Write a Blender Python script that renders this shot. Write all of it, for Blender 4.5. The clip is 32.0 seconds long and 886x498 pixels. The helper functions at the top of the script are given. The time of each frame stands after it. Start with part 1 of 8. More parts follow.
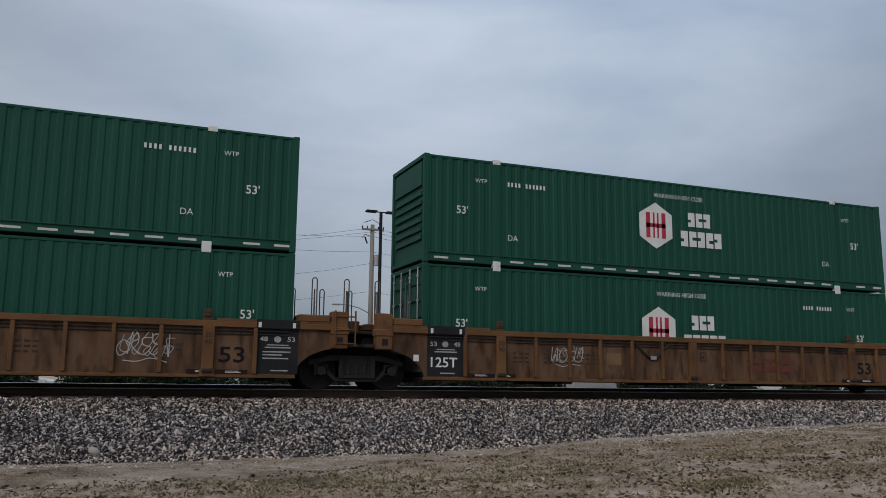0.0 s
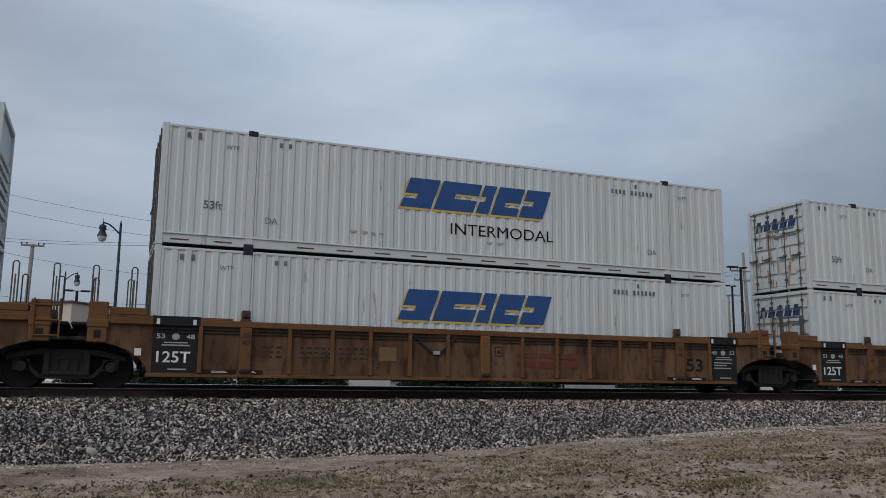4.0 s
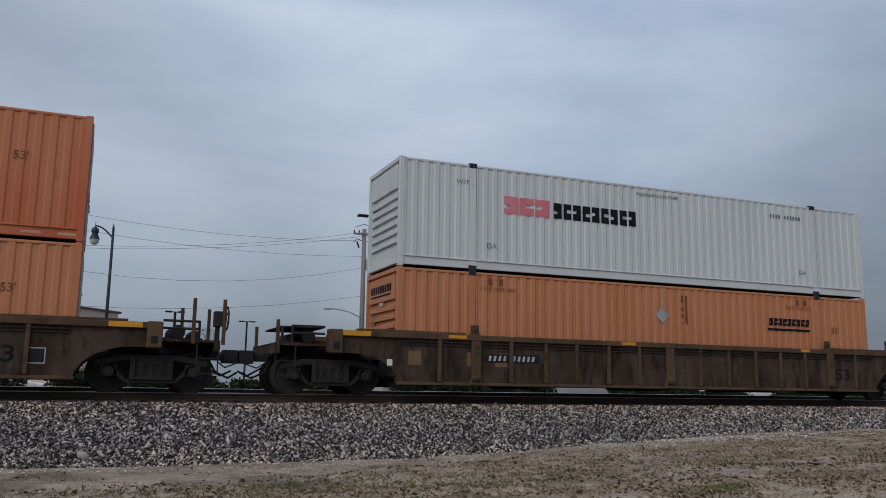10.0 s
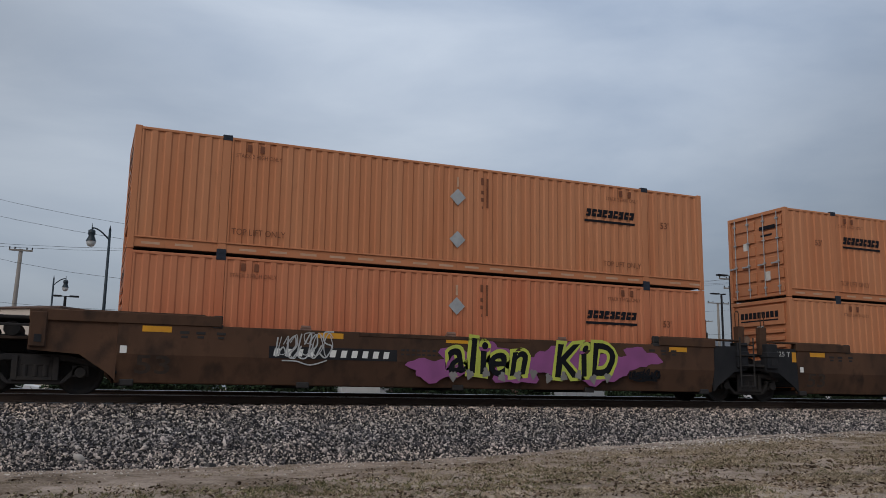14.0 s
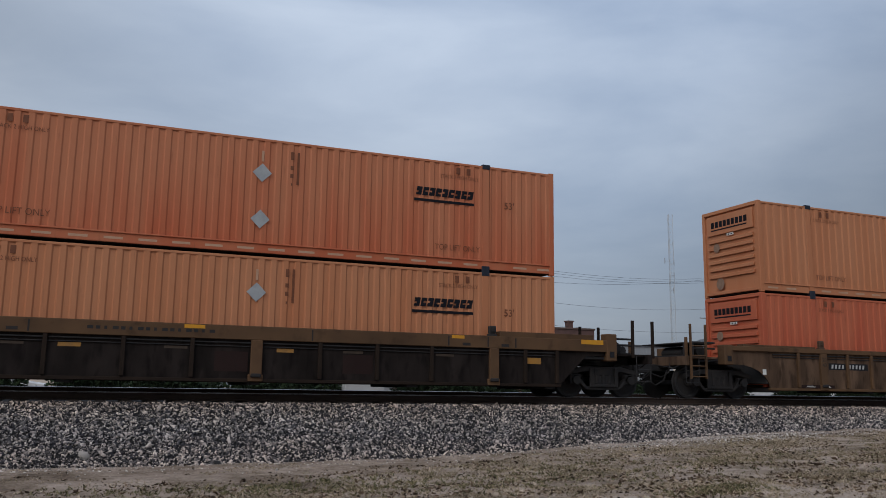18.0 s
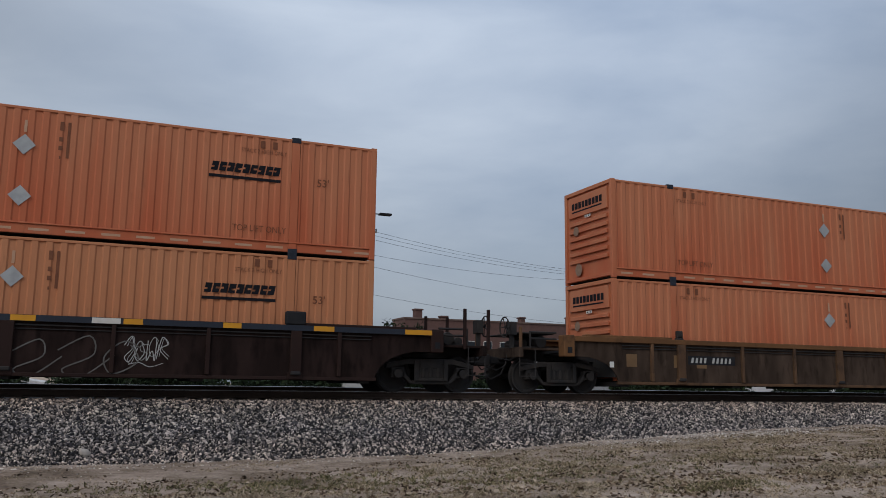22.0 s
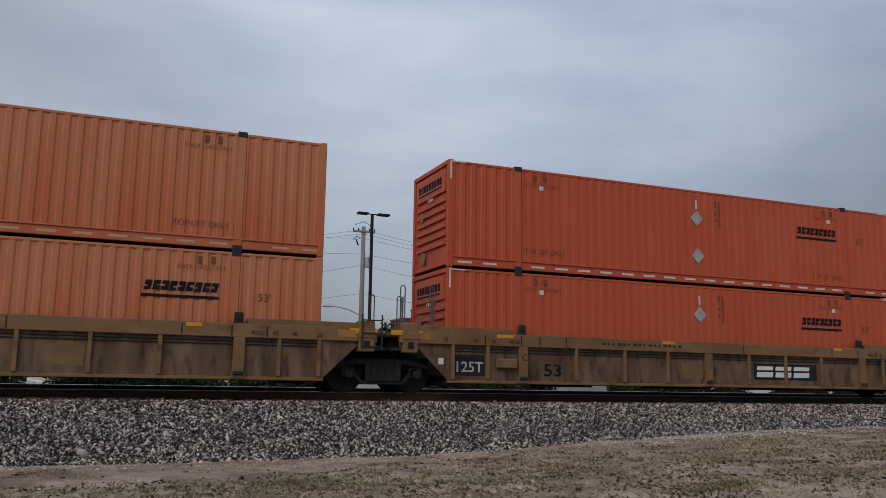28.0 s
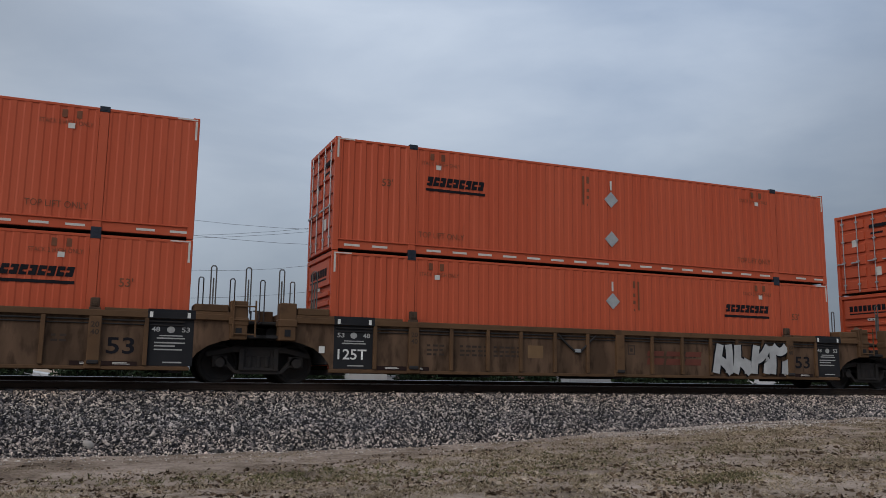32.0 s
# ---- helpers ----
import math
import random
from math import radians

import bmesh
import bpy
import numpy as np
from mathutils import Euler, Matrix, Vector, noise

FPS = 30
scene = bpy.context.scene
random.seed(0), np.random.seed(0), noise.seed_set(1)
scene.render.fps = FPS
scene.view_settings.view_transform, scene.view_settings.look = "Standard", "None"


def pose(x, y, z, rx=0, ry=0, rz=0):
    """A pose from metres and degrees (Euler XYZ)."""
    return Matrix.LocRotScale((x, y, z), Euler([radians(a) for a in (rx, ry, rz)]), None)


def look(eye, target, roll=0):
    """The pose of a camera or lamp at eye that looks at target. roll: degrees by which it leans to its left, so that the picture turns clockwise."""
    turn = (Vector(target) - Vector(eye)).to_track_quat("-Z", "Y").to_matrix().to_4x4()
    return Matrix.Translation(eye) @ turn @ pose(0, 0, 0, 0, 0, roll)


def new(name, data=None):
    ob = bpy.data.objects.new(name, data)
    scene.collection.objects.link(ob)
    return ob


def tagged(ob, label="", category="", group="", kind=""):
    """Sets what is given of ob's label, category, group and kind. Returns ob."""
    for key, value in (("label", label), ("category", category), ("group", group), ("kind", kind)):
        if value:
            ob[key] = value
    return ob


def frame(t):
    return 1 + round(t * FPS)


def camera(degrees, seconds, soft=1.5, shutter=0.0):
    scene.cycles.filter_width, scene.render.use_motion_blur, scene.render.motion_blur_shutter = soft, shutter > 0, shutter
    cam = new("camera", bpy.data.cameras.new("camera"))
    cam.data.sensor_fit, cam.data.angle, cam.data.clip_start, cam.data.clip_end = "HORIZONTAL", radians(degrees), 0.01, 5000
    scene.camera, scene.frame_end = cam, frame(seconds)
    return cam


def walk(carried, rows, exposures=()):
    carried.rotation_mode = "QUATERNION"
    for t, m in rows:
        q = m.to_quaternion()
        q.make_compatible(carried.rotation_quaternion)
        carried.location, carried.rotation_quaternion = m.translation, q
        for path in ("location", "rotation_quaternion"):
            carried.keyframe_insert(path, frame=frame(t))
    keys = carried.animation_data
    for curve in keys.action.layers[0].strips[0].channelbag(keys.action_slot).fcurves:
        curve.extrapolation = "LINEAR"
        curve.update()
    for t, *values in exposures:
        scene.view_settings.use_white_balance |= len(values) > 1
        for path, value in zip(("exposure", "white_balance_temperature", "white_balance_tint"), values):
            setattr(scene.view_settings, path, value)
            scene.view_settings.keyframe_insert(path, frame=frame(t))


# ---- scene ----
EYE = (0.0, 0.0, 1.65)   # the camera stands still on the grass, and is only held by hand
RAIL = 1.48              # top of the near rails
TRACK = 21.11            # centre line of the near track


def aim(yaw, pitch, lean):
    y, p = radians(yaw), radians(pitch)
    way = Vector((-math.sin(y) * math.cos(p), math.cos(y) * math.cos(p), math.sin(p)))
    return look(EYE, Vector(EYE) + way, lean)


EXPOSURE = 0.0
cam = camera(55.75, 32.0, soft=0.8)
walk(cam, [
    (0, aim(-22.019, 9.155, 0.607)), (0.5, aim(-22.069, 9.224, 0.656)), (1, aim(-22.073, 9.197, 0.640)),
    (1.5, aim(-22.076, 9.383, 0.742)), (2, aim(-22.071, 9.383, 0.739)), (2.5, aim(-22.076, 9.398, 0.683)),
    (3, aim(-22.115, 9.176, 0.686)), (3.5, aim(-22.146, 9.283, 0.659)), (4, aim(-22.133, 9.176, 0.629)),
    (4.5, aim(-22.171, 9.225, 0.664)), (6.5, aim(-22.275, 9.408, 0.705)), (7, aim(-22.115, 9.246, 0.657)),
    (7.5, aim(-22.273, 9.270, 0.621)), (8, aim(-22.247, 9.130, 0.626)), (8.5, aim(-22.409, 9.298, 0.715)),
    (9, aim(-22.475, 9.415, 0.747)), (9.5, aim(-22.626, 9.544, 0.801)), (10, aim(-22.582, 9.494, 0.794)),
    (10.5, aim(-22.584, 9.397, 0.694)), (11, aim(-22.424, 9.288, 0.582)), (11.5, aim(-22.761, 9.268, 0.666)),
    (12, aim(-22.436, 9.240, 0.560)), (12.5, aim(-22.567, 9.445, 0.643)), (13, aim(-22.547, 9.558, 0.713)),
    (13.5, aim(-22.475, 9.530, 0.743)), (14, aim(-22.785, 9.657, 0.813)), (14.5, aim(-22.812, 9.547, 0.815)),
    (15, aim(-22.397, 9.241, 0.715)), (15.5, aim(-22.449, 9.236, 0.713)), (17.5, aim(-22.398, 9.445, 0.765)),
    (18, aim(-22.516, 9.486, 0.793)), (18.5, aim(-22.366, 9.360, 0.736)), (19, aim(-22.489, 9.243, 0.717)),
    (19.5, aim(-22.396, 9.146, 0.691)), (20, aim(-22.444, 9.235, 0.709)), (20.5, aim(-22.533, 9.335, 0.714)),
    (21, aim(-22.533, 9.406, 0.715)), (21.5, aim(-22.500, 9.445, 0.718)), (22, aim(-22.518, 9.272, 0.695)),
    (22.5, aim(-22.403, 8.997, 0.662)), (23, aim(-22.576, 9.159, 0.703)), (23.5, aim(-22.746, 9.195, 0.768)),
    (24, aim(-22.673, 9.405, 0.729)), (24.5, aim(-22.726, 9.520, 0.731)), (26.5, aim(-22.484, 9.042, 0.646)),
    (27, aim(-22.551, 9.111, 0.673)), (27.5, aim(-22.466, 9.152, 0.666)), (28, aim(-22.634, 9.328, 0.798)),
    (28.5, aim(-22.251, 8.835, 0.574)), (29, aim(-21.985, 8.494, 0.423)), (29.5, aim(-22.343, 8.453, 0.504)),
    (30, aim(-22.594, 8.333, 0.601)), (30.5, aim(-22.448, 8.549, 0.669)), (31, aim(-22.379, 8.847, 0.715)),
    (31.5, aim(-22.334, 8.734, 0.714)), (31.7, aim(-22.464, 8.627, 0.793)), (32, aim(-22.353, 8.762, 0.747))],
    exposures=[(t, EXPOSURE, kelvin, 10) for t, kelvin in ((0.0, 6550), (4.0, 6450), (6.0, 6280), (7.0, 6170), (8.0, 6360), (10.0, 6380), (12.0, 6480), (13.0, 6650), (15.0, 6450), (18.0, 6320),
                                                           (19.0, 6600), (22.0, 6450), (24.0, 6700), (27.0, 6600), (30.0, 6680), (31.0, 6480), (32.0, 6500))])


# ---- world and light: a closed, overcast winter sky ----
def link(nt, a, b):
    nt.links.new(a, b)


world = bpy.data.worlds.new("overcast_sky")
scene.world = world
world.use_nodes = True
wt = world.node_tree
wt.nodes.clear()
w_out = wt.nodes.new("ShaderNodeOutputWorld")
w_bg = wt.nodes.new("ShaderNodeBackground")
w_sky = wt.nodes.new("ShaderNodeTexSky")
w_sky.sky_type, w_sky.sun_disc = 'NISHITA', False
w_sky.sun_elevation, w_sky.sun_rotation = radians(39), radians(230)
w_sky.air_density, w_sky.dust_density, w_sky.ozone_density = 1.0, 4.0, 1.5
w_co = wt.nodes.new("ShaderNodeTexCoord")
w_map = wt.nodes.new("ShaderNodeMapping")
w_map.inputs["Scale"].default_value = (1.0, 1.0, 3.2)
w_no = wt.nodes.new("ShaderNodeTexNoise")
w_no.inputs["Scale"].default_value, w_no.inputs["Detail"].default_value = 2.1, 7.0
w_no.inputs["Roughness"].default_value, w_no.inputs["Distortion"].default_value = 0.52, 0.35
w_ramp = wt.nodes.new("ShaderNodeValToRGB")
w_ramp.color_ramp.elements[0].position, w_ramp.color_ramp.elements[0].color = 0.31, (0.318, 0.382, 0.484, 1)
w_ramp.color_ramp.elements[1].position, w_ramp.color_ramp.elements[1].color = 0.69, (0.548, 0.608, 0.688, 1)
w_scale = wt.nodes.new("ShaderNodeVectorMath")
w_scale.operation = 'SCALE'
w_scale.inputs["Scale"].default_value = 0.03
w_add = wt.nodes.new("ShaderNodeVectorMath")
link(wt, w_co.outputs["Generated"], w_map.inputs["Vector"])
link(wt, w_map.outputs["Vector"], w_no.inputs["Vector"])
link(wt, w_no.outputs["Fac"], w_ramp.inputs["Fac"])
link(wt, w_sky.outputs["Color"], w_scale.inputs[0])
link(wt, w_scale.outputs["Vector"], w_add.inputs[0])
link(wt, w_ramp.outputs["Color"], w_add.inputs[1])
# the cloud deck is a little thinner in one part of the sky
def thin_cloud(way, start, low, high, last):
    dot = wt.nodes.new("ShaderNodeVectorMath")
    dot.operation = 'DOT_PRODUCT'
    dot.inputs[1].default_value = Vector(way).normalized()
    rng = wt.nodes.new("ShaderNodeMapRange")
    rng.interpolation_type = 'SMOOTHSTEP'
    rng.inputs["From Min"].default_value, rng.inputs["From Max"].default_value = start, 1.0
    rng.inputs["To Min"].default_value, rng.inputs["To Max"].default_value = low, high
    mul = wt.nodes.new("ShaderNodeVectorMath")
    mul.operation = 'SCALE'
    link(wt, w_co.outputs["Generated"], dot.inputs[0])
    link(wt, dot.outputs["Value"], rng.inputs["Value"])
    link(wt, last, mul.inputs[0])
    link(wt, rng.outputs["Result"], mul.inputs["Scale"])
    return mul.outputs["Vector"]


w_last = thin_cloud((0.40, 0.80, 0.46), 0.825, 0.83, 1.18, w_add.outputs["Vector"])
w_last = thin_cloud((-0.10, 0.99, 0.05), 0.945, 1.0, 1.32, w_last)
w_last = thin_cloud((0.80, 0.60, 0.06), 0.93, 1.0, 0.86, w_last)
# an overcast sky is about twice as bright overhead as near the horizon
w_sep = wt.nodes.new("ShaderNodeSeparateXYZ")
link(wt, w_co.outputs["Generated"], w_sep.inputs["Vector"])
w_up = wt.nodes.new("ShaderNodeMapRange")
w_up.inputs["From Min"].default_value, w_up.inputs["From Max"].default_value = 0.0, 0.75
w_up.inputs["To Min"].default_value, w_up.inputs["To Max"].default_value = 0.50, 1.16
link(wt, w_sep.outputs["Z"], w_up.inputs["Value"])
w_mul = wt.nodes.new("ShaderNodeVectorMath")
w_mul.operation = 'SCALE'
link(wt, w_last, w_mul.inputs[0])
link(wt, w_up.outputs["Result"], w_mul.inputs["Scale"])
w_last = w_mul.outputs["Vector"]
link(wt, w_last, w_bg.inputs["Color"])
w_bg.inputs["Strength"].default_value = 1.0
link(wt, w_bg.outputs["Background"], w_out.inputs["Surface"])

sun = new("sun", bpy.data.lights.new("sun", 'SUN'))
sun.data.energy, sun.data.angle, sun.data.color = 0.85, radians(40), (1.0, 0.97, 0.93)
sun.matrix_world = look((0, 0, 36), (34, 28, 0))


# ---- materials ----
def material(name, base, second=None, rough=0.6, metal=0.0, scale=4.0, mix=(0.35, 0.75), stretch=(1, 1, 1), dirt=None, dirt_from=0.55,
             dirt_scale=9.0, bump=0.0, bump_scale=60.0, island=0.0, obj=0.0, spec=0.35, fade=0.0, rust=None):
    """A worn surface: two colours blended at a large scale, dirt at a small one, fine relief."""
    m = bpy.data.materials.new(name)
    m.use_nodes = True
    nt = m.node_tree
    b = nt.nodes["Principled BSDF"]
    b.inputs["Roughness"].default_value, b.inputs["Metallic"].default_value = rough, metal
    b.inputs["Specular IOR Level"].default_value = spec
    co = nt.nodes.new("ShaderNodeTexCoord")
    mp = nt.nodes.new("ShaderNodeMapping")
    mp.inputs["Scale"].default_value = stretch
    link(nt, co.outputs["Object"], mp.inputs["Vector"])
    info = nt.nodes.new("ShaderNodeObjectInfo")
    mul = nt.nodes.new("ShaderNodeMath")
    mul.operation = 'MULTIPLY'
    mul.inputs[1].default_value = 37.0
    link(nt, info.outputs["Random"], mul.inputs[0])

    def noise_of(sc, detail):
        n = nt.nodes.new("ShaderNodeTexNoise")
        n.noise_dimensions = '4D'
        n.inputs["Scale"].default_value, n.inputs["Detail"].default_value = sc, detail
        link(nt, mp.outputs["Vector"], n.inputs["Vector"])
        link(nt, mul.outputs["Value"], n.inputs["W"])
        return n

    def blend(fac, a, c):
        x = nt.nodes.new("ShaderNodeMix")
        x.data_type = 'RGBA'
        link(nt, fac, x.inputs["Factor"])
        for sock, v in ((x.inputs["A"], a), (x.inputs["B"], c)):
            if isinstance(v, tuple):
                sock.default_value = (*v, 1)
            else:
                link(nt, v, sock)
        return x.outputs["Result"]

    def ramp(fac, lo, hi, top=1.0):
        r = nt.nodes.new("ShaderNodeMapRange")
        r.inputs["From Min"].default_value, r.inputs["From Max"].default_value = lo, hi
        r.inputs["To Max"].default_value = top
        link(nt, fac, r.inputs["Value"])
        return r.outputs["Result"]

    second = second or tuple(v * 0.78 for v in base)
    fac = noise_of(scale, 4).outputs["Fac"]
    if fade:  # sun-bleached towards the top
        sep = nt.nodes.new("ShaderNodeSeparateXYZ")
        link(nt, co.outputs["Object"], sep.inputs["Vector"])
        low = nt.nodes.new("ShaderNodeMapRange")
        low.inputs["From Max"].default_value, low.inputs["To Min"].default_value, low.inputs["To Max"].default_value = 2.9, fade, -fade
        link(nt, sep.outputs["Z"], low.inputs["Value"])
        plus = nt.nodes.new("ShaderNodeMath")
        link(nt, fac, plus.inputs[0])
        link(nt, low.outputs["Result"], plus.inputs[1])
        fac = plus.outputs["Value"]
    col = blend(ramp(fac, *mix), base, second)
    if dirt:
        col = blend(ramp(noise_of(dirt_scale, 6).outputs["Fac"], dirt_from, dirt_from + 0.2, 0.8), col, dirt)
    if rust:  # small chips and runs of rust
        col = blend(ramp(noise_of(2.6, 8).outputs["Fac"], 0.665, 0.72, 0.6), col, rust)
    if island or obj:
        src = nt.nodes.new("ShaderNodeNewGeometry").outputs["Random Per Island"] if island else info.outputs["Random"]
        hsv = nt.nodes.new("ShaderNodeHueSaturation")
        v = nt.nodes.new("ShaderNodeMapRange")
        k = island or obj
        v.inputs["To Min"].default_value, v.inputs["To Max"].default_value = 1 - k, 1 + k
        link(nt, src, v.inputs["Value"])
        link(nt, v.outputs["Result"], hsv.inputs["Value"])
        link(nt, col, hsv.inputs["Color"])
        col = hsv.outputs["Color"]
    link(nt, col, b.inputs["Base Color"])
    if bump:
        bp = nt.nodes.new("ShaderNodeBump")
        bp.inputs["Strength"].default_value, bp.inputs["Distance"].default_value = bump, 0.02
        link(nt, noise_of(bump_scale, 5).outputs["Fac"], bp.inputs["Height"])
        link(nt, bp.outputs["Normal"], b.inputs["Normal"])
    return m


def paint(name, base, second, rough=0.6, streak=None, **kw):
    return material(name, base, second, rough=rough, scale=0.55, stretch=(2.6, 2.6, 0.38), dirt=streak or tuple(v * 0.6 for v in base), dirt_from=0.62,
                    dirt_scale=5.0, bump=0.10, bump_scale=14.0, spec=0.22, **kw)


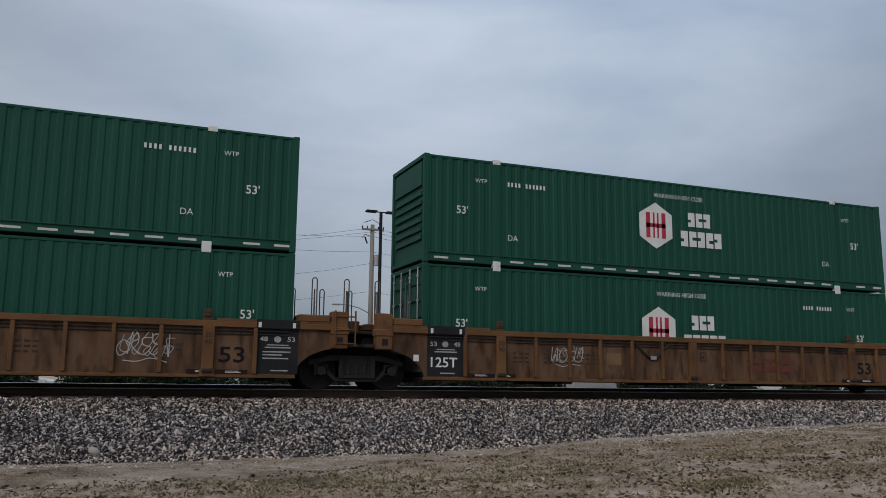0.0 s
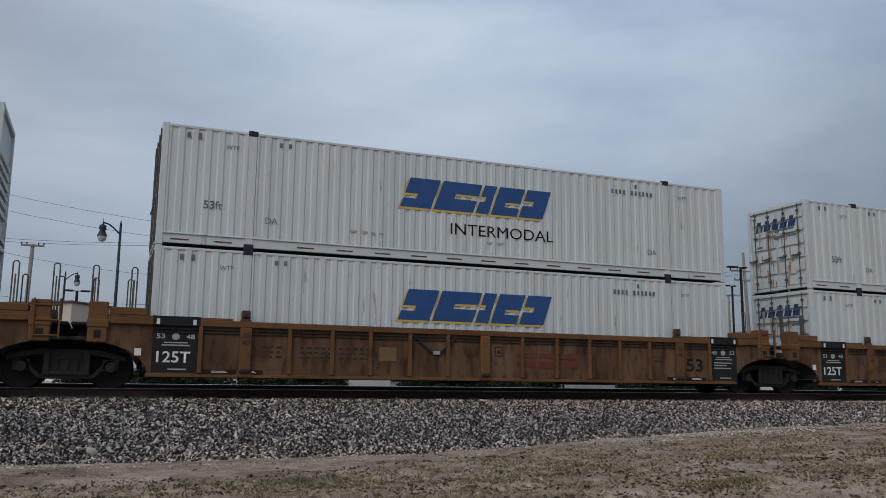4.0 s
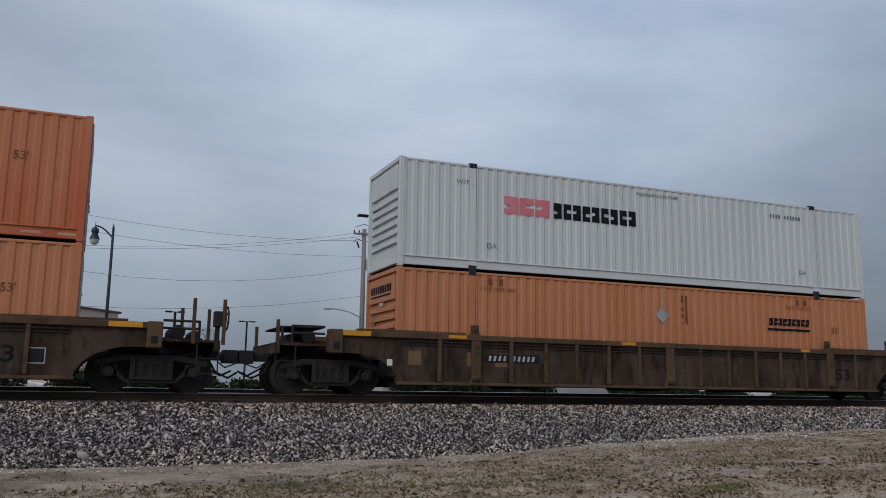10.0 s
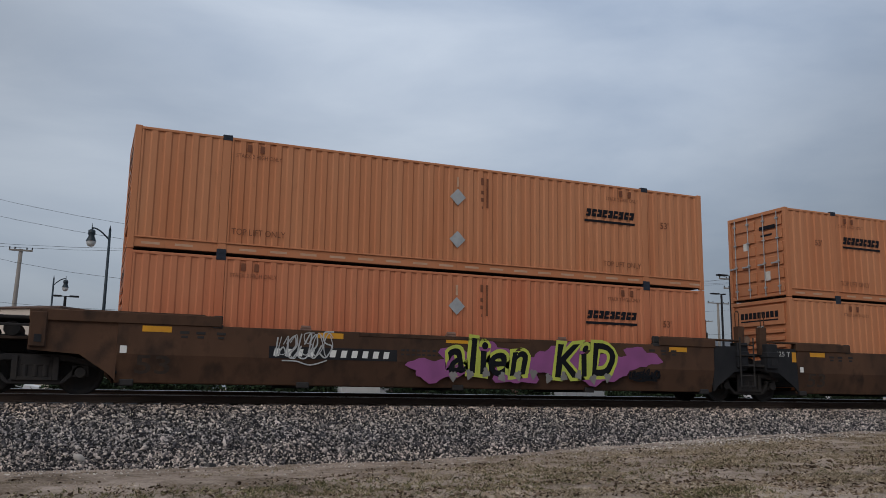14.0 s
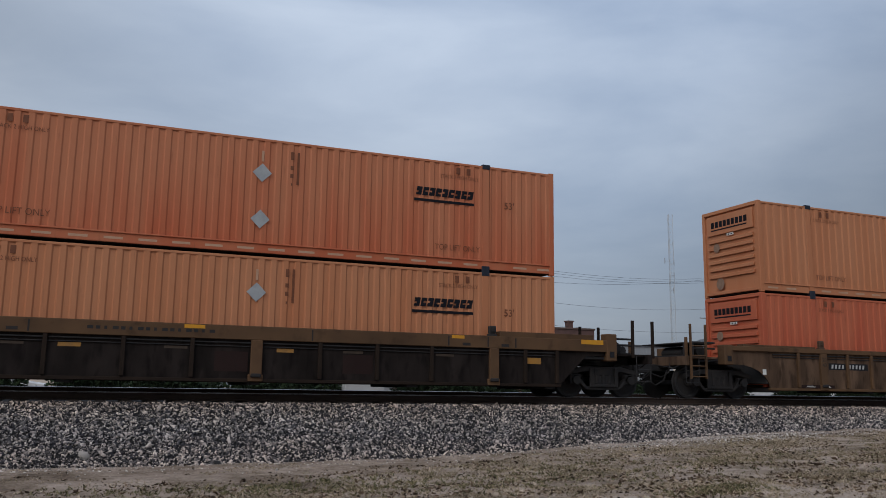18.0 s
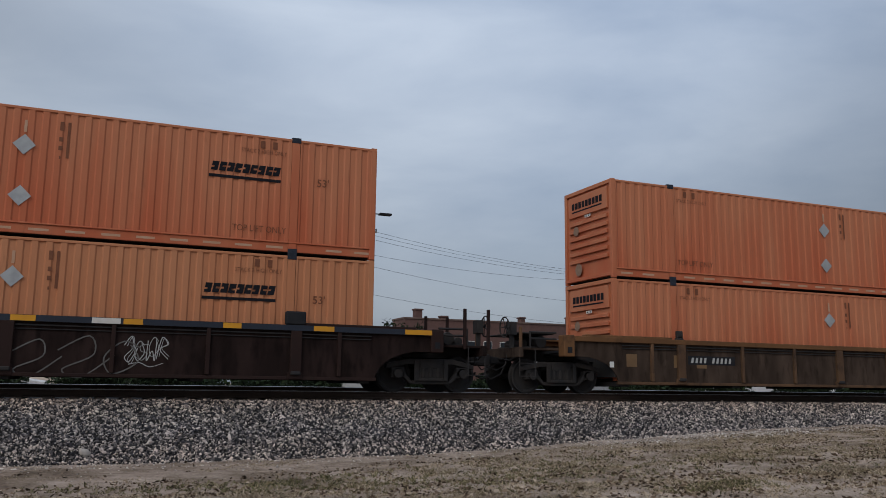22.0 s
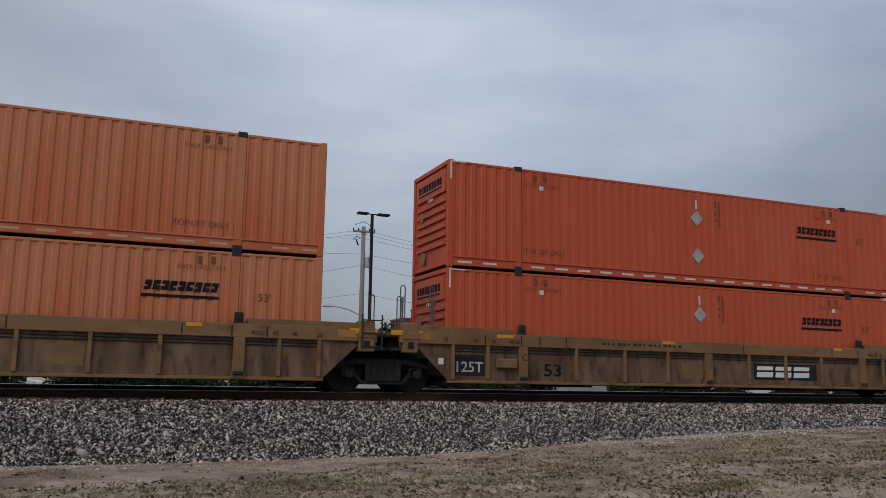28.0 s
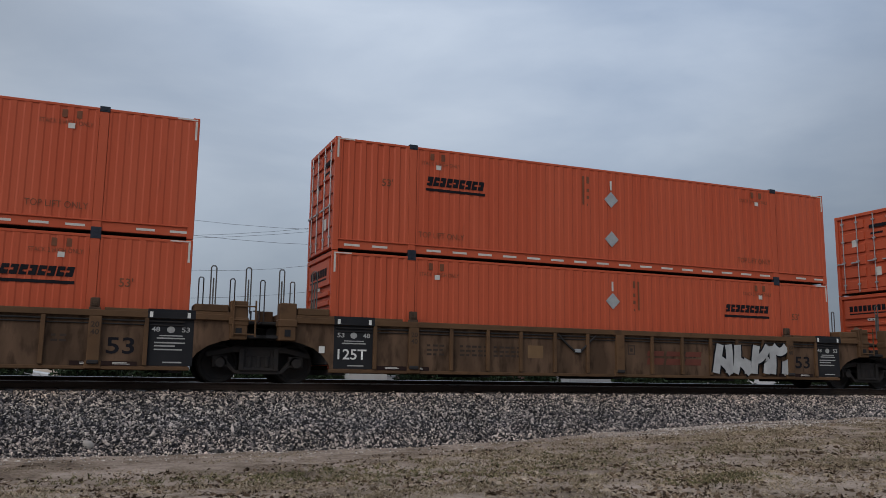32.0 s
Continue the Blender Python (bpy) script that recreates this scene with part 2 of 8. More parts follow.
M = {
    "green": paint("green container paint", (0.006, 0.060, 0.039), (0.009, 0.074, 0.048)),
    "navy": paint("dark slate blue container paint", (0.0125, 0.028, 0.047), (0.019, 0.040, 0.061)),
    "white": paint("off-white container paint", (0.555, 0.595, 0.605), (0.475, 0.51, 0.515), streak=(0.34, 0.32, 0.28), rust=(0.22, 0.15, 0.10)),
    "white_new": paint("clean white container paint", (0.575, 0.61, 0.62), (0.51, 0.545, 0.555), streak=(0.43, 0.44, 0.43)),
    "white_old": paint("yellowed white container paint", (0.55, 0.555, 0.53), (0.47, 0.475, 0.455), streak=(0.30, 0.25, 0.18), rust=(0.17, 0.09, 0.05)),
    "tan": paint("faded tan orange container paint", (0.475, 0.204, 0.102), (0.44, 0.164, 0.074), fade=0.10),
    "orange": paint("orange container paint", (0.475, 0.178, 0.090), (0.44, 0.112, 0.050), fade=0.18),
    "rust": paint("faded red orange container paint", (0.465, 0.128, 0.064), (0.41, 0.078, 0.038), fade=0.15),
    "red": paint("fresh red orange container paint", (0.475, 0.092, 0.042), (0.445, 0.075, 0.031), rough=0.5),
    "car_brown": material("weathered brown freight car paint", (0.135, 0.076, 0.043), (0.070, 0.042, 0.027), scale=0.9, dirt=(0.035, 0.025, 0.02), dirt_from=0.5, dirt_scale=3.0, rough=0.75, bump=0.15, spec=0.12),
    "car_orange": material("worn orange brown freight car paint", (0.165, 0.082, 0.037), (0.088, 0.045, 0.023), scale=0.9, dirt=(0.05, 0.03, 0.02), dirt_from=0.56, dirt_scale=3.0, rough=0.75, bump=0.15, spec=0.12),
    "car_tan": material("dusty tan freight car paint", (0.126, 0.071, 0.038), (0.074, 0.044, 0.026), scale=0.9, dirt=(0.044, 0.027, 0.017), dirt_from=0.56, dirt_scale=3.0, rough=0.75, bump=0.15, spec=0.12),
    "car_dark": material("soot dark brown freight car paint", (0.018, 0.0125, 0.010), (0.032, 0.021, 0.015), scale=0.9, dirt=(0.016, 0.012, 0.010), rough=0.85, bump=0.15, spec=0.12),
    "car_rust": material("rust brown freight car paint", (0.116, 0.070, 0.042), (0.058, 0.038, 0.027), scale=0.9, dirt=(0.03, 0.02, 0.015), dirt_scale=3.0, rough=0.75, bump=0.15, spec=0.12),
    "car_sand": material("sun-bleached tan freight car paint", (0.225, 0.130, 0.066), (0.145, 0.083, 0.044), scale=1.2, stretch=(0.6, 1, 1), dirt=(0.06, 0.038, 0.024), dirt_from=0.54, dirt_scale=3.5, rough=0.8, bump=0.15, spec=0.12),
    "car_grime": material("grimy maroon brown freight car paint", (0.090, 0.048, 0.030), (0.046, 0.028, 0.020), scale=0.8, stretch=(1.0, 1.0, 0.7), dirt=(0.022, 0.017, 0.015), dirt_from=0.5, dirt_scale=2.4, rough=0.8, bump=0.15, spec=0.12),
    "car_khaki": material("dusty khaki freight car paint", (0.172, 0.104, 0.054), (0.112, 0.068, 0.037), scale=0.8, stretch=(0.7, 1, 0.8), dirt=(0.055, 0.034, 0.021), dirt_from=0.57, dirt_scale=3.0, rough=0.8, bump=0.15, spec=0.12),
    "truck_iron": material("rusty grey cast truck frame", (0.026, 0.025, 0.026), (0.038, 0.033, 0.030), scale=4, rough=0.9, spec=0.12, bump=0.2),
    "car_teal": material("dark teal freight car paint", (0.0065, 0.017, 0.024), (0.009, 0.024, 0.031), scale=0.8, dirt=(0.015, 0.017, 0.017), dirt_from=0.6, rough=0.7, spec=0.14),
    "car_maroon": material("dark maroon brown freight car paint", (0.022, 0.012, 0.011), (0.032, 0.018, 0.015), scale=0.8, dirt=(0.02, 0.015, 0.012), rough=0.7, spec=0.12),
    "iron": material("oily dark cast iron", (0.030, 0.030, 0.032), (0.044, 0.039, 0.036), scale=3, rough=0.85, bump=0.2, spec=0.08),
    "black": material("flat black paint", (0.017, 0.018, 0.021), (0.027, 0.027, 0.029), scale=2, rough=0.8, spec=0.12),
    "steel": material("polished rail steel", (0.50, 0.51, 0.53), (0.40, 0.40, 0.41), scale=2, rough=0.28, metal=1.0),
    "rail_side": material("rusty rail web", (0.030, 0.019, 0.014), (0.045, 0.028, 0.02), scale=3, rough=0.85),
    "wood": material("weathered dark tie timber", (0.030, 0.024, 0.02), (0.05, 0.04, 0.034), scale=5, rough=0.9),
    "pole_wood": material("grey weathered pole timber", (0.24, 0.22, 0.20), (0.17, 0.155, 0.14), scale=3, stretch=(3, 3, 0.3), rough=0.9),
    "lamp_green": material("dark blue green lamp post paint", (0.009, 0.020, 0.030), (0.013, 0.026, 0.038), rough=0.5),
    "white_mark": material("white lettering vinyl", (0.70, 0.70, 0.68), (0.60, 0.60, 0.57), scale=3, rough=0.5),
    "black_mark": material("black lettering vinyl", (0.009, 0.009, 0.012), (0.014, 0.014, 0.018), scale=3, rough=0.7, spec=0.12),
    "blue_mark": material("royal blue lettering vinyl", (0.018, 0.065, 0.20), (0.022, 0.080, 0.23), scale=2, rough=0.5),
    "navy_mark": material("navy blue lettering vinyl", (0.016, 0.036, 0.115), (0.02, 0.045, 0.13), scale=2, rough=0.5),
    "pale_blue_mark": material("sun-bleached blue lettering", (0.10, 0.25, 0.42), (0.42, 0.50, 0.54), scale=0.8, rough=0.6),
    "ghost_mark": material("peeled lettering shadow", (0.60, 0.61, 0.59), (0.64, 0.65, 0.63), scale=2, rough=0.6),
    "ghost_edge": material("tan glue line of peeled lettering", (0.47, 0.455, 0.41), scale=2, rough=0.6),
    "yellow_mark": material("amber reflective film", (0.62, 0.29, 0.015), (0.50, 0.22, 0.02), scale=4, rough=0.45),
    "yellow_edge": material("yellow lettering edge", (0.60, 0.40, 0.10), scale=4, rough=0.5),
    "red_mark": material("red lettering vinyl", (0.45, 0.03, 0.06), scale=3, rough=0.5),
    "pink_mark": material("faded pink red lettering", (0.60, 0.13, 0.17), (0.62, 0.28, 0.30), scale=1.2, rough=0.5),
    "faint_mark": material("faded dark stencil paint", (0.14, 0.045, 0.02), (0.20, 0.07, 0.03), scale=6, rough=0.6),
    "stencil_dark": material("worn dark brown stencil paint", (0.026, 0.019, 0.015), (0.05, 0.032, 0.022), scale=5, rough=0.8),
    "grey_mark": material("grey stencil paint", (0.085, 0.105, 0.13), (0.17, 0.195, 0.215), scale=6, rough=0.6),
    "tape": material("dusty white reflective tape", (0.62, 0.60, 0.56), (0.50, 0.47, 0.43), scale=6, rough=0.4),
    "galv_rust": material("dark rusty steel lock", (0.052, 0.032, 0.021), (0.085, 0.05, 0.03), scale=7, rough=0.85),
    "hinge": material("dusty pinkish primer", (0.22, 0.13, 0.10), (0.15, 0.09, 0.07), scale=5, rough=0.8),
    "rust_run": material("brown rust run", (0.30, 0.215, 0.15), (0.42, 0.36, 0.30), scale=5, rough=0.85),
    "glue_spot": material("grey old glue", (0.26, 0.17, 0.12), (0.20, 0.12, 0.08), scale=8, rough=0.8),
    "scuff": material("grey scuff", (0.30, 0.30, 0.29), (0.40, 0.40, 0.39), scale=8, rough=0.8),
    "grey_light": material("dusty pale stencil paint", (0.42, 0.42, 0.41), (0.32, 0.32, 0.31), scale=6, rough=0.6),
    "galv_dark": material("dull weathered steel", (0.10, 0.095, 0.09), (0.06, 0.055, 0.05), scale=4, rough=0.7),
    "tape_old": material("dirty reflective tape", (0.45, 0.26, 0.16), (0.50, 0.33, 0.23), scale=6, rough=0.5),
    "tape_red": material("dark red reflective tape", (0.11, 0.034, 0.03), scale=6, rough=0.5),
    "placard": material("bare aluminium placard", (0.40, 0.415, 0.425), (0.29, 0.30, 0.31), scale=5, rough=0.5, metal=0.2),
    "brown_mark": material("brown red ghost lettering", (0.13, 0.035, 0.022), scale=4, rough=0.7),
    "galv": material("galvanised steel", (0.42, 0.43, 0.44), (0.33, 0.34, 0.35), scale=6, rough=0.45, metal=0.5),
    "bare_patch": material("unfaded deep orange paint", (0.44, 0.115, 0.045), (0.40, 0.10, 0.04), scale=4, rough=0.6),
    "casting": material("dark blue black corner casting", (0.016, 0.022, 0.036), rough=0.6),
    "spray_white": material("white spray paint", (0.44, 0.45, 0.45), (0.29, 0.29, 0.29), scale=3, rough=0.6),
    "spray_grey": material("silver grey spray paint", (0.22, 0.21, 0.20), (0.15, 0.14, 0.13), scale=3, rough=0.6),
    "spray_silver": material("thin silver spray paint", (0.33, 0.335, 0.34), (0.16, 0.15, 0.145), scale=1.8, stretch=(1, 1, 0.6), mix=(0.40, 0.68), rough=0.6),
    "spray_black": material("black spray paint", (0.009, 0.010, 0.013), rough=0.75, spec=0.1),
    "spray_faint": material("thin faded silver spray", (0.13, 0.125, 0.12), (0.07, 0.065, 0.06), scale=3, rough=0.6),
    "spray_pink": material("violet pink spray paint", (0.26, 0.075, 0.22), (0.20, 0.06, 0.17), scale=2, rough=0.6),
    "spray_lime": material("lime yellow spray paint", (0.46, 0.50, 0.07), (0.36, 0.42, 0.08), scale=2, rough=0.6),
    "spray_teal": material("dull teal spray paint", (0.060, 0.110, 0.125), (0.10, 0.15, 0.16), scale=1.6, rough=0.6),
}

# web plates: grime, plus shading between the ribs put into a darker colour
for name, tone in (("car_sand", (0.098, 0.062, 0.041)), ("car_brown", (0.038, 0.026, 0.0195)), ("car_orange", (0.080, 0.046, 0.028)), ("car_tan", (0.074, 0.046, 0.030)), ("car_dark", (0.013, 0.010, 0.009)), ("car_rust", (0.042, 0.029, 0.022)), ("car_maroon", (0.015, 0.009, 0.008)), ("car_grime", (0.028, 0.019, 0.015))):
    M[name + "_web"] = material("grimy shade-toned web plate of " + name.replace("_", " "), tone, tuple(v * 2.0 for v in tone), scale=1.3, stretch=(1.6, 1.6, 0.55), mix=(0.38, 0.66), dirt=tuple(v * 0.34 for v in tone), dirt_from=0.50, dirt_scale=3.4, rough=0.85, bump=0.2, spec=0.1, rust=tuple(min(0.3, v * 2.2) for v in tone))


# ---- mesh tools ----
class Shape:
    """Collects plain pieces of one mesh."""

    def __init__(self):
        self.v, self.f = [], []

    def add(self, vs, fs):
        n = len(self.v)
        self.v += [tuple(p) for p in vs]
        self.f += [tuple(i + n for i in q) for q in fs]
        return self

    def box(self, x0, x1, y0, y1, z0, z1):
        return self.add([(x, y, z) for x in (x0, x1) for y in (y0, y1) for z in (z0, z1)],
                        [(0, 1, 3, 2), (4, 6, 7, 5), (0, 4, 5, 1), (2, 3, 7, 6), (0, 2, 6, 4), (1, 5, 7, 3)])

    def prism(self, outline, y0, y1):
        """An outline in x and z, seen from the front (anticlockwise), made solid from y0 to y1."""
        n = len(outline)
        vs = [(x, y0, z) for x, z in outline] + [(x, y1, z) for x, z in outline]
        return self.add(vs, [tuple(range(n)), tuple(range(2 * n - 1, n - 1, -1))] + [(i, i + n, (i + 1) % n + n, (i + 1) % n) for i in range(n)])

    def extrude_x(self, outline, x0, x1):
        """An outline in y and z made solid from x0 to x1."""
        n = len(outline)
        vs = [(x0, y, z) for y, z in outline] + [(x1, y, z) for y, z in outline]
        return self.add(vs, [tuple(range(n - 1, -1, -1)), tuple(range(n, 2 * n))] + [(i, (i + 1) % n, (i + 1) % n + n, i + n) for i in range(n)])

    def sheet(self, pts, y):
        """A flat marking that faces the camera's side."""
        n = len(pts)
        return self.add([(x, y, z) for x, z in pts], [tuple(range(n))])

    def rect(self, x0, x1, z0, z1, y, slant=0.0):
        k = slant * (z1 - z0)
        return self.sheet([(x0, z0), (x1, z0), (x1 + k, z1), (x0 + k, z1)], y)

    def tube(self, points, r, n=6, r_end=None):
        pts = [Vector(p) for p in points]
        rings = []
        for i, p in enumerate(pts):
            d = (pts[min(i + 1, len(pts) - 1)] - pts[max(i - 1, 0)]).normalized()
            a = d.orthogonal().normalized() if abs(d.z) < 0.9 else d.cross(Vector((1, 0, 0))).normalized()
            if i and a.dot(rings[-1][1]) < 0:
                a = -a
            b = d.cross(a)
            k = r if r_end is None else r + (r_end - r) * i / (len(pts) - 1)
            rings.append(([p + (a * math.cos(w) + b * math.sin(w)) * k for w in (2 * math.pi * j / n for j in range(n))], a))
        vs = [q for ring, _ in rings for q in ring]
        fs = [(i * n + j, i * n + (j + 1) % n, (i + 1) * n + (j + 1) % n, (i + 1) * n + j) for i in range(len(pts) - 1) for j in range(n)]
        return self.add(vs, fs + [tuple(range(n - 1, -1, -1)), tuple(range(len(vs) - n, len(vs)))])

    def ribbon(self, pts, width, y):
        """A painted stroke on the side, along points in x and z."""
        p = [Vector((a, 0, b)) for a, b in pts]
        vs = []
        for i, q in enumerate(p):
            d = (p[min(i + 1, len(p) - 1)] - p[max(i - 1, 0)]).normalized()
            s = Vector((-d.z, 0, d.x)) * width / 2
            vs += [(q.x + s.x, y, q.z + s.z), (q.x - s.x, y, q.z - s.z)]
        return self.add(vs, [(2 * i, 2 * i + 1, 2 * i + 3, 2 * i + 2) for i in range(len(p) - 1)])

    def mesh(self, name, mat, bevel=0.0, smooth=False):
        me = bpy.data.meshes.new(name)
        me.from_pydata(self.v, [], self.f)
        if bevel:
            bm = bmesh.new()
            bm.from_mesh(me)
            bmesh.ops.recalc_face_normals(bm, faces=bm.faces)
            bmesh.ops.bevel(bm, geom=[e for e in bm.edges if e.is_manifold and e.calc_face_angle(0) > 0.6], offset=bevel, segments=1, affect='EDGES')
            bm.to_mesh(me)
            bm.free()
        if smooth:
            me.shade_smooth()
        me.materials.append(mat)
        return me


KEPT = {}


def kept(key, build):
    """One mesh for all alike parts."""
    if key not in KEPT:
        KEPT[key] = build()
    return KEPT[key]


def part(name, me, parent, label="", at=(0, 0, 0)):
    ob = new(name, me)
    ob.parent, ob.location = parent, at
    return tagged(ob, label)


def thing(name, label, category, at=(0, 0, 0), group="", kind=""):
    ob = new(name)
    ob.empty_display_size = 0.3
    ob.location = at
    return tagged(ob, label, category, group, kind)


def lettering(words, height, mat, width=None):
    """Flat letters of Blender's own font, upright, facing the camera's side."""
    def build():
        cu = bpy.data.curves.new("lettering", 'FONT')
        cu.body, cu.size, cu.resolution_u, cu.offset = words, 1.0, 3, 0.014 if words[0].isdigit() else 0.0
        ob = bpy.data.objects.new("lettering", cu)
        scene.collection.objects.link(ob)
        me = bpy.data.meshes.new_from_object(ob.evaluated_get(bpy.context.evaluated_depsgraph_get()))
        bpy.data.objects.remove(ob)
        co = np.array([v.co for v in me.vertices])
        lo, hi = co.min(0), co.max(0)
        k = height / (hi[1] - lo[1])
        kx = (width / (hi[0] - lo[0])) if width else k
        me.clear_geometry() if len(co) == 0 else None
        for v in me.vertices:
            v.co = ((v.co.x - lo[0]) * kx, 0.0, (v.co.y - lo[1]) * k)
        me.materials.clear()
        me.materials.append(M[mat])
        me.name = "lettering"
        return me
    return kept(("text", words, height, mat, width), build)


# ---- ground, ballast and tracks ----
def mixed(name, stops, rough=0.92, zones=()):
    """Many small loose pieces, each with a tone of its own out of a range; zones are tints along y."""
    m = bpy.data.materials.new(name)
    m.use_nodes = True
    nt = m.node_tree
    b = nt.nodes["Principled BSDF"]
    b.inputs["Roughness"].default_value, b.inputs["Specular IOR Level"].default_value = rough, 0.12
    geo = nt.nodes.new("ShaderNodeNewGeometry")
    ramp = nt.nodes.new("ShaderNodeValToRGB")
    while len(ramp.color_ramp.elements) < len(stops):
        ramp.color_ramp.elements.new(0.5)
    for e, (p, c) in zip(ramp.color_ramp.elements, stops):
        e.position, e.color = p, (*c, 1)
    grain = nt.nodes.new("ShaderNodeTexNoise")
    grain.inputs["Scale"].default_value, grain.inputs["Detail"].default_value = 1.1, 8.0
    rng = nt.nodes.new("ShaderNodeMapRange")
    rng.inputs["From Min"].default_value, rng.inputs["From Max"].default_value = 0.3, 0.7
    rng.inputs["To Min"].default_value, rng.inputs["To Max"].default_value = 0.78, 1.2
    co = nt.nodes.new("ShaderNodeTexCoord")
    mul = nt.nodes.new("ShaderNodeVectorMath")
    mul.operation = 'SCALE'
    link(nt, co.outputs["Object"], grain.inputs["Vector"])
    link(nt, grain.outputs["Fac"], rng.inputs["Value"])
    link(nt, geo.outputs["Random Per Island"], ramp.inputs["Fac"])
    link(nt, ramp.outputs["Color"], mul.inputs[0])
    link(nt, rng.outputs["Result"], mul.inputs["Scale"])
    last = mul.outputs["Vector"]
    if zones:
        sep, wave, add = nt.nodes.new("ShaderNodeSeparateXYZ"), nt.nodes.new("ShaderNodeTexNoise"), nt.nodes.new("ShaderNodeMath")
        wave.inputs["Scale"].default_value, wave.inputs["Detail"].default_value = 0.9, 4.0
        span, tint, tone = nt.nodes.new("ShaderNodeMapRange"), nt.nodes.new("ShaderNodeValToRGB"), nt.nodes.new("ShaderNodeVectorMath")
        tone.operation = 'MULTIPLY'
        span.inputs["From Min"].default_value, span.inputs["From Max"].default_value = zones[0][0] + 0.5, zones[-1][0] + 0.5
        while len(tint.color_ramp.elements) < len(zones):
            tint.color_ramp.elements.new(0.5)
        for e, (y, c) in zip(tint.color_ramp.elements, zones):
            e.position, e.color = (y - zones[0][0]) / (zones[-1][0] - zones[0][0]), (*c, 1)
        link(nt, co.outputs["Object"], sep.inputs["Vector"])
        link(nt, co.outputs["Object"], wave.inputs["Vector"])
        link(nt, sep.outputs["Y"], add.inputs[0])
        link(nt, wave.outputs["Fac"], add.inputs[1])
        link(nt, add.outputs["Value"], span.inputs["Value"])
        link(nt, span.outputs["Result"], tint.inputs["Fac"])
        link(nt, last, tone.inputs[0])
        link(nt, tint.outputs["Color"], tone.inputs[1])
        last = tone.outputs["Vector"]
    link(nt, last, b.inputs["Base Color"])
    return m


def earth():
    """Trodden earth: broad patches, clods and fine crumbs, from dark humus to pale pinkish dust."""
    m = bpy.data.materials.new("dry trodden earth with dead grass")
    m.use_nodes = True
    nt = m.node_tree
    b = nt.nodes["Principled BSDF"]
    b.inputs["Roughness"].default_value, b.inputs["Specular IOR Level"].default_value = 0.96, 0.08
    co = nt.nodes.new("ShaderNodeTexCoord")
    total = None
    fine = None
    for scale, share, detail in ((0.55, 0.42, 4), (3.2, 0.30, 5), (19.0, 0.28, 6)):
        n = nt.nodes.new("ShaderNodeTexNoise")
        n.inputs["Scale"].default_value, n.inputs["Detail"].default_value, n.inputs["Roughness"].default_value = scale, detail, 0.62
        link(nt, co.outputs["Object"], n.inputs["Vector"])
        k = nt.nodes.new("ShaderNodeMath")
        k.operation = 'MULTIPLY_ADD'
        k.inputs[1].default_value = share
        link(nt, n.outputs["Fac"], k.inputs[0])
        if total is None:
            k.inputs[2].default_value = 0.0
        else:
            link(nt, total, k.inputs[2])
        total, fine = k.outputs["Value"], n.outputs["Fac"]
    r = nt.nodes.new("ShaderNodeValToRGB")
    r.color_ramp.elements.new(0.5)
    r.color_ramp.elements.new(0.55)
    for e, (p, c) in zip(r.color_ramp.elements, ((0.37, (0.078, 0.057, 0.042)), (0.455, (0.205, 0.160, 0.122)), (0.53, (0.315, 0.252, 0.205)), (0.62, (0.43, 0.355, 0.30)))):
        e.position, e.color = p, (*c, 1)
    link(nt, total, r.inputs["Fac"])
    link(nt, r.outputs["Color"], b.inputs["Base Color"])
    bp = nt.nodes.new("ShaderNodeBump")
    bp.inputs["Strength"].default_value, bp.inputs["Distance"].default_value = 1.0, 0.05
    link(nt, total, bp.inputs["Height"])
    link(nt, bp.outputs["Normal"], b.inputs["Normal"])
    return m


M["dirt"] = earth()
# bed coloured near black: the shade in the gaps between stones is painted in
M["ballast"] = material("ballast bed in gap shade tone", (0.018, 0.017, 0.017), (0.012, 0.0115, 0.011), scale=6, rough=0.95, bump=0.8, bump_scale=40)
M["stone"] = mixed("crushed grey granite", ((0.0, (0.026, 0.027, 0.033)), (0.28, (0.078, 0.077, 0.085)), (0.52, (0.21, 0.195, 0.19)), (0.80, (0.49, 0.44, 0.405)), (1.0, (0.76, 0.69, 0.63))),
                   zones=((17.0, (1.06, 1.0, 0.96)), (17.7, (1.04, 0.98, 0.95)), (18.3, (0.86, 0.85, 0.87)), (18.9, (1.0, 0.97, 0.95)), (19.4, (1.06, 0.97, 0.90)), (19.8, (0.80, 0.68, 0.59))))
M["gravel"] = mixed("brown grey gravel bits", ((0.0, (0.14, 0.12, 0.105)), (0.5, (0.40, 0.355, 0.32)), (1.0, (0.72, 0.66, 0.60))))
M["dry_grass"] = mixed("dry winter grass", ((0.0, (0.13, 0.098, 0.062)), (0.25, (0.195, 0.165, 0.10)), (0.5, (0.32, 0.255, 0.178)), (0.8, (0.44, 0.355, 0.255)), (1.0, (0.54, 0.45, 0.335))))
M["leaf"] = material("dark evergreen leaves", (0.013, 0.024, 0.011), (0.022, 0.034, 0.015), scale=1.5, rough=0.8, island=0.6, spec=0.15)
M["twig"] = material("bare grey brown branches", (0.10, 0.085, 0.075), scale=3, rough=0.9)


def ease(a, b, v):
    t = min(1.0, max(0.0, (v - a) / (b - a)))
    return t * t * (3 - 2 * t)


def along(x, xs, ys):
    """A line through a few points, level past its ends."""
    if x <= xs[0]:
        return ys[0]
    for a, b, p, q in zip(xs, xs[1:], ys, ys[1:]):
        if x < b:
            return p + (q - p) * (x - a) / (b - a)
    return ys[-1]


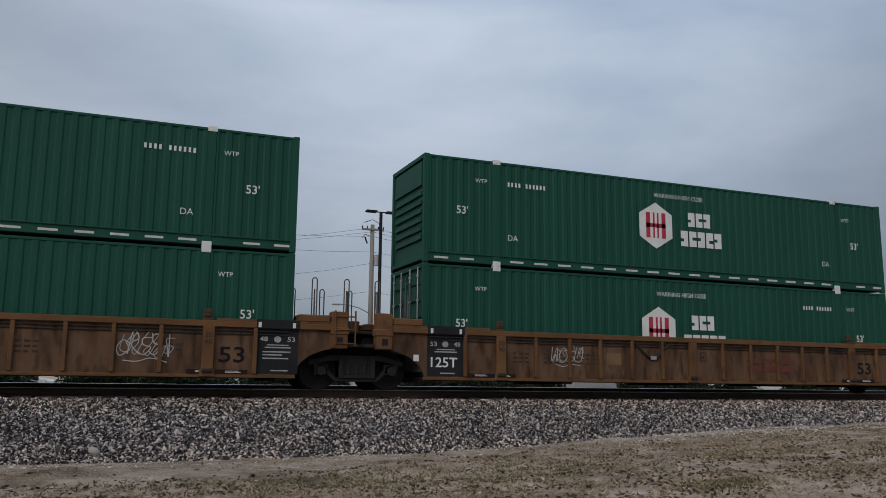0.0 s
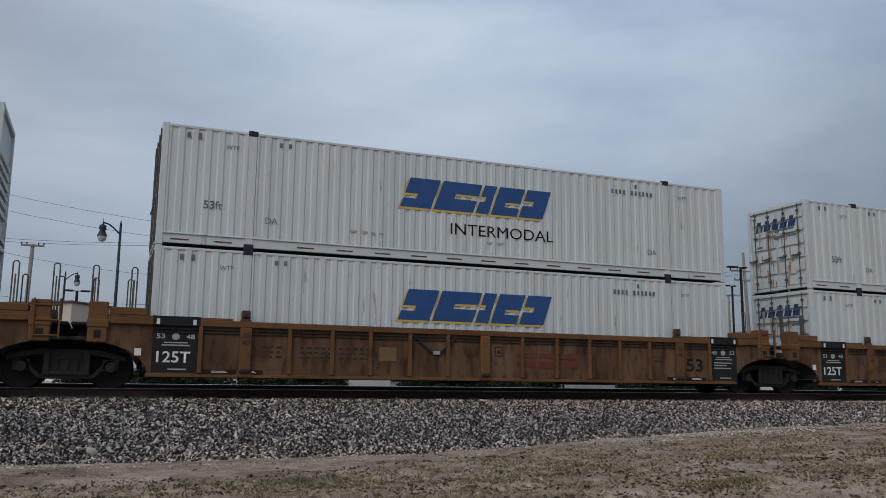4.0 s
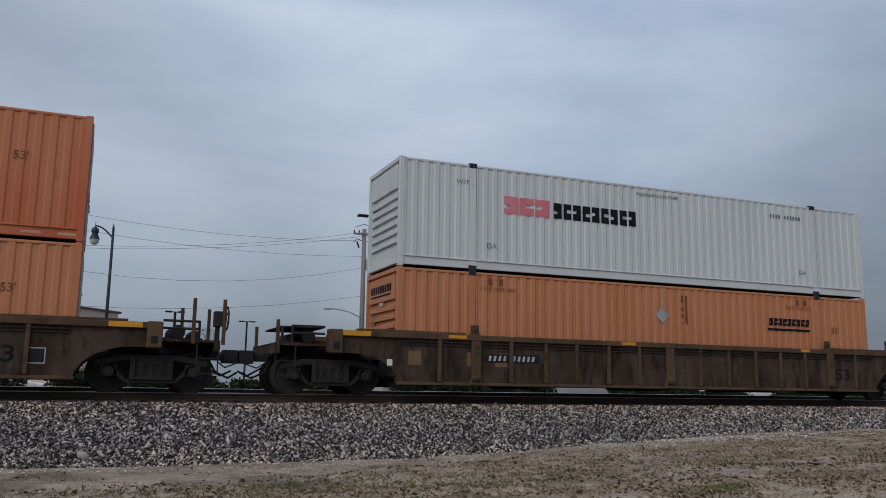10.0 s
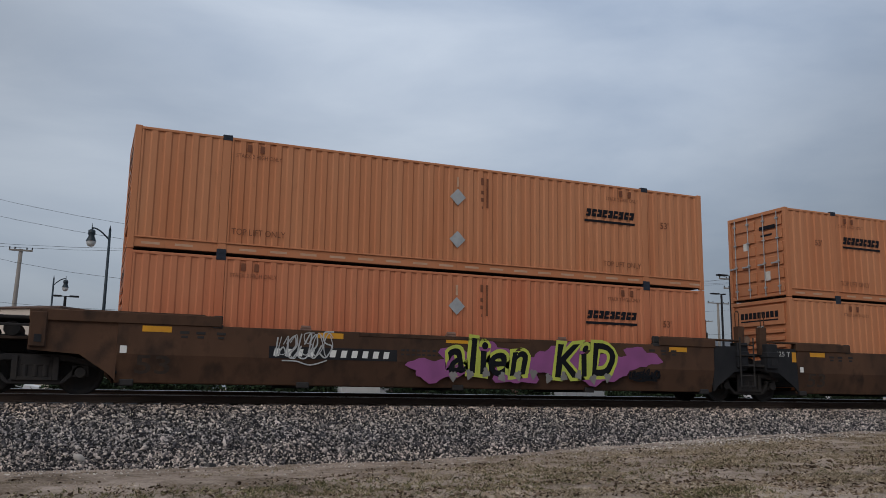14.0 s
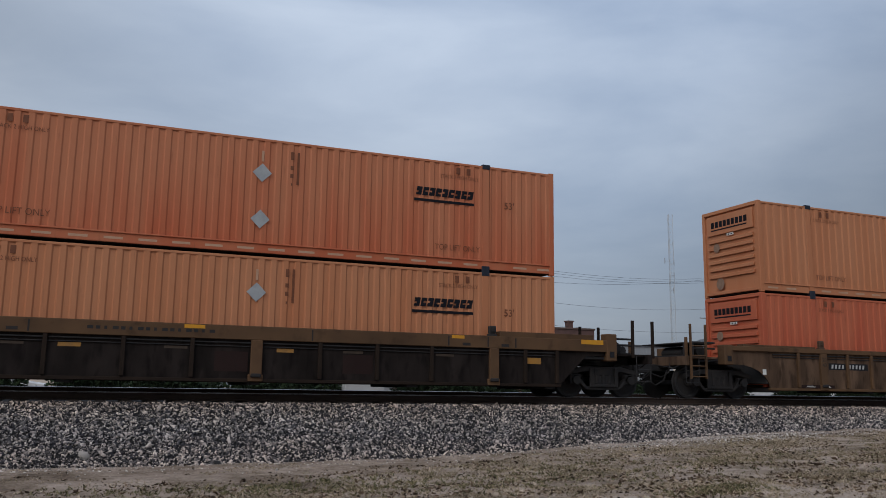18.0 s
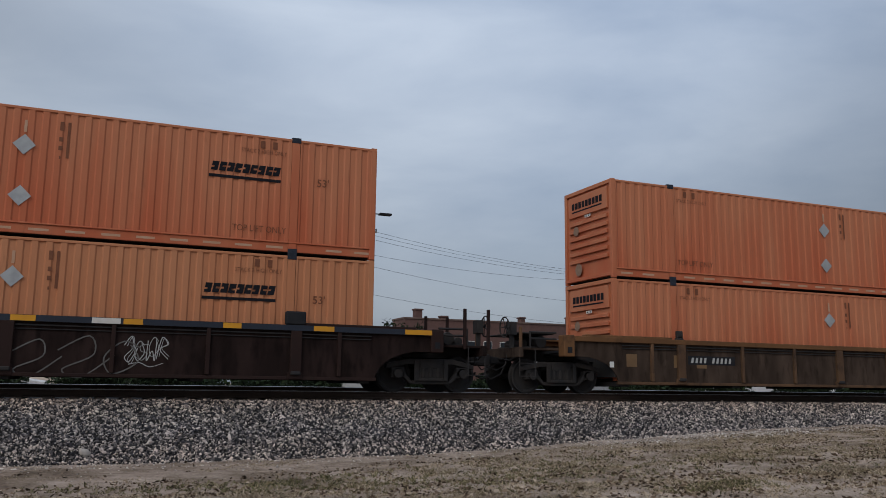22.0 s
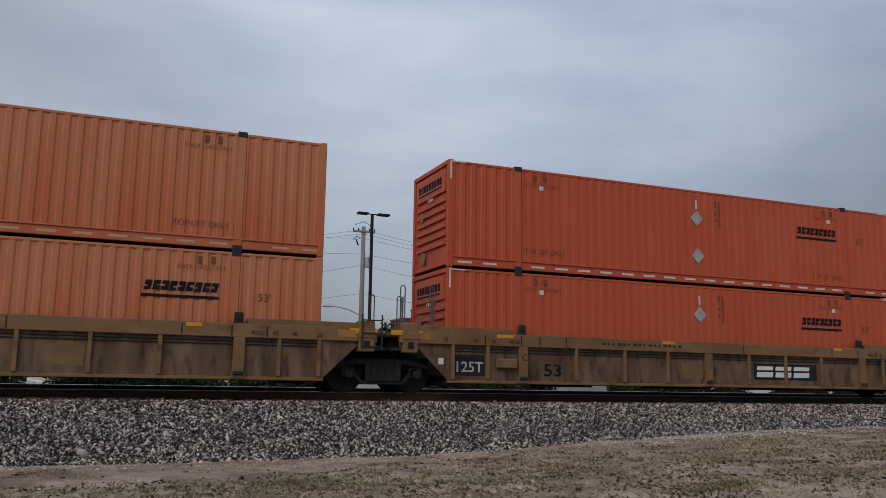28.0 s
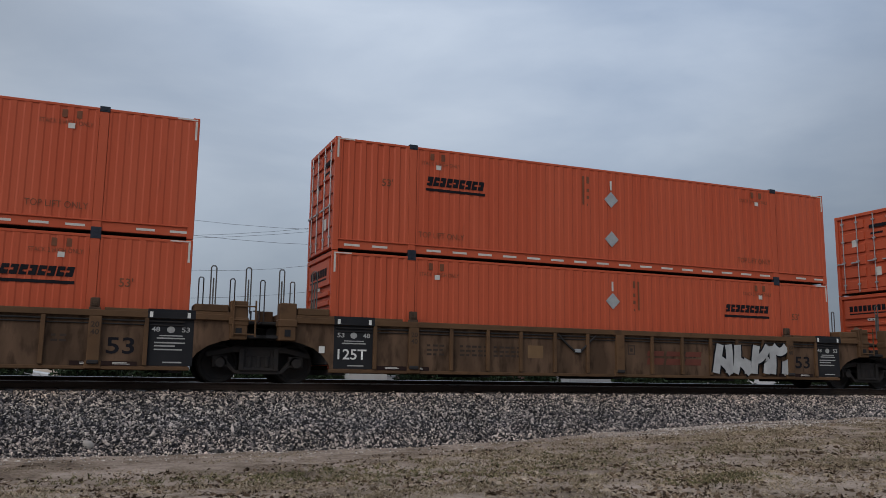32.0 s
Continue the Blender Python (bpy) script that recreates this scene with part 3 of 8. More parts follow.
def path_edge(x):
    """Where the bare path along the ballast ends and the grass begins."""
    return along(x, (-4, 0.5, 3.5, 4.4, 5.9, 8.0, 9.7, 12.0, 22.0), (13.6, 13.5, 14.3, 15.15, 15.75, 16.0, 16.35, 16.6, 17.6))


def rut_line(x):
    """A shallow rut between the trodden path and the grassy bank."""
    return along(x, (2.0, 3.95, 7.2, 9.6, 13.0), (13.35, 14.0, 15.35, 16.5, 17.3))


def ground_z(x, y):
    """Height of the ground: the grass by the camera, a rise beyond, the track bed and the level land behind it."""
    z = 0.13 + 0.47 * ease(4.5, 21.0, x) * ease(5.0, 12.0, y)
    z += 0.05 * ease(2.0, 8.0, x - 0.6 * (y - 12)) * ease(8, 11, y)
    z += 0.04 * noise.noise((x * 0.5, y * 0.5, 0)) + 0.028 * noise.noise((x * 1.7, y * 1.7, 3))
    if 2.0 < x < 13.0:
        z += (0.075 * math.exp(-((y - rut_line(x) + 0.50) / 0.33) ** 2) - 0.045 * math.exp(-((y - rut_line(x)) / 0.16) ** 2)) * ease(2.0, 4.0, x) * ease(13.0, 10.0, x)
    far = 1.02 + 0.03 * noise.noise((x * 0.1, y * 0.1, 7))
    t = ease(18.0, 27.5, y)
    return z * (1 - t) + far * t


def build_ground():
    xs = np.concatenate([-np.geomspace(3000, 12, 14), np.arange(-10, 34, 0.22), np.geomspace(36, 3000, 16)])
    ys = np.concatenate([-np.geomspace(2000, 3, 10), np.arange(0, 5, 0.8), np.arange(5, 20, 0.16), np.arange(20, 32, 1.0), np.geomspace(34, 4000, 18)])
    vs = [(x, y, ground_z(x, y)) for y in ys for x in xs]
    n = len(xs)
    fs = [(j * n + i, j * n + i + 1, (j + 1) * n + i + 1, (j + 1) * n + i) for j in range(len(ys) - 1) for i in range(n - 1)]
    me = Shape().add(vs, fs).mesh("ground", M["dirt"], smooth=True)
    tagged(new("ground", me), "bare brown earth with sparse dead grass", "ground", kind="structure")


def bed_z(y):
    """The ballast shoulder: level beside the rails, then a slope of one in two."""
    top = RAIL - 0.235
    return top if y > 19.55 else top - (19.55 - y) * 0.5


def build_bed():
    s = Shape()
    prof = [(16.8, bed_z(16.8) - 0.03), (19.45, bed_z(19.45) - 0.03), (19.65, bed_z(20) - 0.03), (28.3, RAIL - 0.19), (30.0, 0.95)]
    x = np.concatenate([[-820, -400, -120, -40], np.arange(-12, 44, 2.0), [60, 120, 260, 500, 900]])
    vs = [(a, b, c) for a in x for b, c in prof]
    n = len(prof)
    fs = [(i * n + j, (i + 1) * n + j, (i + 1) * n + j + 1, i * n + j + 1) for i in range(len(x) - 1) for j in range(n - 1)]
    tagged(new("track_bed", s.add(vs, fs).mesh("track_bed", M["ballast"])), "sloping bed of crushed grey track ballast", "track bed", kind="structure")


ICO = None


def pebbles(name, spots, mat, label, category, flat=False):
    """Many angular stones in one mesh: rows of x, y, z, size."""
    bm = bmesh.new()
    bmesh.ops.create_icosphere(bm, subdivisions=1, radius=1.0)
    v0 = np.array([v.co[:] for v in bm.verts])
    f0 = np.array([[v.index for v in f.verts] for f in bm.faces])
    bm.free()
    rng = np.random.RandomState(len(spots))
    n, k = len(spots), len(v0)
    kinds = []
    for i in range(40):
        d = rng.normal(size=(7, 3))
        d /= np.linalg.norm(d, axis=1)[:, None]
        cut = rng.uniform(0.35, 0.8, 7)
        v = v0.copy()
        for dd, c in zip(d, cut):
            over = np.maximum(v @ dd - c, 0)
            v = v - over[:, None] * dd
        kinds.append(v)
    kinds = np.array(kinds)
    pick = rng.randint(0, 40, n)
    yaw = rng.uniform(0, 2 * np.pi, n) if not flat else rng.normal(size=n) * 0.7
    lean = rng.normal(size=(n, 2)) * 0.45
    q = np.stack([np.cos(yaw / 2), lean[:, 0], lean[:, 1], np.sin(yaw / 2)], 1)
    q /= np.linalg.norm(q, axis=1)[:, None]
    a, b, c, d = q.T
    R = np.stack([1 - 2 * (c * c + d * d), 2 * (b * c - a * d), 2 * (b * d + a * c), 2 * (b * c + a * d), 1 - 2 * (b * b + d * d), 2 * (c * d - a * b),
                  2 * (b * d - a * c), 2 * (c * d + a * b), 1 - 2 * (b * b + c * c)], -1).reshape(n, 3, 3)
    size = spots[:, 3:4] * rng.uniform([1.0, 0.66, 0.44], [1.62, 1.10, 0.78], (n, 3))
    V = np.einsum('nij,nkj->nki', R, kinds[pick] * size[:, None, :]) + spots[:, None, :3]
    F = (f0[None] + (np.arange(n) * k)[:, None, None]).reshape(-1, 3)
    me = bpy.data.meshes.new(name)
    me.vertices.add(n * k)
    me.vertices.foreach_set("co", V.ravel())
    me.loops.add(F.size)
    me.loops.foreach_set("vertex_index", F.ravel().astype(np.int32))
    me.polygons.add(len(F))
    me.polygons.foreach_set("loop_start", np.arange(0, F.size, 3, dtype=np.int32))
    me.update(calc_edges=True)
    me.materials.append(mat)
    return tagged(new(name, me), label, category, kind="stuff")


def build_stones():
    rng = np.random.RandomState(5)
    n = 88000
    x = rng.uniform(0, 1, n) ** 1.05 * 31 - 5
    y = rng.uniform(16.9, 20.1, n)
    keep = np.array([bed_z(b) > ground_z(a, b) - 0.05 + 0.04 * r for a, b, r in zip(x, y, rng.normal(size=n))])
    x, y = x[keep], y[keep]
    z = np.array([bed_z(b) for b in y]) + rng.uniform(-0.03, 0.018, len(y))
    size = rng.gamma(6, 0.0043, len(y)).clip(0.012, 0.07)
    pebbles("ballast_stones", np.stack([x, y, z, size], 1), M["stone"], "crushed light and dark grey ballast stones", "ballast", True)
    for x, y, size, tone in ((0.02, 17.62, 0.17, (0.40, 0.37, 0.34)), (2.45, 17.3, 0.12, (0.03, 0.03, 0.032))):
        ob = pebbles("loose_rock", np.array([[x, y, bed_z(y) + 0.02, size]]), material("large loose rock", tone, scale=8, rough=0.9, bump=0.4), "large loose rock lying on the ballast", "rock", True)
        del ob["kind"]
    n = 9000
    x = rng.uniform(-4, 26, n)
    y = 17.9 - np.abs(rng.normal(size=n)) * 1.1
    x[:4600], y[:4600] = rng.normal(15.2, 2.0, 4600), rng.normal(17.0, 0.42, 4600)
    z = np.array([ground_z(a, b) for a, b in zip(x, y)])
    pebbles("gravel_bits", np.stack([x, y, z, rng.gamma(4, 0.004, n).clip(0.006, 0.05)], 1), M["gravel"], "loose gravel scattered on the earth", "gravel")


def build_track(centre, z, name):
    ref = thing(name, "steel rails on dark timber ties in ballast", "railway track", (0, centre, z), kind="structure")
    for side in (-1, 1):
        y = side * 0.7525
        prof = [(y - 0.075, -0.175), (y + 0.075, -0.175), (y + 0.075, -0.16), (y + 0.012, -0.135), (y + 0.012, -0.045), (y + 0.036, -0.035), (y + 0.036, -0.006), (y - 0.036, -0.006),
                (y - 0.036, -0.035), (y - 0.012, -0.045), (y - 0.012, -0.135), (y - 0.075, -0.16)]
        r = part("rail", Shape().extrude_x(prof, -820, 900).mesh("rail", M["rail_side"]), ref, "rusty steel rail")
        part("rail_head", Shape().extrude_x([(y - 0.034, -0.012), (y + 0.034, -0.012), (y + 0.034, -0.003), (y + 0.026, 0.0), (y - 0.026, 0.0), (y - 0.034, -0.003)], -820, 900).mesh(
            "rail_head", M["steel"]), r, "polished running surface")
    tie = Shape().box(-0.115, 0.115, -1.3, 1.3, -0.36, -0.18).mesh("tie", M["wood"], bevel=0.01)
    plates = Shape().box(-0.09, 0.09, -0.94, -0.60, -0.18, -0.163).box(-0.09, 0.09, 0.60, 0.94, -0.18, -0.163).mesh("tie_plate", M["rail_side"])
    for i in range(84):
        t = part("tie", tie, ref, at=(-8 + i * 0.55, 0, 0))
        part("tie_plate", plates, t)


build_ground()
build_bed()
build_track(TRACK, RAIL, "railway_track")
build_track(25.5, RAIL + 0.09, "second_track")


# ---- street behind the tracks ----
def street_lamp(top, lamp_side, group="green lamp posts"):
    x, y, z = top
    g = ground_z(x, y)
    ob = thing("street_lamp", "dark green fluted lamp post with hanging bell lantern", "street lamp", (x, y, g), group)
    h = z - g
    k = 0.75 * lamp_side
    part("post", Shape().tube([(0, 0, 0), (0, 0, 0.8)], 0.16, 10, 0.12).tube([(0, 0, 0.8), (0, 0, h * 0.5), (0, 0, h)], 0.095, 10, 0.055).tube([(0, 0, h), (0, 0, h + 0.22)], 0.05, 8, 0.01).mesh("post", M["lamp_green"], smooth=True), ob)
    arm = [(k * f, 0, h - 0.45 + 0.5 * math.sin(f * math.pi * 0.52)) for f in np.linspace(0, 1, 9)]
    part("arm", Shape().tube(arm, 0.035, 6).tube([(k, 0, h), (k, 0, h + 0.25)], 0.03, 6, 0.008).mesh("arm", M["lamp_green"]), ob)

    def lathe(prof, mat, name):
        n = 14
        vs = [(k + r * math.cos(2 * math.pi * i / n), r * math.sin(2 * math.pi * i / n), zz) for i in range(n) for r, zz in prof]
        m = len(prof)
        fs = [(i * m + j, (i + 1) % n * m + j, (i + 1) % n * m + j + 1, i * m + j + 1) for i in range(n) for j in range(m - 1)]
        return Shape().add(vs, fs).mesh(name, mat, smooth=True)
    b = part("lantern", lathe([(0.02, h), (0.15, h - 0.08), (0.16, h - 0.22), (0.12, h - 0.32), (0.2, h - 0.5), (0.22, h - 0.56)], M["lamp_green"], "lantern"), ob)
    part("globe", lathe([(0.2, h - 0.56), (0.19, h - 0.68), (0.12, h - 0.79), (0.0, h - 0.82)], M["globe"], "globe"), b, "milky glass globe")
    return ob


M["globe"] = material("milky lamp glass", (0.55, 0.57, 0.58), rough=0.2)
M["brick"] = material("dull red brick", (0.13, 0.072, 0.062), (0.10, 0.058, 0.05), scale=1.5, rough=0.9)
M["stucco"] = material("pale cream stucco wall", (0.56, 0.49, 0.43), (0.48, 0.42, 0.37), scale=0.4, rough=0.9)
M["trim_red"] = material("brown roof edge", (0.13, 0.085, 0.07), scale=2, rough=0.8)
M["metal_grey"] = material("grey ribbed metal sheeting", (0.30, 0.31, 0.32), (0.24, 0.25, 0.27), scale=0.5, rough=0.5)
M["metal_pale"] = material("pale grey painted steel", (0.46, 0.47, 0.46), (0.38, 0.39, 0.385), scale=1.5, rough=0.6)
M["roof_grey"] = material("dark grey roof sheeting", (0.10, 0.105, 0.115), scale=0.5, rough=0.7)
M["glass"] = material("dark window glass", (0.02, 0.025, 0.03), rough=0.08)
M["wire"] = material("weathered black cable", (0.045, 0.047, 0.05), rough=0.8)
M["asphalt"] = material("worn asphalt", (0.055, 0.055, 0.057), (0.07, 0.07, 0.07), scale=0.6, rough=0.9)
M["car_white"] = material("white car paint", (0.66, 0.67, 0.68), rough=0.25)


def light_pole(top, heads, group="parking lot lights"):
    """A dark square pole with flat lamp heads; heads are x offsets of their outer ends."""
    x, y, z = top
    g = ground_z(x, y)
    ob = thing("light_pole", "dark steel pole with flat twin lamp heads", "lamp post", (x, y, g), group)
    h = z - g
    part("pole", Shape().tube([(0, 0, 0), (0, 0, h)], 0.115, 8, 0.10).mesh("pole", M["black"]), ob)
    for d in heads:
        a, b = sorted((d * 0.3, d))
        part("lamp_head", Shape().box(a, b, -0.2, 0.2, h - 0.02, h + 0.1).box(*sorted((0, d * 0.35)), -0.04, 0.04, h, h + 0.06).mesh("lamp_head", M["black"], bevel=0.02), ob)
    return ob


def wood_pole(top, lean=0.0, arms=((0.25, 1.2),), gear=False, tone="pole_wood"):
    x, y, z = top
    g = ground_z(x, y)
    h = z - g
    ob = thing("utility_pole", "weathered grey wooden utility pole with crossarms", "utility pole", (x, y, g), "utility poles")
    part("pole", Shape().tube([(-lean * h, 0, 0), (0, 0, h)], 0.19, 10, 0.13).mesh("pole", M[tone], smooth=True), ob)
    for drop, half in arms:
        a = part("crossarm", Shape().box(-half, half, -0.16, -0.05, h - drop - 0.06, h - drop + 0.06).mesh("crossarm", M["pole_wood"], bevel=0.01), ob)
        s = Shape()
        for f in (-0.95, -0.5, 0.5, 0.95):
            s.tube([(f * half, -0.1, h - drop + 0.05), (f * half, -0.1, h - drop + 0.22)], 0.045, 6)
        tagged(part("insulators", s.mesh("insulators", M["black"]), a, "row of dark insulators"), kind="stuff")
    if gear:
        part("transformer", Shape().tube([(0.32, 0, h - 2.0), (0.32, 0, h - 2.7)], 0.2, 12).mesh("transformer", M["galv"]), ob)
        part("cutout", Shape().tube([(-0.55, -0.2, h - 0.9), (-0.4, -0.2, h - 1.3)], 0.05, 6).mesh("cutout", M["black"]), ob)
        part("lamp_arm", Shape().tube([(-0.1, -0.1, h - 5.85), (-0.9, -0.15, h - 5.5), (-1.7, -0.15, h - 5.36), (-2.1, -0.15, h - 5.34)], 0.035, 6).mesh("lamp_arm", M["galv"]), ob)
        part("lamp_head", Shape().box(-2.6, -2.05, -0.27, -0.03, h - 5.42, h - 5.31).mesh("lamp_head", M["galv"], bevel=0.03), ob, "flat grey street light head")
        part("jumper_wire", Shape().tube([(-0.25, -0.2, h - 0.8), (-0.55, -0.2, h - 0.7), (-0.75, -0.2, h - 0.95)], 0.025, 5).mesh("jumper_wire", M["black"]), ob)
        part("top_wire", Shape().tube([(-0.6, 0, h + 0.1), (0, 0, h + 0.35), (0.6, 0, h + 0.05)], 0.02, 5).mesh("top_wire", M["black"]), ob)
    return ob


def cable(points, sag, r=0.0105):
    s = Shape()
    for (a, b) in zip(points, points[1:]):
        a, b = Vector(a), Vector(b)
        s.tube([a.lerp(b, f) - Vector((0, 0, sag * 4 * f * (1 - f))) for f in np.linspace(0, 1, 17)], r, 4)
    ob = new("overhead_cable", s.mesh("overhead_cable", M["wire"]))
    return tagged(ob, "thin black overhead cable between poles", "cable", "overhead cables")


street_lamp((0.53, 40, 8.6), -1)
street_lamp((-2.45, 62, 8.8), 1)
wood_pole((-4.83, 65, 11.1), lean=0.02, arms=((0.1, 0.75),))
light_pole((-1.86, 70, 8.4), (-0.85, 0.95))
wood_pole((16.01, 52, 11.95), arms=((0.35, 0.75),), gear=True)
light_pole((15.3, 48, 11.95), (-0.95, 1.1))
light_pole((46.63, 52, 11.0), (-1.25, 0.5))
light_pole((58.0, 66, 11.6), (-1.25, 0.4))
light_pole((6.0, 70, 7.41), (-0.75, 0.75))
light_pole((15.88, 95, 8.76), (-0.9, 0.9))
wood_pole((54.15, 60, 13.9), lean=-0.04, arms=((1.75, 1.7), (2.6, 1.2)))
wood_pole((69.7, 80, 12.7), arms=((0.1, 1.6),))
wood_pole((101.2, 120, 15.2), arms=((0.5, 1.9),))
# cables run along the street, to the cluster pole and on
for start, hold, end, sag, sag_on in ((19.36, 11.18, 11.8, 3.04, 1.2), (17.92, 10.14, 12.3, 2.75, 1.3), (19.26, 9.39, 9.4, 5.35, 1.2), (11.40, 7.54, 7.2, 3.14, 0.9), (12.51, 11.75, 12.2, 2.68, 1.3), (11.85, 11.48, 11.9, 2.40, 1.2)):
    cable([(-30, 52, start), (16.0, 52, hold)], sag)
    cable([(16.0, 52, hold), (54.1, 60, end)], sag_on)


def building(name, label, corner, size, wall, roof="trim_red", windows=(), gable=0.0, ribs=0, edge=0.28):
    """A plain block with a parapet or gable; windows as rows of x, z, width, height on the side that faces the tracks."""
    x, y, z = corner
    w, d, h = size
    ob = thing(name, label, "building", (x, y, z))
    if gable:
        part("wall", Shape().prism([(0, 0), (w, 0), (w, h), (w / 2, h + gable), (0, h)], 0, d).mesh("wall", M[wall]), ob)
        part("roof", Shape().prism([(-0.5, h - 0.2), (w / 2, h + gable), (w + 0.5, h - 0.2), (w + 0.5, h), (w / 2, h + gable + 0.25), (-0.5, h)], -0.6, d + 0.4).mesh("roof", M[roof]), ob)
    else:
        part("wall", Shape().box(0, w, 0, d, 0, h).mesh("wall", M[wall], bevel=0.02), ob)
        part("roof", Shape().box(-0.15, w + 0.15, -0.15, d, h - 0.02, h + edge).mesh("roof", M[roof], bevel=0.03), ob)
    for a, b, c, e in windows:
        win = part("window", Shape().box(a, a + c, -0.06, 0.1, b, b + e).mesh("window", M["white_mark"], bevel=0.01), ob)
        part("pane", Shape().box(a + 0.08, a + c - 0.08, -0.075, 0.05, b + 0.08, b + e - 0.08).mesh("pane", M["glass"]), win)
    if ribs:
        s = Shape()
        for i in range(ribs):
            s.box(w * i / ribs, w * i / ribs + 0.1, -0.06, 0, 0, h)
        part("wall_rib", s.mesh("wall_rib", M[wall]), ob)
    return ob


corner_house = building("corner_building", "pale stucco building with thin brown roof edge, set cornerwise", (-1.73, 56, 1.0), (5.3, 22, 5.35), "stucco", windows=[(0.9, 2.6, 0.5, 1.5), (3.0, 2.3, 0.5, 1.6), (0.9, 0.7, 0.5, 1.2)], edge=0.12)
corner_house.rotation_euler.z = radians(52)
brick_house = building("brick_building", "wide dull red brick building with flat roof and chimneys", (47.2, 130, 1.0), (36.6, 6, 11.5), "brick", windows=[(2 + i * 3.1, 6.0, 1.6, 2.2) for i in range(11)])
for cx, cw, ch in ((2.6, 1.3, 1.5), (7.4, 1.1, 0.5), (22.6, 0.9, 0.9), (32.4, 1.0, 1.3)):
    part("chimney", Shape().box(cx, cx + cw, 2.0, 3.2, 11.7, 11.7 + ch).box(cx - 0.15, cx + cw + 0.15, 1.85, 3.35, 11.7 + ch, 11.95 + ch).mesh("chimney", M["brick"], bevel=0.03), brick_house)
building("metal_shed", "grey ribbed metal shed with flat roof", (66.0, 110, 1.0), (23, 12, 7.6), "metal_grey", roof="roof_grey", ribs=40)
building("gable_house", "pale metal building with dark gable roof", (69.2, 75, 1.0), (9.4, 14, 5.4), "stucco", roof="roof_grey", gable=1.9)
building("warehouse", "long low grey warehouse far off", (118, 150, 1.0), (60, 20, 9.2), "metal_grey", roof="roof_grey", ribs=60)


def radio_mast():
    ob = thing("radio_mast", "slender grey lattice radio mast", "mast", (171.2, 220, 1.0))
    s = Shape()
    h, w = 58.0, 0.75
    legs = [(-w, -w), (w, -w), (0, w)]
    for a, b in legs:
        s.tube([(a, b, 0), (a, b, h)], 0.07, 4)
    n = 44
    for i in range(n):
        z0, z1 = h * i / n, h * (i + 1) / n
        for j in range(3):
            p, q = legs[j], legs[(j + 1) % 3]
            s.tube([(*p, z0), (*q, z1)], 0.035, 3)
    part("lattice", s.mesh("lattice", M["galv"]), ob)
    for x, z in ((1.4, 42), (-2.2, 42.5), (1.2, 48), (1.3, 38), (1.0, 33)):
        s = Shape().tube([(0, 0, z), (x, 0, z)], 0.06, 4).tube([(x, 0, z - 0.8), (x, 0, z + 1.0)], 0.12, 6)
        part("antenna", s.mesh("antenna", M["galv"]), ob)


radio_mast()


def leaves(n, cx, cy, cz, rx, ry, rz, size, seed):
    rng = np.random.RandomState(seed)
    p = rng.normal(size=(n, 3))
    p *= (rng.uniform(0.35, 1.05, (n, 1)) ** 0.6 / np.linalg.norm(p, axis=1)[:, None])
    lump = 1 + 0.25 * np.sin(p[:, :1] * 7 + seed) * np.cos(p[:, 1:2] * 6)
    p = p * lump * np.array([rx, ry, rz]) + np.array([cx, cy, cz])
    a = rng.normal(size=(n, 3)) * size
    b = rng.normal(size=(n, 3)) * size * 0.6
    V = np.stack([p - a, p + b, p + a, p - b], 1).reshape(-1, 3)
    return [tuple(v) for v in V], [(4 * i, 4 * i + 1, 4 * i + 2, 4 * i + 3) for i in range(n)]


def shrub(at, size, n, seed, leaf=0.07, name="shrub", label="dark green evergreen shrub with uneven outline"):
    x, y, z = at
    ob = thing(name, label, "shrub", at, "shrubs behind the tracks")
    s = Shape()
    for i in range(5):
        a = i * 1.26 + seed
        s.tube([(0, 0, 0), (0.3 * size[0] * math.cos(a), 0.3 * size[1] * math.sin(a), size[2] * 0.6)], 0.04 * size[2], 5, 0.012)
    part("stem", s.mesh("stem", M["twig"]), ob)
    rng = random.Random(seed)
    s = Shape()
    for i in range(5):
        s.add(*leaves(n // 5, rng.uniform(-0.5, 0.5) * size[0], rng.uniform(-0.3, 0.3) * size[1], size[2] * rng.uniform(0.4, 0.7), size[0] * 0.5, size[1] * 0.5, size[2] * rng.uniform(0.3, 0.45), leaf, seed + i))
    part("crown", s.mesh("crown", M["leaf"]), ob)


def bare_tree(at, h, seed):
    ob = thing("bare_tree", "leafless grey winter tree with fine twigs", "tree", at, "bare trees")
    rng = random.Random(seed)
    s, t = Shape(), Shape()

    def grow(p, d, ln, r, depth, sh):
        q = p + d * ln
        sh.tube([p, q], r, 4, r * 0.6)
        if depth:
            for _ in range(3):
                e = (d + Vector((rng.uniform(-0.8, 0.8), rng.uniform(-0.8, 0.8), rng.uniform(-0.1, 0.5)))).normalized()
                grow(q, e, ln * rng.uniform(0.6, 0.8), r * 0.55, depth - 1, t)
    grow(Vector((0, 0, 0)), Vector((0, 0, 1)), h * 0.3, h * 0.022, 5, s)
    part("trunk", s.mesh("trunk", M["twig"]), ob)
    part("crown", t.mesh("crown", M["twig"]), ob)


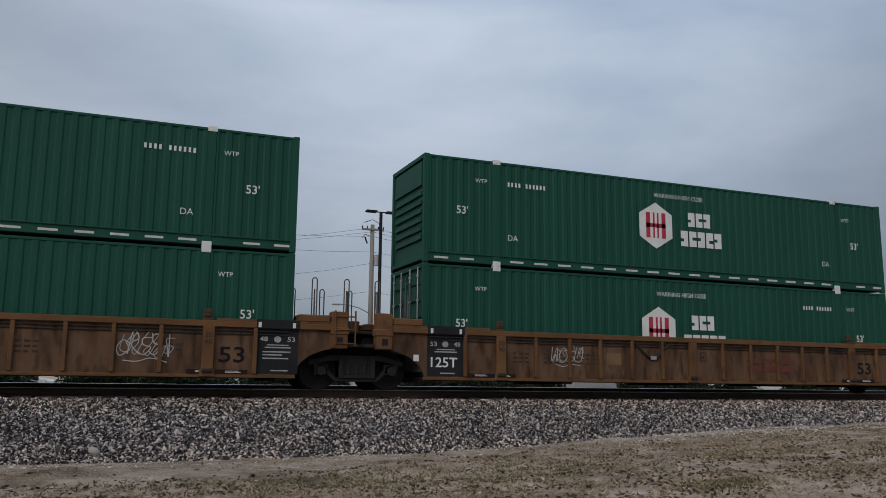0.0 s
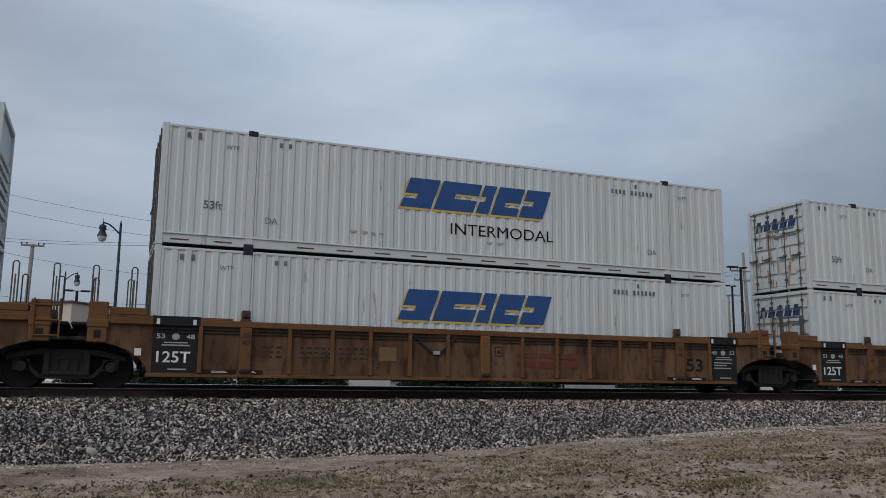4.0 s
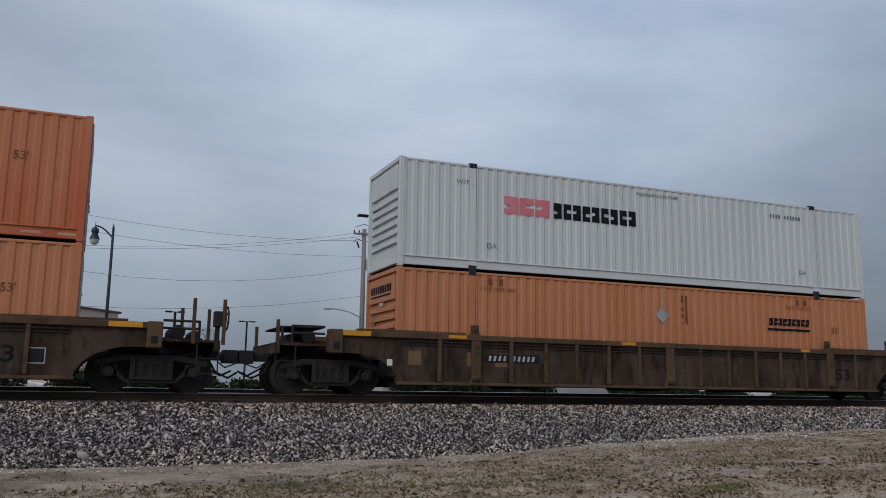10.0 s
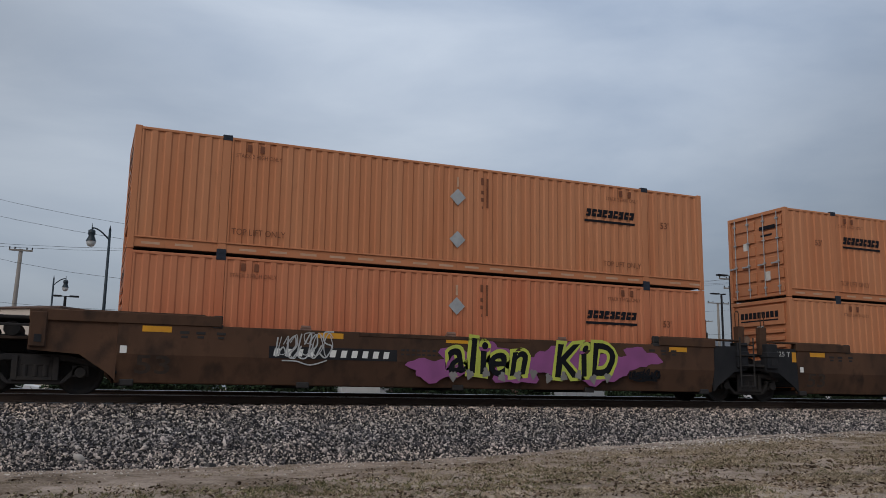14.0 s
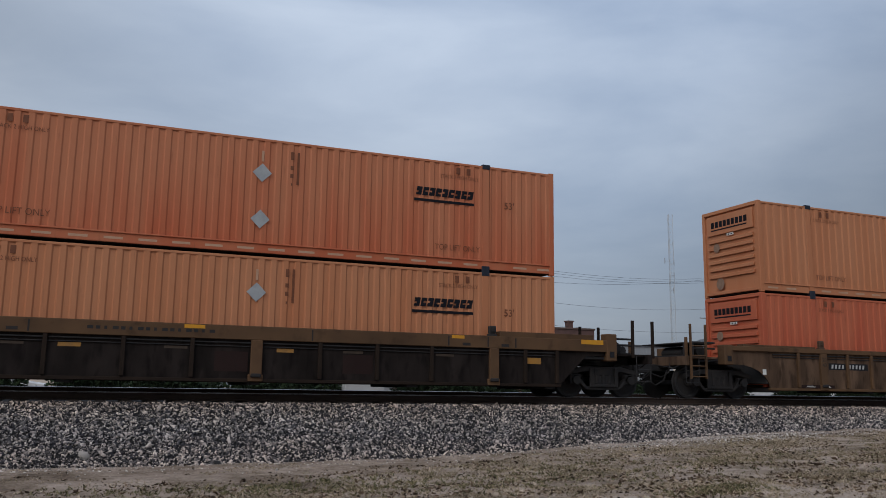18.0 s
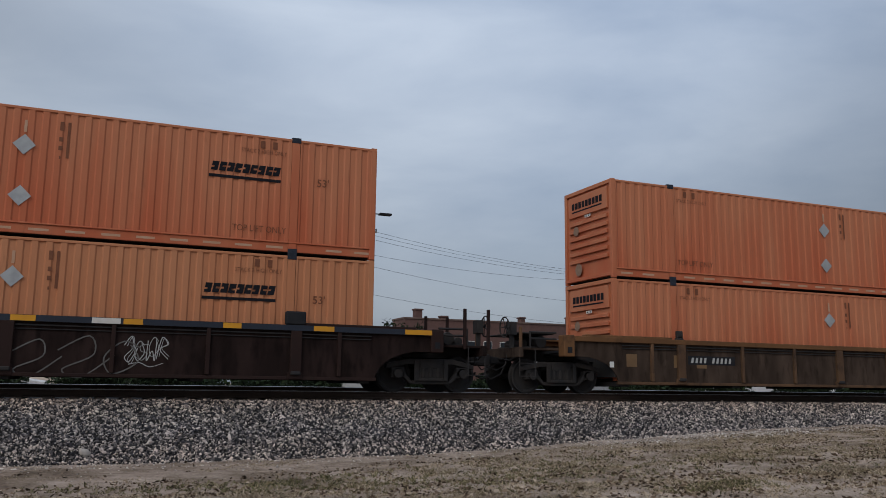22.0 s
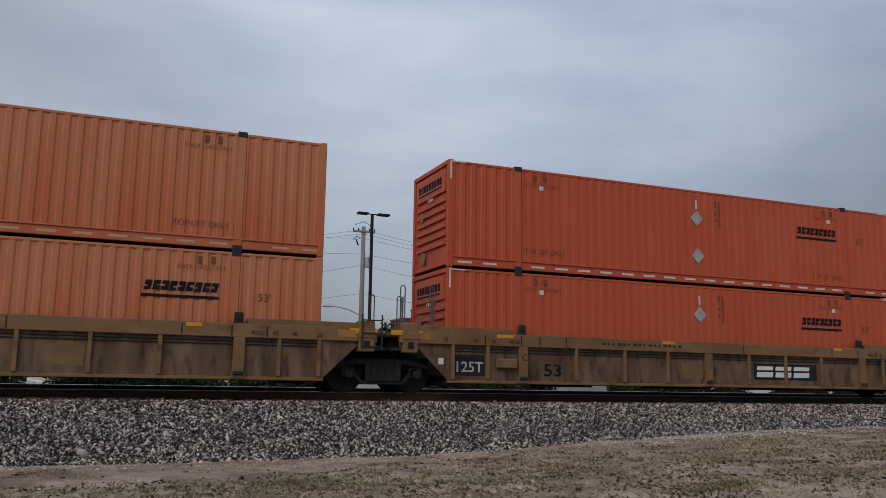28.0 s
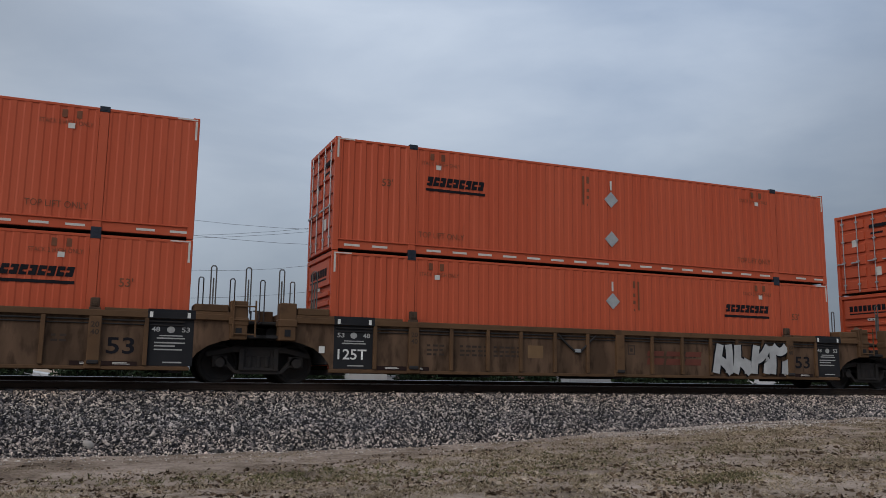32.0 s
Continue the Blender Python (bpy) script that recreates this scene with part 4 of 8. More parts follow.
for i, (x, y, w) in enumerate(((0.2, 40, 1.7), (2.4, 40.5, 1.6), (-3.5, 41, 1.4), (5.2, 41, 1.3), (8.4, 40.6, 1.2), (20.5, 42, 1.3), (24, 43, 1.4), (31, 44, 1.3))):
    shrub((x, y, ground_z(x, y)), (w, 1.0, 1.35), 1500, 11 + i)
hedge = random.Random(4)
for i in range(24):
    x, y = -9.5 + i * 2.3 + hedge.uniform(-0.4, 0.4), 36.5 + hedge.uniform(-0.8, 0.8)
    if i not in (3, 9, 14, 19):
        shrub((x, y, ground_z(x, y)), (hedge.uniform(1.3, 1.8), 0.8, hedge.uniform(0.85, 1.15)), 1300, 71 + i, label="low dark green shrub along the track ditch")
for i, (x, y, r, h) in enumerate(((31.5, 90, 2.3, 7.6), (34.2, 91, 2.0, 7.0), (36.5, 93, 1.8, 5.6), (28.6, 94, 1.5, 5.0))):
    shrub((x, y, 1.0), (r, 1.6, h), 2600, 31 + i, 0.16, "evergreen_tree", "rounded dark evergreen tree beside the sheds")
for i, (x, y, h) in enumerate(((173, 150, 13), (180, 152, 12), (-11, 120, 11.5), (-14, 122, 11), (28.0, 120, 9.5), (170, 146, 11), (13.2, 110, 9.6), (-12.5, 118, 11.2))):
    bare_tree((x, y, 1.0), h, 51 + i)


# parked cars and low things that show under the train
def parked_car(at, paint_mat, turn=0.0):
    ob = thing("parked_car", "white sedan parked behind the tracks", "car", at, "parked cars")
    ob.rotation_euler.z = turn
    body = [(-2.3, 0.3), (2.3, 0.3), (2.35, 0.7), (1.3, 0.85), (0.75, 1.4), (-0.9, 1.42), (-1.6, 0.95), (-2.3, 0.85)]
    part("body", Shape().prism(body, -0.88, 0.88).mesh("body", paint_mat, bevel=0.08), ob)
    part("side_window", Shape().prism([(0.95, 0.92), (0.62, 1.32), (-0.8, 1.34), (-1.25, 0.95)], -0.90, -0.86).mesh("side_window", M["glass"]), ob)
    for x in (-1.4, 1.4):
        w = part("wheel", kept("tyre", lambda: Shape().tube([(0, -0.9, 0), (0, -0.68, 0)], 0.32, 16).mesh("wheel", M["black"])), ob, at=(x, 0, 0.32))
        part("rim", kept("rim", lambda: Shape().tube([(0, -0.92, 0), (0, -0.9, 0)], 0.2, 12).mesh("rim", M["galv"])), w)


parked_car((-4.2, 45, 0.95), M["car_white"])
parked_car((36.6, 45.5, 0.95), M["car_white"])
parked_car((41.2, 45.2, 0.95), M["car_white"], 0.1)
parked_car((49.4, 45, 0.95), M["car_white"])


def utility_box(at, size, mat, label):
    ob = thing("utility_cabinet", label, "cabinet", at)
    w, d, h = size
    part("body", Shape().box(0, w, 0, d, 0, h).mesh("body", M[mat], bevel=0.03), ob)
    part("lid", Shape().box(-0.04, w + 0.04, -0.04, d + 0.04, h, h + 0.06).mesh("lid", M[mat], bevel=0.02), ob)


utility_box((10.1, 35.0, 1.0), (1.75, 1.5, 2.95), "metal_pale", "tall pale grey signal equipment cabinet by the tracks")
utility_box((13.0, 45, 0.95), (1.0, 1.2, 0.9), "galv", "pale grey metal utility cabinet")
utility_box((14.0, 45, 0.95), (1.7, 1.2, 0.75), "metal_grey", "low grey metal utility cabinet")
utility_box((10.3, 45, 0.95), (0.7, 0.6, 1.0), "white", "small white metal utility cabinet")


def build_grass():
    """Dead grass in tufts, with dry leaves and bits lying between them."""
    rng = np.random.RandomState(9)
    n = 40000
    y = 8.3 + rng.uniform(0, 1, n) ** 0.75 * 9.0
    x = y * rng.uniform(-0.16, 1.28, n)
    thick = np.array([0.8 * noise.noise((a * 0.45, b * 0.8, 2)) + 0.6 * noise.noise((a * 1.7, b * 2.6, 5)) + 0.18 - 0.62 * ease(-0.35, 0.25, b - min(path_edge(a), rut_line(a) - 0.35)) + 0.9 * math.exp(-((a - 8.6) / 0.5) ** 2 - ((b - 10.1) / 0.25) ** 2) for a, b in zip(x, y)])
    keep = thick > rng.uniform(-0.45, 0.75, n)
    x, y, thick = x[keep], y[keep], thick[keep]
    z = np.array([ground_z(a, b) for a, b in zip(x, y)]) - 0.006
    m = 7
    n = len(x) * m
    spread = rng.normal(size=(n, 2)) * 0.05
    base = np.repeat(np.stack([x, y, z], 1), m, 0)
    base[:, :2] += spread
    h = np.repeat(rng.gamma(3, 0.0075, len(x)).clip(0.010, 0.06) * (0.7 + np.clip(thick, 0, 1)), m) * rng.uniform(0.5, 1.2, n)
    a = rng.uniform(0, 2 * np.pi, n)
    lean = rng.normal(size=(n, 2)) * h[:, None] * 1.0
    w = rng.uniform(0.004, 0.010, n)
    side = np.stack([np.cos(a) * w, np.sin(a) * w, 0 * a], 1)
    tip = base + np.stack([lean[:, 0], lean[:, 1], h], 1)
    mid = base + np.stack([lean[:, 0] * 0.35, lean[:, 1] * 0.35, h * 0.6], 1)
    V = np.stack([base - side, base + side, mid + side * 0.8, tip, mid - side * 0.8], 1).reshape(-1, 3)
    me = Shape()
    me.v = V.tolist()
    me.f = np.arange(n * 5).reshape(-1, 5).tolist()
    tagged(new("dry_grass", me.mesh("dry_grass", M["dry_grass"])), "short dead tan grass in uneven tufts", "grass", kind="stuff")
    n = 52000
    y = 8.3 + rng.uniform(0, 1, n) * 9.2
    x = y * rng.uniform(-0.16, 1.28, n)
    keep = np.array([0.8 * noise.noise((a * 0.8, b * 1.6, 12)) + 0.55 * noise.noise((a * 2.5, b * 4.0, 15)) - 0.42 * ease(0.1, 0.5, b - path_edge(a)) + 0.05
                     + (0.9 + 0.5 * noise.noise((a * 1.9, 0, 4))) * math.exp(-((b - path_edge(a)) / 0.12) ** 2) * ease(12, 9, a) + 1.1 * math.exp(-((b - rut_line(a)) / 0.10) ** 2) * ease(2.6, 3.6, a) * ease(11.5, 9.0, a) + 0.5 * math.exp(-((a - 8.3) / 0.7) ** 2 - ((b - 10.2) / 0.5) ** 2) for a, b in zip(x, y)]) > rng.uniform(-0.25, 0.75, n)
    x, y = x[keep], y[keep]
    n = len(x)
    p = np.stack([x, y, np.array([ground_z(a, b) for a, b in zip(x, y)]) + 0.012], 1)
    k = rng.gamma(4, 0.0062, (n, 1)).clip(0.008, 0.06) * (1.0 + 0.3 * (y < 12.5))[:, None]
    d = rng.normal(size=(n, 3))
    d[:, 2] *= 0.45
    d /= np.linalg.norm(d, axis=1)[:, None]
    q = np.cross(d, rng.normal(size=(n, 3)))
    q /= np.linalg.norm(q, axis=1)[:, None]
    V = np.stack([p - d * k, p + q * k * 0.5, p + d * k, p - q * k * 0.45], 1).reshape(-1, 3)
    me = Shape()
    me.v = V.tolist()
    me.f = np.arange(n * 4).reshape(-1, 4).tolist()
    tagged(new("dead_leaves", me.mesh("dead_leaves", M["litter"])), "curled brown dead leaves scattered on earth", "leaves", kind="stuff")


M["litter"] = mixed("curled dead leaves", ((0.0, (0.035, 0.025, 0.018)), (0.35, (0.085, 0.058, 0.040)), (0.6, (0.18, 0.128, 0.09)), (0.85, (0.34, 0.265, 0.195)), (1.0, (0.50, 0.42, 0.33))))
build_grass()


def build_weeds():
    """Low green weeds in a few patches of the dead grass."""
    rng = np.random.RandomState(21)
    spots = ((5.8, 12.4, 1.6, 0.8, 300), (1.9, 13.2, 1.6, 0.4, 220), (8.6, 10.1, 0.45, 0.2, 200), (3.3, 12.9, 0.9, 0.5, 120), (12.5, 12.8, 2.2, 1.2, 200), (8.2, 13.6, 2.0, 1.0, 200))
    base = np.concatenate([np.stack([rng.normal(x, a, n), rng.normal(y, b, n)], 1) for x, y, a, b, n in spots])
    base = np.repeat(base, 8, 0) + rng.normal(size=(len(base) * 8, 2)) * 0.035
    n = len(base)
    p = np.stack([base[:, 0], base[:, 1], np.array([ground_z(a, b) for a, b in base]) - 0.004], 1)
    h = rng.gamma(4, 0.0085, n).clip(0.012, 0.08)
    lean = rng.normal(size=(n, 2)) * h[:, None] * 0.8
    a = rng.uniform(0, 2 * np.pi, n)
    side = np.stack([np.cos(a), np.sin(a), 0 * a], 1) * rng.uniform(0.005, 0.012, n)[:, None]
    tip = p + np.stack([lean[:, 0], lean[:, 1], h], 1)
    mid = p + np.stack([lean[:, 0] * 0.4, lean[:, 1] * 0.4, h * 0.6], 1)
    me = Shape()
    me.v = np.stack([p - side * 0.5, p + side * 0.5, mid + side, tip, mid - side], 1).reshape(-1, 3).tolist()
    me.f = np.arange(n * 5).reshape(-1, 5).tolist()
    M["weed"] = mixed("low olive green weeds", ((0.0, (0.065, 0.060, 0.034)), (0.35, (0.115, 0.112, 0.056)), (0.6, (0.19, 0.17, 0.09)), (1.0, (0.34, 0.275, 0.175))))
    tagged(new("weeds", me.mesh("weeds", M["weed"])), "low olive green weeds in the dead grass", "weeds", kind="stuff")


build_weeds()
build_stones()


# ---- the train: where each platform starts, and how far the train has run ----
UNIT_AT = [7.47, -11.97, -35.10, -58.52, -77.98, -97.42, -120.74, -144.10, -167.43, -190.74, -214.24, -237.80, -257.21, -276.66, -300.09, -319.53, -338.97, -362.39, -381.84, -401.29, -424.77, -447.97, -471.32, -490.68, -510.11, -533.69, -553.16, -572.61, -596.14, -619.62, -639.08, -658.52]
RUN = [(0, -0.00), (1, 19.67), (2, 39.62), (3, 59.26), (4, 79.00), (5, 98.73), (6, 118.48), (7, 138.16), (8, 158.00), (9, 177.83), (10, 197.75), (11, 217.13), (12, 237.14), (13, 257.20), (14, 277.29), (15, 297.35), (16, 317.48), (17, 337.61), (18, 357.76), (19, 377.98), (20, 398.21), (21, 418.49), (22, 438.18), (23, 459.14), (24, 479.53), (25, 499.93), (26, 520.47), (27, 541.08), (28, 561.55), (29, 582.17), (30, 602.82), (31, 623.56), (32, 644.29)]


# ---- shipping containers: 53 ft, 16.154 m long, 2.90 m high ----
LONG, TALL, HALF = 16.154, 2.88, 1.295


def corrugated(x0, x1, z0, z1, side, depth=0.034, pitch=0.284):
    """Folded sheet between two posts; side is -1 for the face towards the camera."""
    n = max(1, round((x1 - x0) / pitch))
    p = (x1 - x0) / n
    xs, ys = [], []
    for i in range(n):
        for a, b in ((0.0, 0), (0.13, 0), (0.25, 1), (0.63, 1), (0.75, 0)):
            xs.append(x0 + (i + a) * p)
            ys.append(b)
    xs.append(x1)
    ys.append(0)
    s = Shape()
    vs = []
    for x, b in zip(xs, ys):
        y = side * (HALF - 0.008 - depth * b)
        vs += [(x, y, z0), (x, y, z1)]
    fs = [(2 * i, 2 * i + 2, 2 * i + 3, 2 * i + 1) for i in range(len(xs) - 1)]
    return s.add(vs, fs if side < 0 else [f[::-1] for f in fs])


def blocks(s, n, x0, x1, z0, z1, y, slant=0.25, gap=0.16, slit=0.2, widths=None):
    """A brand mark as a plain row of slanted blocks, each with one or two notches."""
    widths = widths or [1.0] * n
    w = (x1 - x0) / sum(widths)
    h, a = z1 - z0, x0

    def at(x, f):
        return (x + slant * h * f, z0 + h * f)
    for i in range(n):
        b = a + (widths[i] - gap) * w
        m = a + (b - a) * 0.42
        f0, f1 = (0.42, 0.42 + slit) if i % 3 else (0.30, 0.30 + slit)
        s.sheet([at(a, 0), at(b, 0), at(b, f0), at(a, f0)], y)
        if i % 2:
            s.sheet([at(a, f0), at(m, f0), at(m, f1), at(a, f1)], y)
        else:
            s.sheet([at(m, f0), at(b, f0), at(b, f1), at(m, f1)], y)
        s.sheet([at(a, f1), at(b, f1), at(b, 1), at(a, 1)], y)
        a += widths[i] * w
    return s


def code_bar(s, x0, x1, z, h, y, n=11, skip=4):
    """Unreadable code figures as short bars."""
    w = (x1 - x0) / n
    for i in range(n):
        if i != skip:
            s.rect(x0 + (i + 0.1) * w, x0 + (i + 0.62) * w, z, z + h * 0.85, y)
    return s


def end_wall(doors, x, out, mat):
    """The sheet that closes the end of a container at x; out is -1 or +1."""
    a, b = sorted((x - out * 0.07, x - out * 0.11))
    return Shape().box(a, b, -1.19, 1.19, 0.14, TALL - 0.1).mesh("end_wall", M[mat])


def slab(x, out, y0, y1, z0, z1, t, name, mat):
    a, b = sorted((x - out * 0.07, x - out * 0.07 + out * t))
    return Shape().box(a, b, y0, y1, z0, z1).mesh(name, M[mat], bevel=0.008)


def lock_rod(x, out, y, mat):
    s = Shape().tube([(x + out * 0.012, y, 0.1), (x + out * 0.012, y, TALL - 0.08)], 0.017)
    for z in (0.35, 1.15, 1.9, 2.55):
        s.box(*sorted((x, x + 0.03 * out)), y - 0.06, y + 0.06, z, z + 0.05)
    s.box(*sorted((x, x + 0.05 * out)), y - 0.02, y + 0.28, 1.12, 1.16)
    return s.mesh("lock_rod", M[mat])


BAYS = ((0.15, 1.973), (2.187, LONG - 2.187), (LONG - 1.973, LONG - 0.15))
FLUSH = -(HALF - 0.008) - 0.005


def container(at, paint_key, livery, turned=False, doors_here=False, doors_far=False, lower=False, odd_bay=None, placards=None):
    names = {"green": "dark green corrugated container with white block logo", "slate": "dark slate container with white corner posts",
             "blue": "white corrugated container with slanted royal blue logo", "bleached": "white corrugated container with bleached blue logo",
             "ghost": "white corrugated container with peeled off logo outlines", "ring": "clean white container with red ring and blue logo",
             "pink": "white corrugated container with faded pink and black logo"}
    tones = {"tan": "faded orange corrugated container with black block logo", "orange": "orange corrugated container with black block logo",
             "rust": "weathered red corrugated container with black block logo", "red": "bright red orange container with black block logo"}
    label = names.get(livery) or tones[paint_key]
    label += " in well car" if lower else " stacked on top"
    root = thing("shipping_container", label, "container", at, group="stacked containers of the train")
    P = paint_key
    main, m2 = M[P], P
    depth = {"red": 0.014, "rust": 0.024, "orange": 0.026, "tan": 0.030, "green": 0.026, "navy": 0.024, "white_new": 0.022}.get(P, 0.025)
    for i, (a, b) in enumerate(BAYS):
        q = odd_bay if odd_bay and i == 0 else P
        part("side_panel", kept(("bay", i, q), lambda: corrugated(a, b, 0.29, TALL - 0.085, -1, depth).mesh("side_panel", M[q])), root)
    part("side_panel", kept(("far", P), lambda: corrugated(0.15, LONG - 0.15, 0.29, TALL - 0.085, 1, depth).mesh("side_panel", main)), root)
    posts = M["white"] if livery == "slate" else main
    for i, x in enumerate((0.0, LONG - 0.15)):
        for side in (-1, 1):
            def corner():
                y0, y1 = sorted((side * HALF, side * (HALF - 0.12)))
                return Shape().box(x, x + 0.15, y0, y1, 0.0, TALL).mesh("corner_post", posts, bevel=0.012)
            part("corner_post", kept(("corner", i, side, P, livery == "slate"), corner), root)
    for i, x in enumerate((1.98, LONG - 2.18)):
        part("lift_post", kept(("lift", i, P), lambda: Shape().box(x, x + 0.2, -HALF, -HALF + 0.1, 0.1, TALL - 0.1).mesh("lift_post", main, bevel=0.01)), root)
    cast = {"green": "white_mark", "slate": "white_old", "ring": "tape_red"}.get(livery, "casting")
    for i, x in enumerate((1.97, LONG - 2.19)):
        for z in (0.0, TALL - 0.115):
            def casting():
                s = Shape().box(x, x + 0.22, -HALF - 0.012, -HALF + 0.12, z, z + 0.13)
                s.box(x + 0.07, x + 0.15, -HALF - 0.017, -HALF - 0.011, z + 0.035, z + 0.095)
                return s.mesh("corner_casting", M[cast], bevel=0.006)
            part("corner_casting", kept(("cast", i, z, cast), casting), root)
    for side in (-1, 1):
        y0, y1 = sorted((side * (HALF - 0.002), side * (HALF - 0.06)))
        part("top_rail", kept(("trail", side, P), lambda: Shape().box(0.14, LONG - 0.14, y0, y1, TALL - 0.09, TALL - 0.025).mesh("top_rail", main, bevel=0.01)), root)
        part("bottom_rail", kept(("brail", side, P), lambda: Shape().box(0.14, LONG - 0.14, *sorted((side * (HALF - 0.022), side * (HALF - 0.07))), 0.05, 0.262).box(0.14, LONG - 0.14, *sorted((side * (HALF + 0.010), side * (HALF - 0.05))), 0.258, 0.295).mesh("bottom_rail", main, bevel=0.008)), root)

    def roof():
        s = Shape().box(0.1, LONG - 0.1, -HALF + 0.05, HALF - 0.05, TALL - 0.06, TALL - 0.03)
        for i in range(26):
            s.box(0.4 + i * 0.6, 0.62 + i * 0.6, -1.15, 1.15, TALL - 0.03, TALL - 0.018)
        return s.mesh("roof", main)
    part("roof", kept(("roof", P), roof), root)
    part("floor_frame", kept("cfloor", lambda: Shape().box(0.1, LONG - 0.1, -1.22, 1.22, 0.04, 0.12).mesh("floor_frame", M["iron"])), root)
    for x, out, doors in ((0.0, -1, doors_here), (LONG, 1, doors_far)):
        w = part("end_wall", kept(("end", x, doors, P), lambda: end_wall(doors, x, out, P)), root)
        part("header", kept(("head", x, P), lambda: Shape().box(*sorted((x, x - out * 0.1)), -1.2, 1.2, TALL - 0.12, TALL - 0.005).mesh("header", main, bevel=0.008)), root)
        part("sill", kept(("csill", x, P), lambda: Shape().box(*sorted((x, x - out * 0.1)), -1.2, 1.2, 0.07, 0.17).mesh("sill", main, bevel=0.008)), root)
        if doors:
            for y0, y1 in ((-1.17, -0.02), (0.02, 1.17)):
                for i in range(6):
                    z = 0.2 + i * 0.43
                    part("door_panel", kept(("dpanel", x, y0, i, P), lambda: slab(x, out, y0 + 0.06, y1 - 0.06, z, z + 0.30, 0.045, "door_panel", P)), w)
            for y in (-0.95, -0.35, 0.35, 0.95):
                part("lock_rod", kept(("rod", x, y, P[:5]), lambda: lock_rod(x, out, y, "galv_dark" if P[:5] == "white" else "galv")), w, "galvanised door lock rod")
        else:
            for i in range(6 if livery not in ("bleached", "ghost") else 0):
                z = 0.62 + i * 0.235
                part("end_rib", kept(("erib", x, i, P), lambda: slab(x, out, -1.02, 1.02, z, z + 0.11, 0.062, "end_rib", P)), w)
    dress_end(root, P, livery, doors_here)
    if not doors_here and livery not in ("bleached", "ghost"):
        part("sign_panel", kept(("sign", P), lambda: slab(0.0, -1, -1.05, 1.05, 2.06, 2.70, 0.064, "sign_panel", P)), root)

        def plate():
            s = Shape()
            for i in range(9 if P in tones else 3):
                n = 9 if P in tones else 3
                k = 1.7 if P in tones else 0.75
                y = k / 2 - i * k / n
                s.add([(-0.0, y, z) for z in (2.30, 2.50)] + [(-0.0, y - 0.8 * k / n, z) for z in (2.50, 2.30)], [(0, 3, 2, 1)])
            if P in tones:
                s.add([(0.0, 0.85, 2.2), (0.0, -0.8, 2.2), (0.0, -0.8, 2.245), (0.0, 0.85, 2.245)], [(0, 1, 2, 3)])
            return s.mesh("end_logo", M["black_mark" if P in tones else "grey_mark"])
        if P in tones or livery == "ring":
            part("end_logo", kept(("endlogo", P in tones), plate), root, "row of dark logo blocks on the end wall")
    mark(root, P, livery, turned, lower, placards)
    return root


def across(s, y0, y1, z0, z1, x, slant=0.0):
    """A flat mark on the end wall that faces backwards along the train."""
    k = slant * (z1 - z0)
    return s.add([(x, y0, z0), (x, y1, z0), (x, y1 - k, z1), (x, y0 - k, z1)], [(0, 3, 2, 1)])


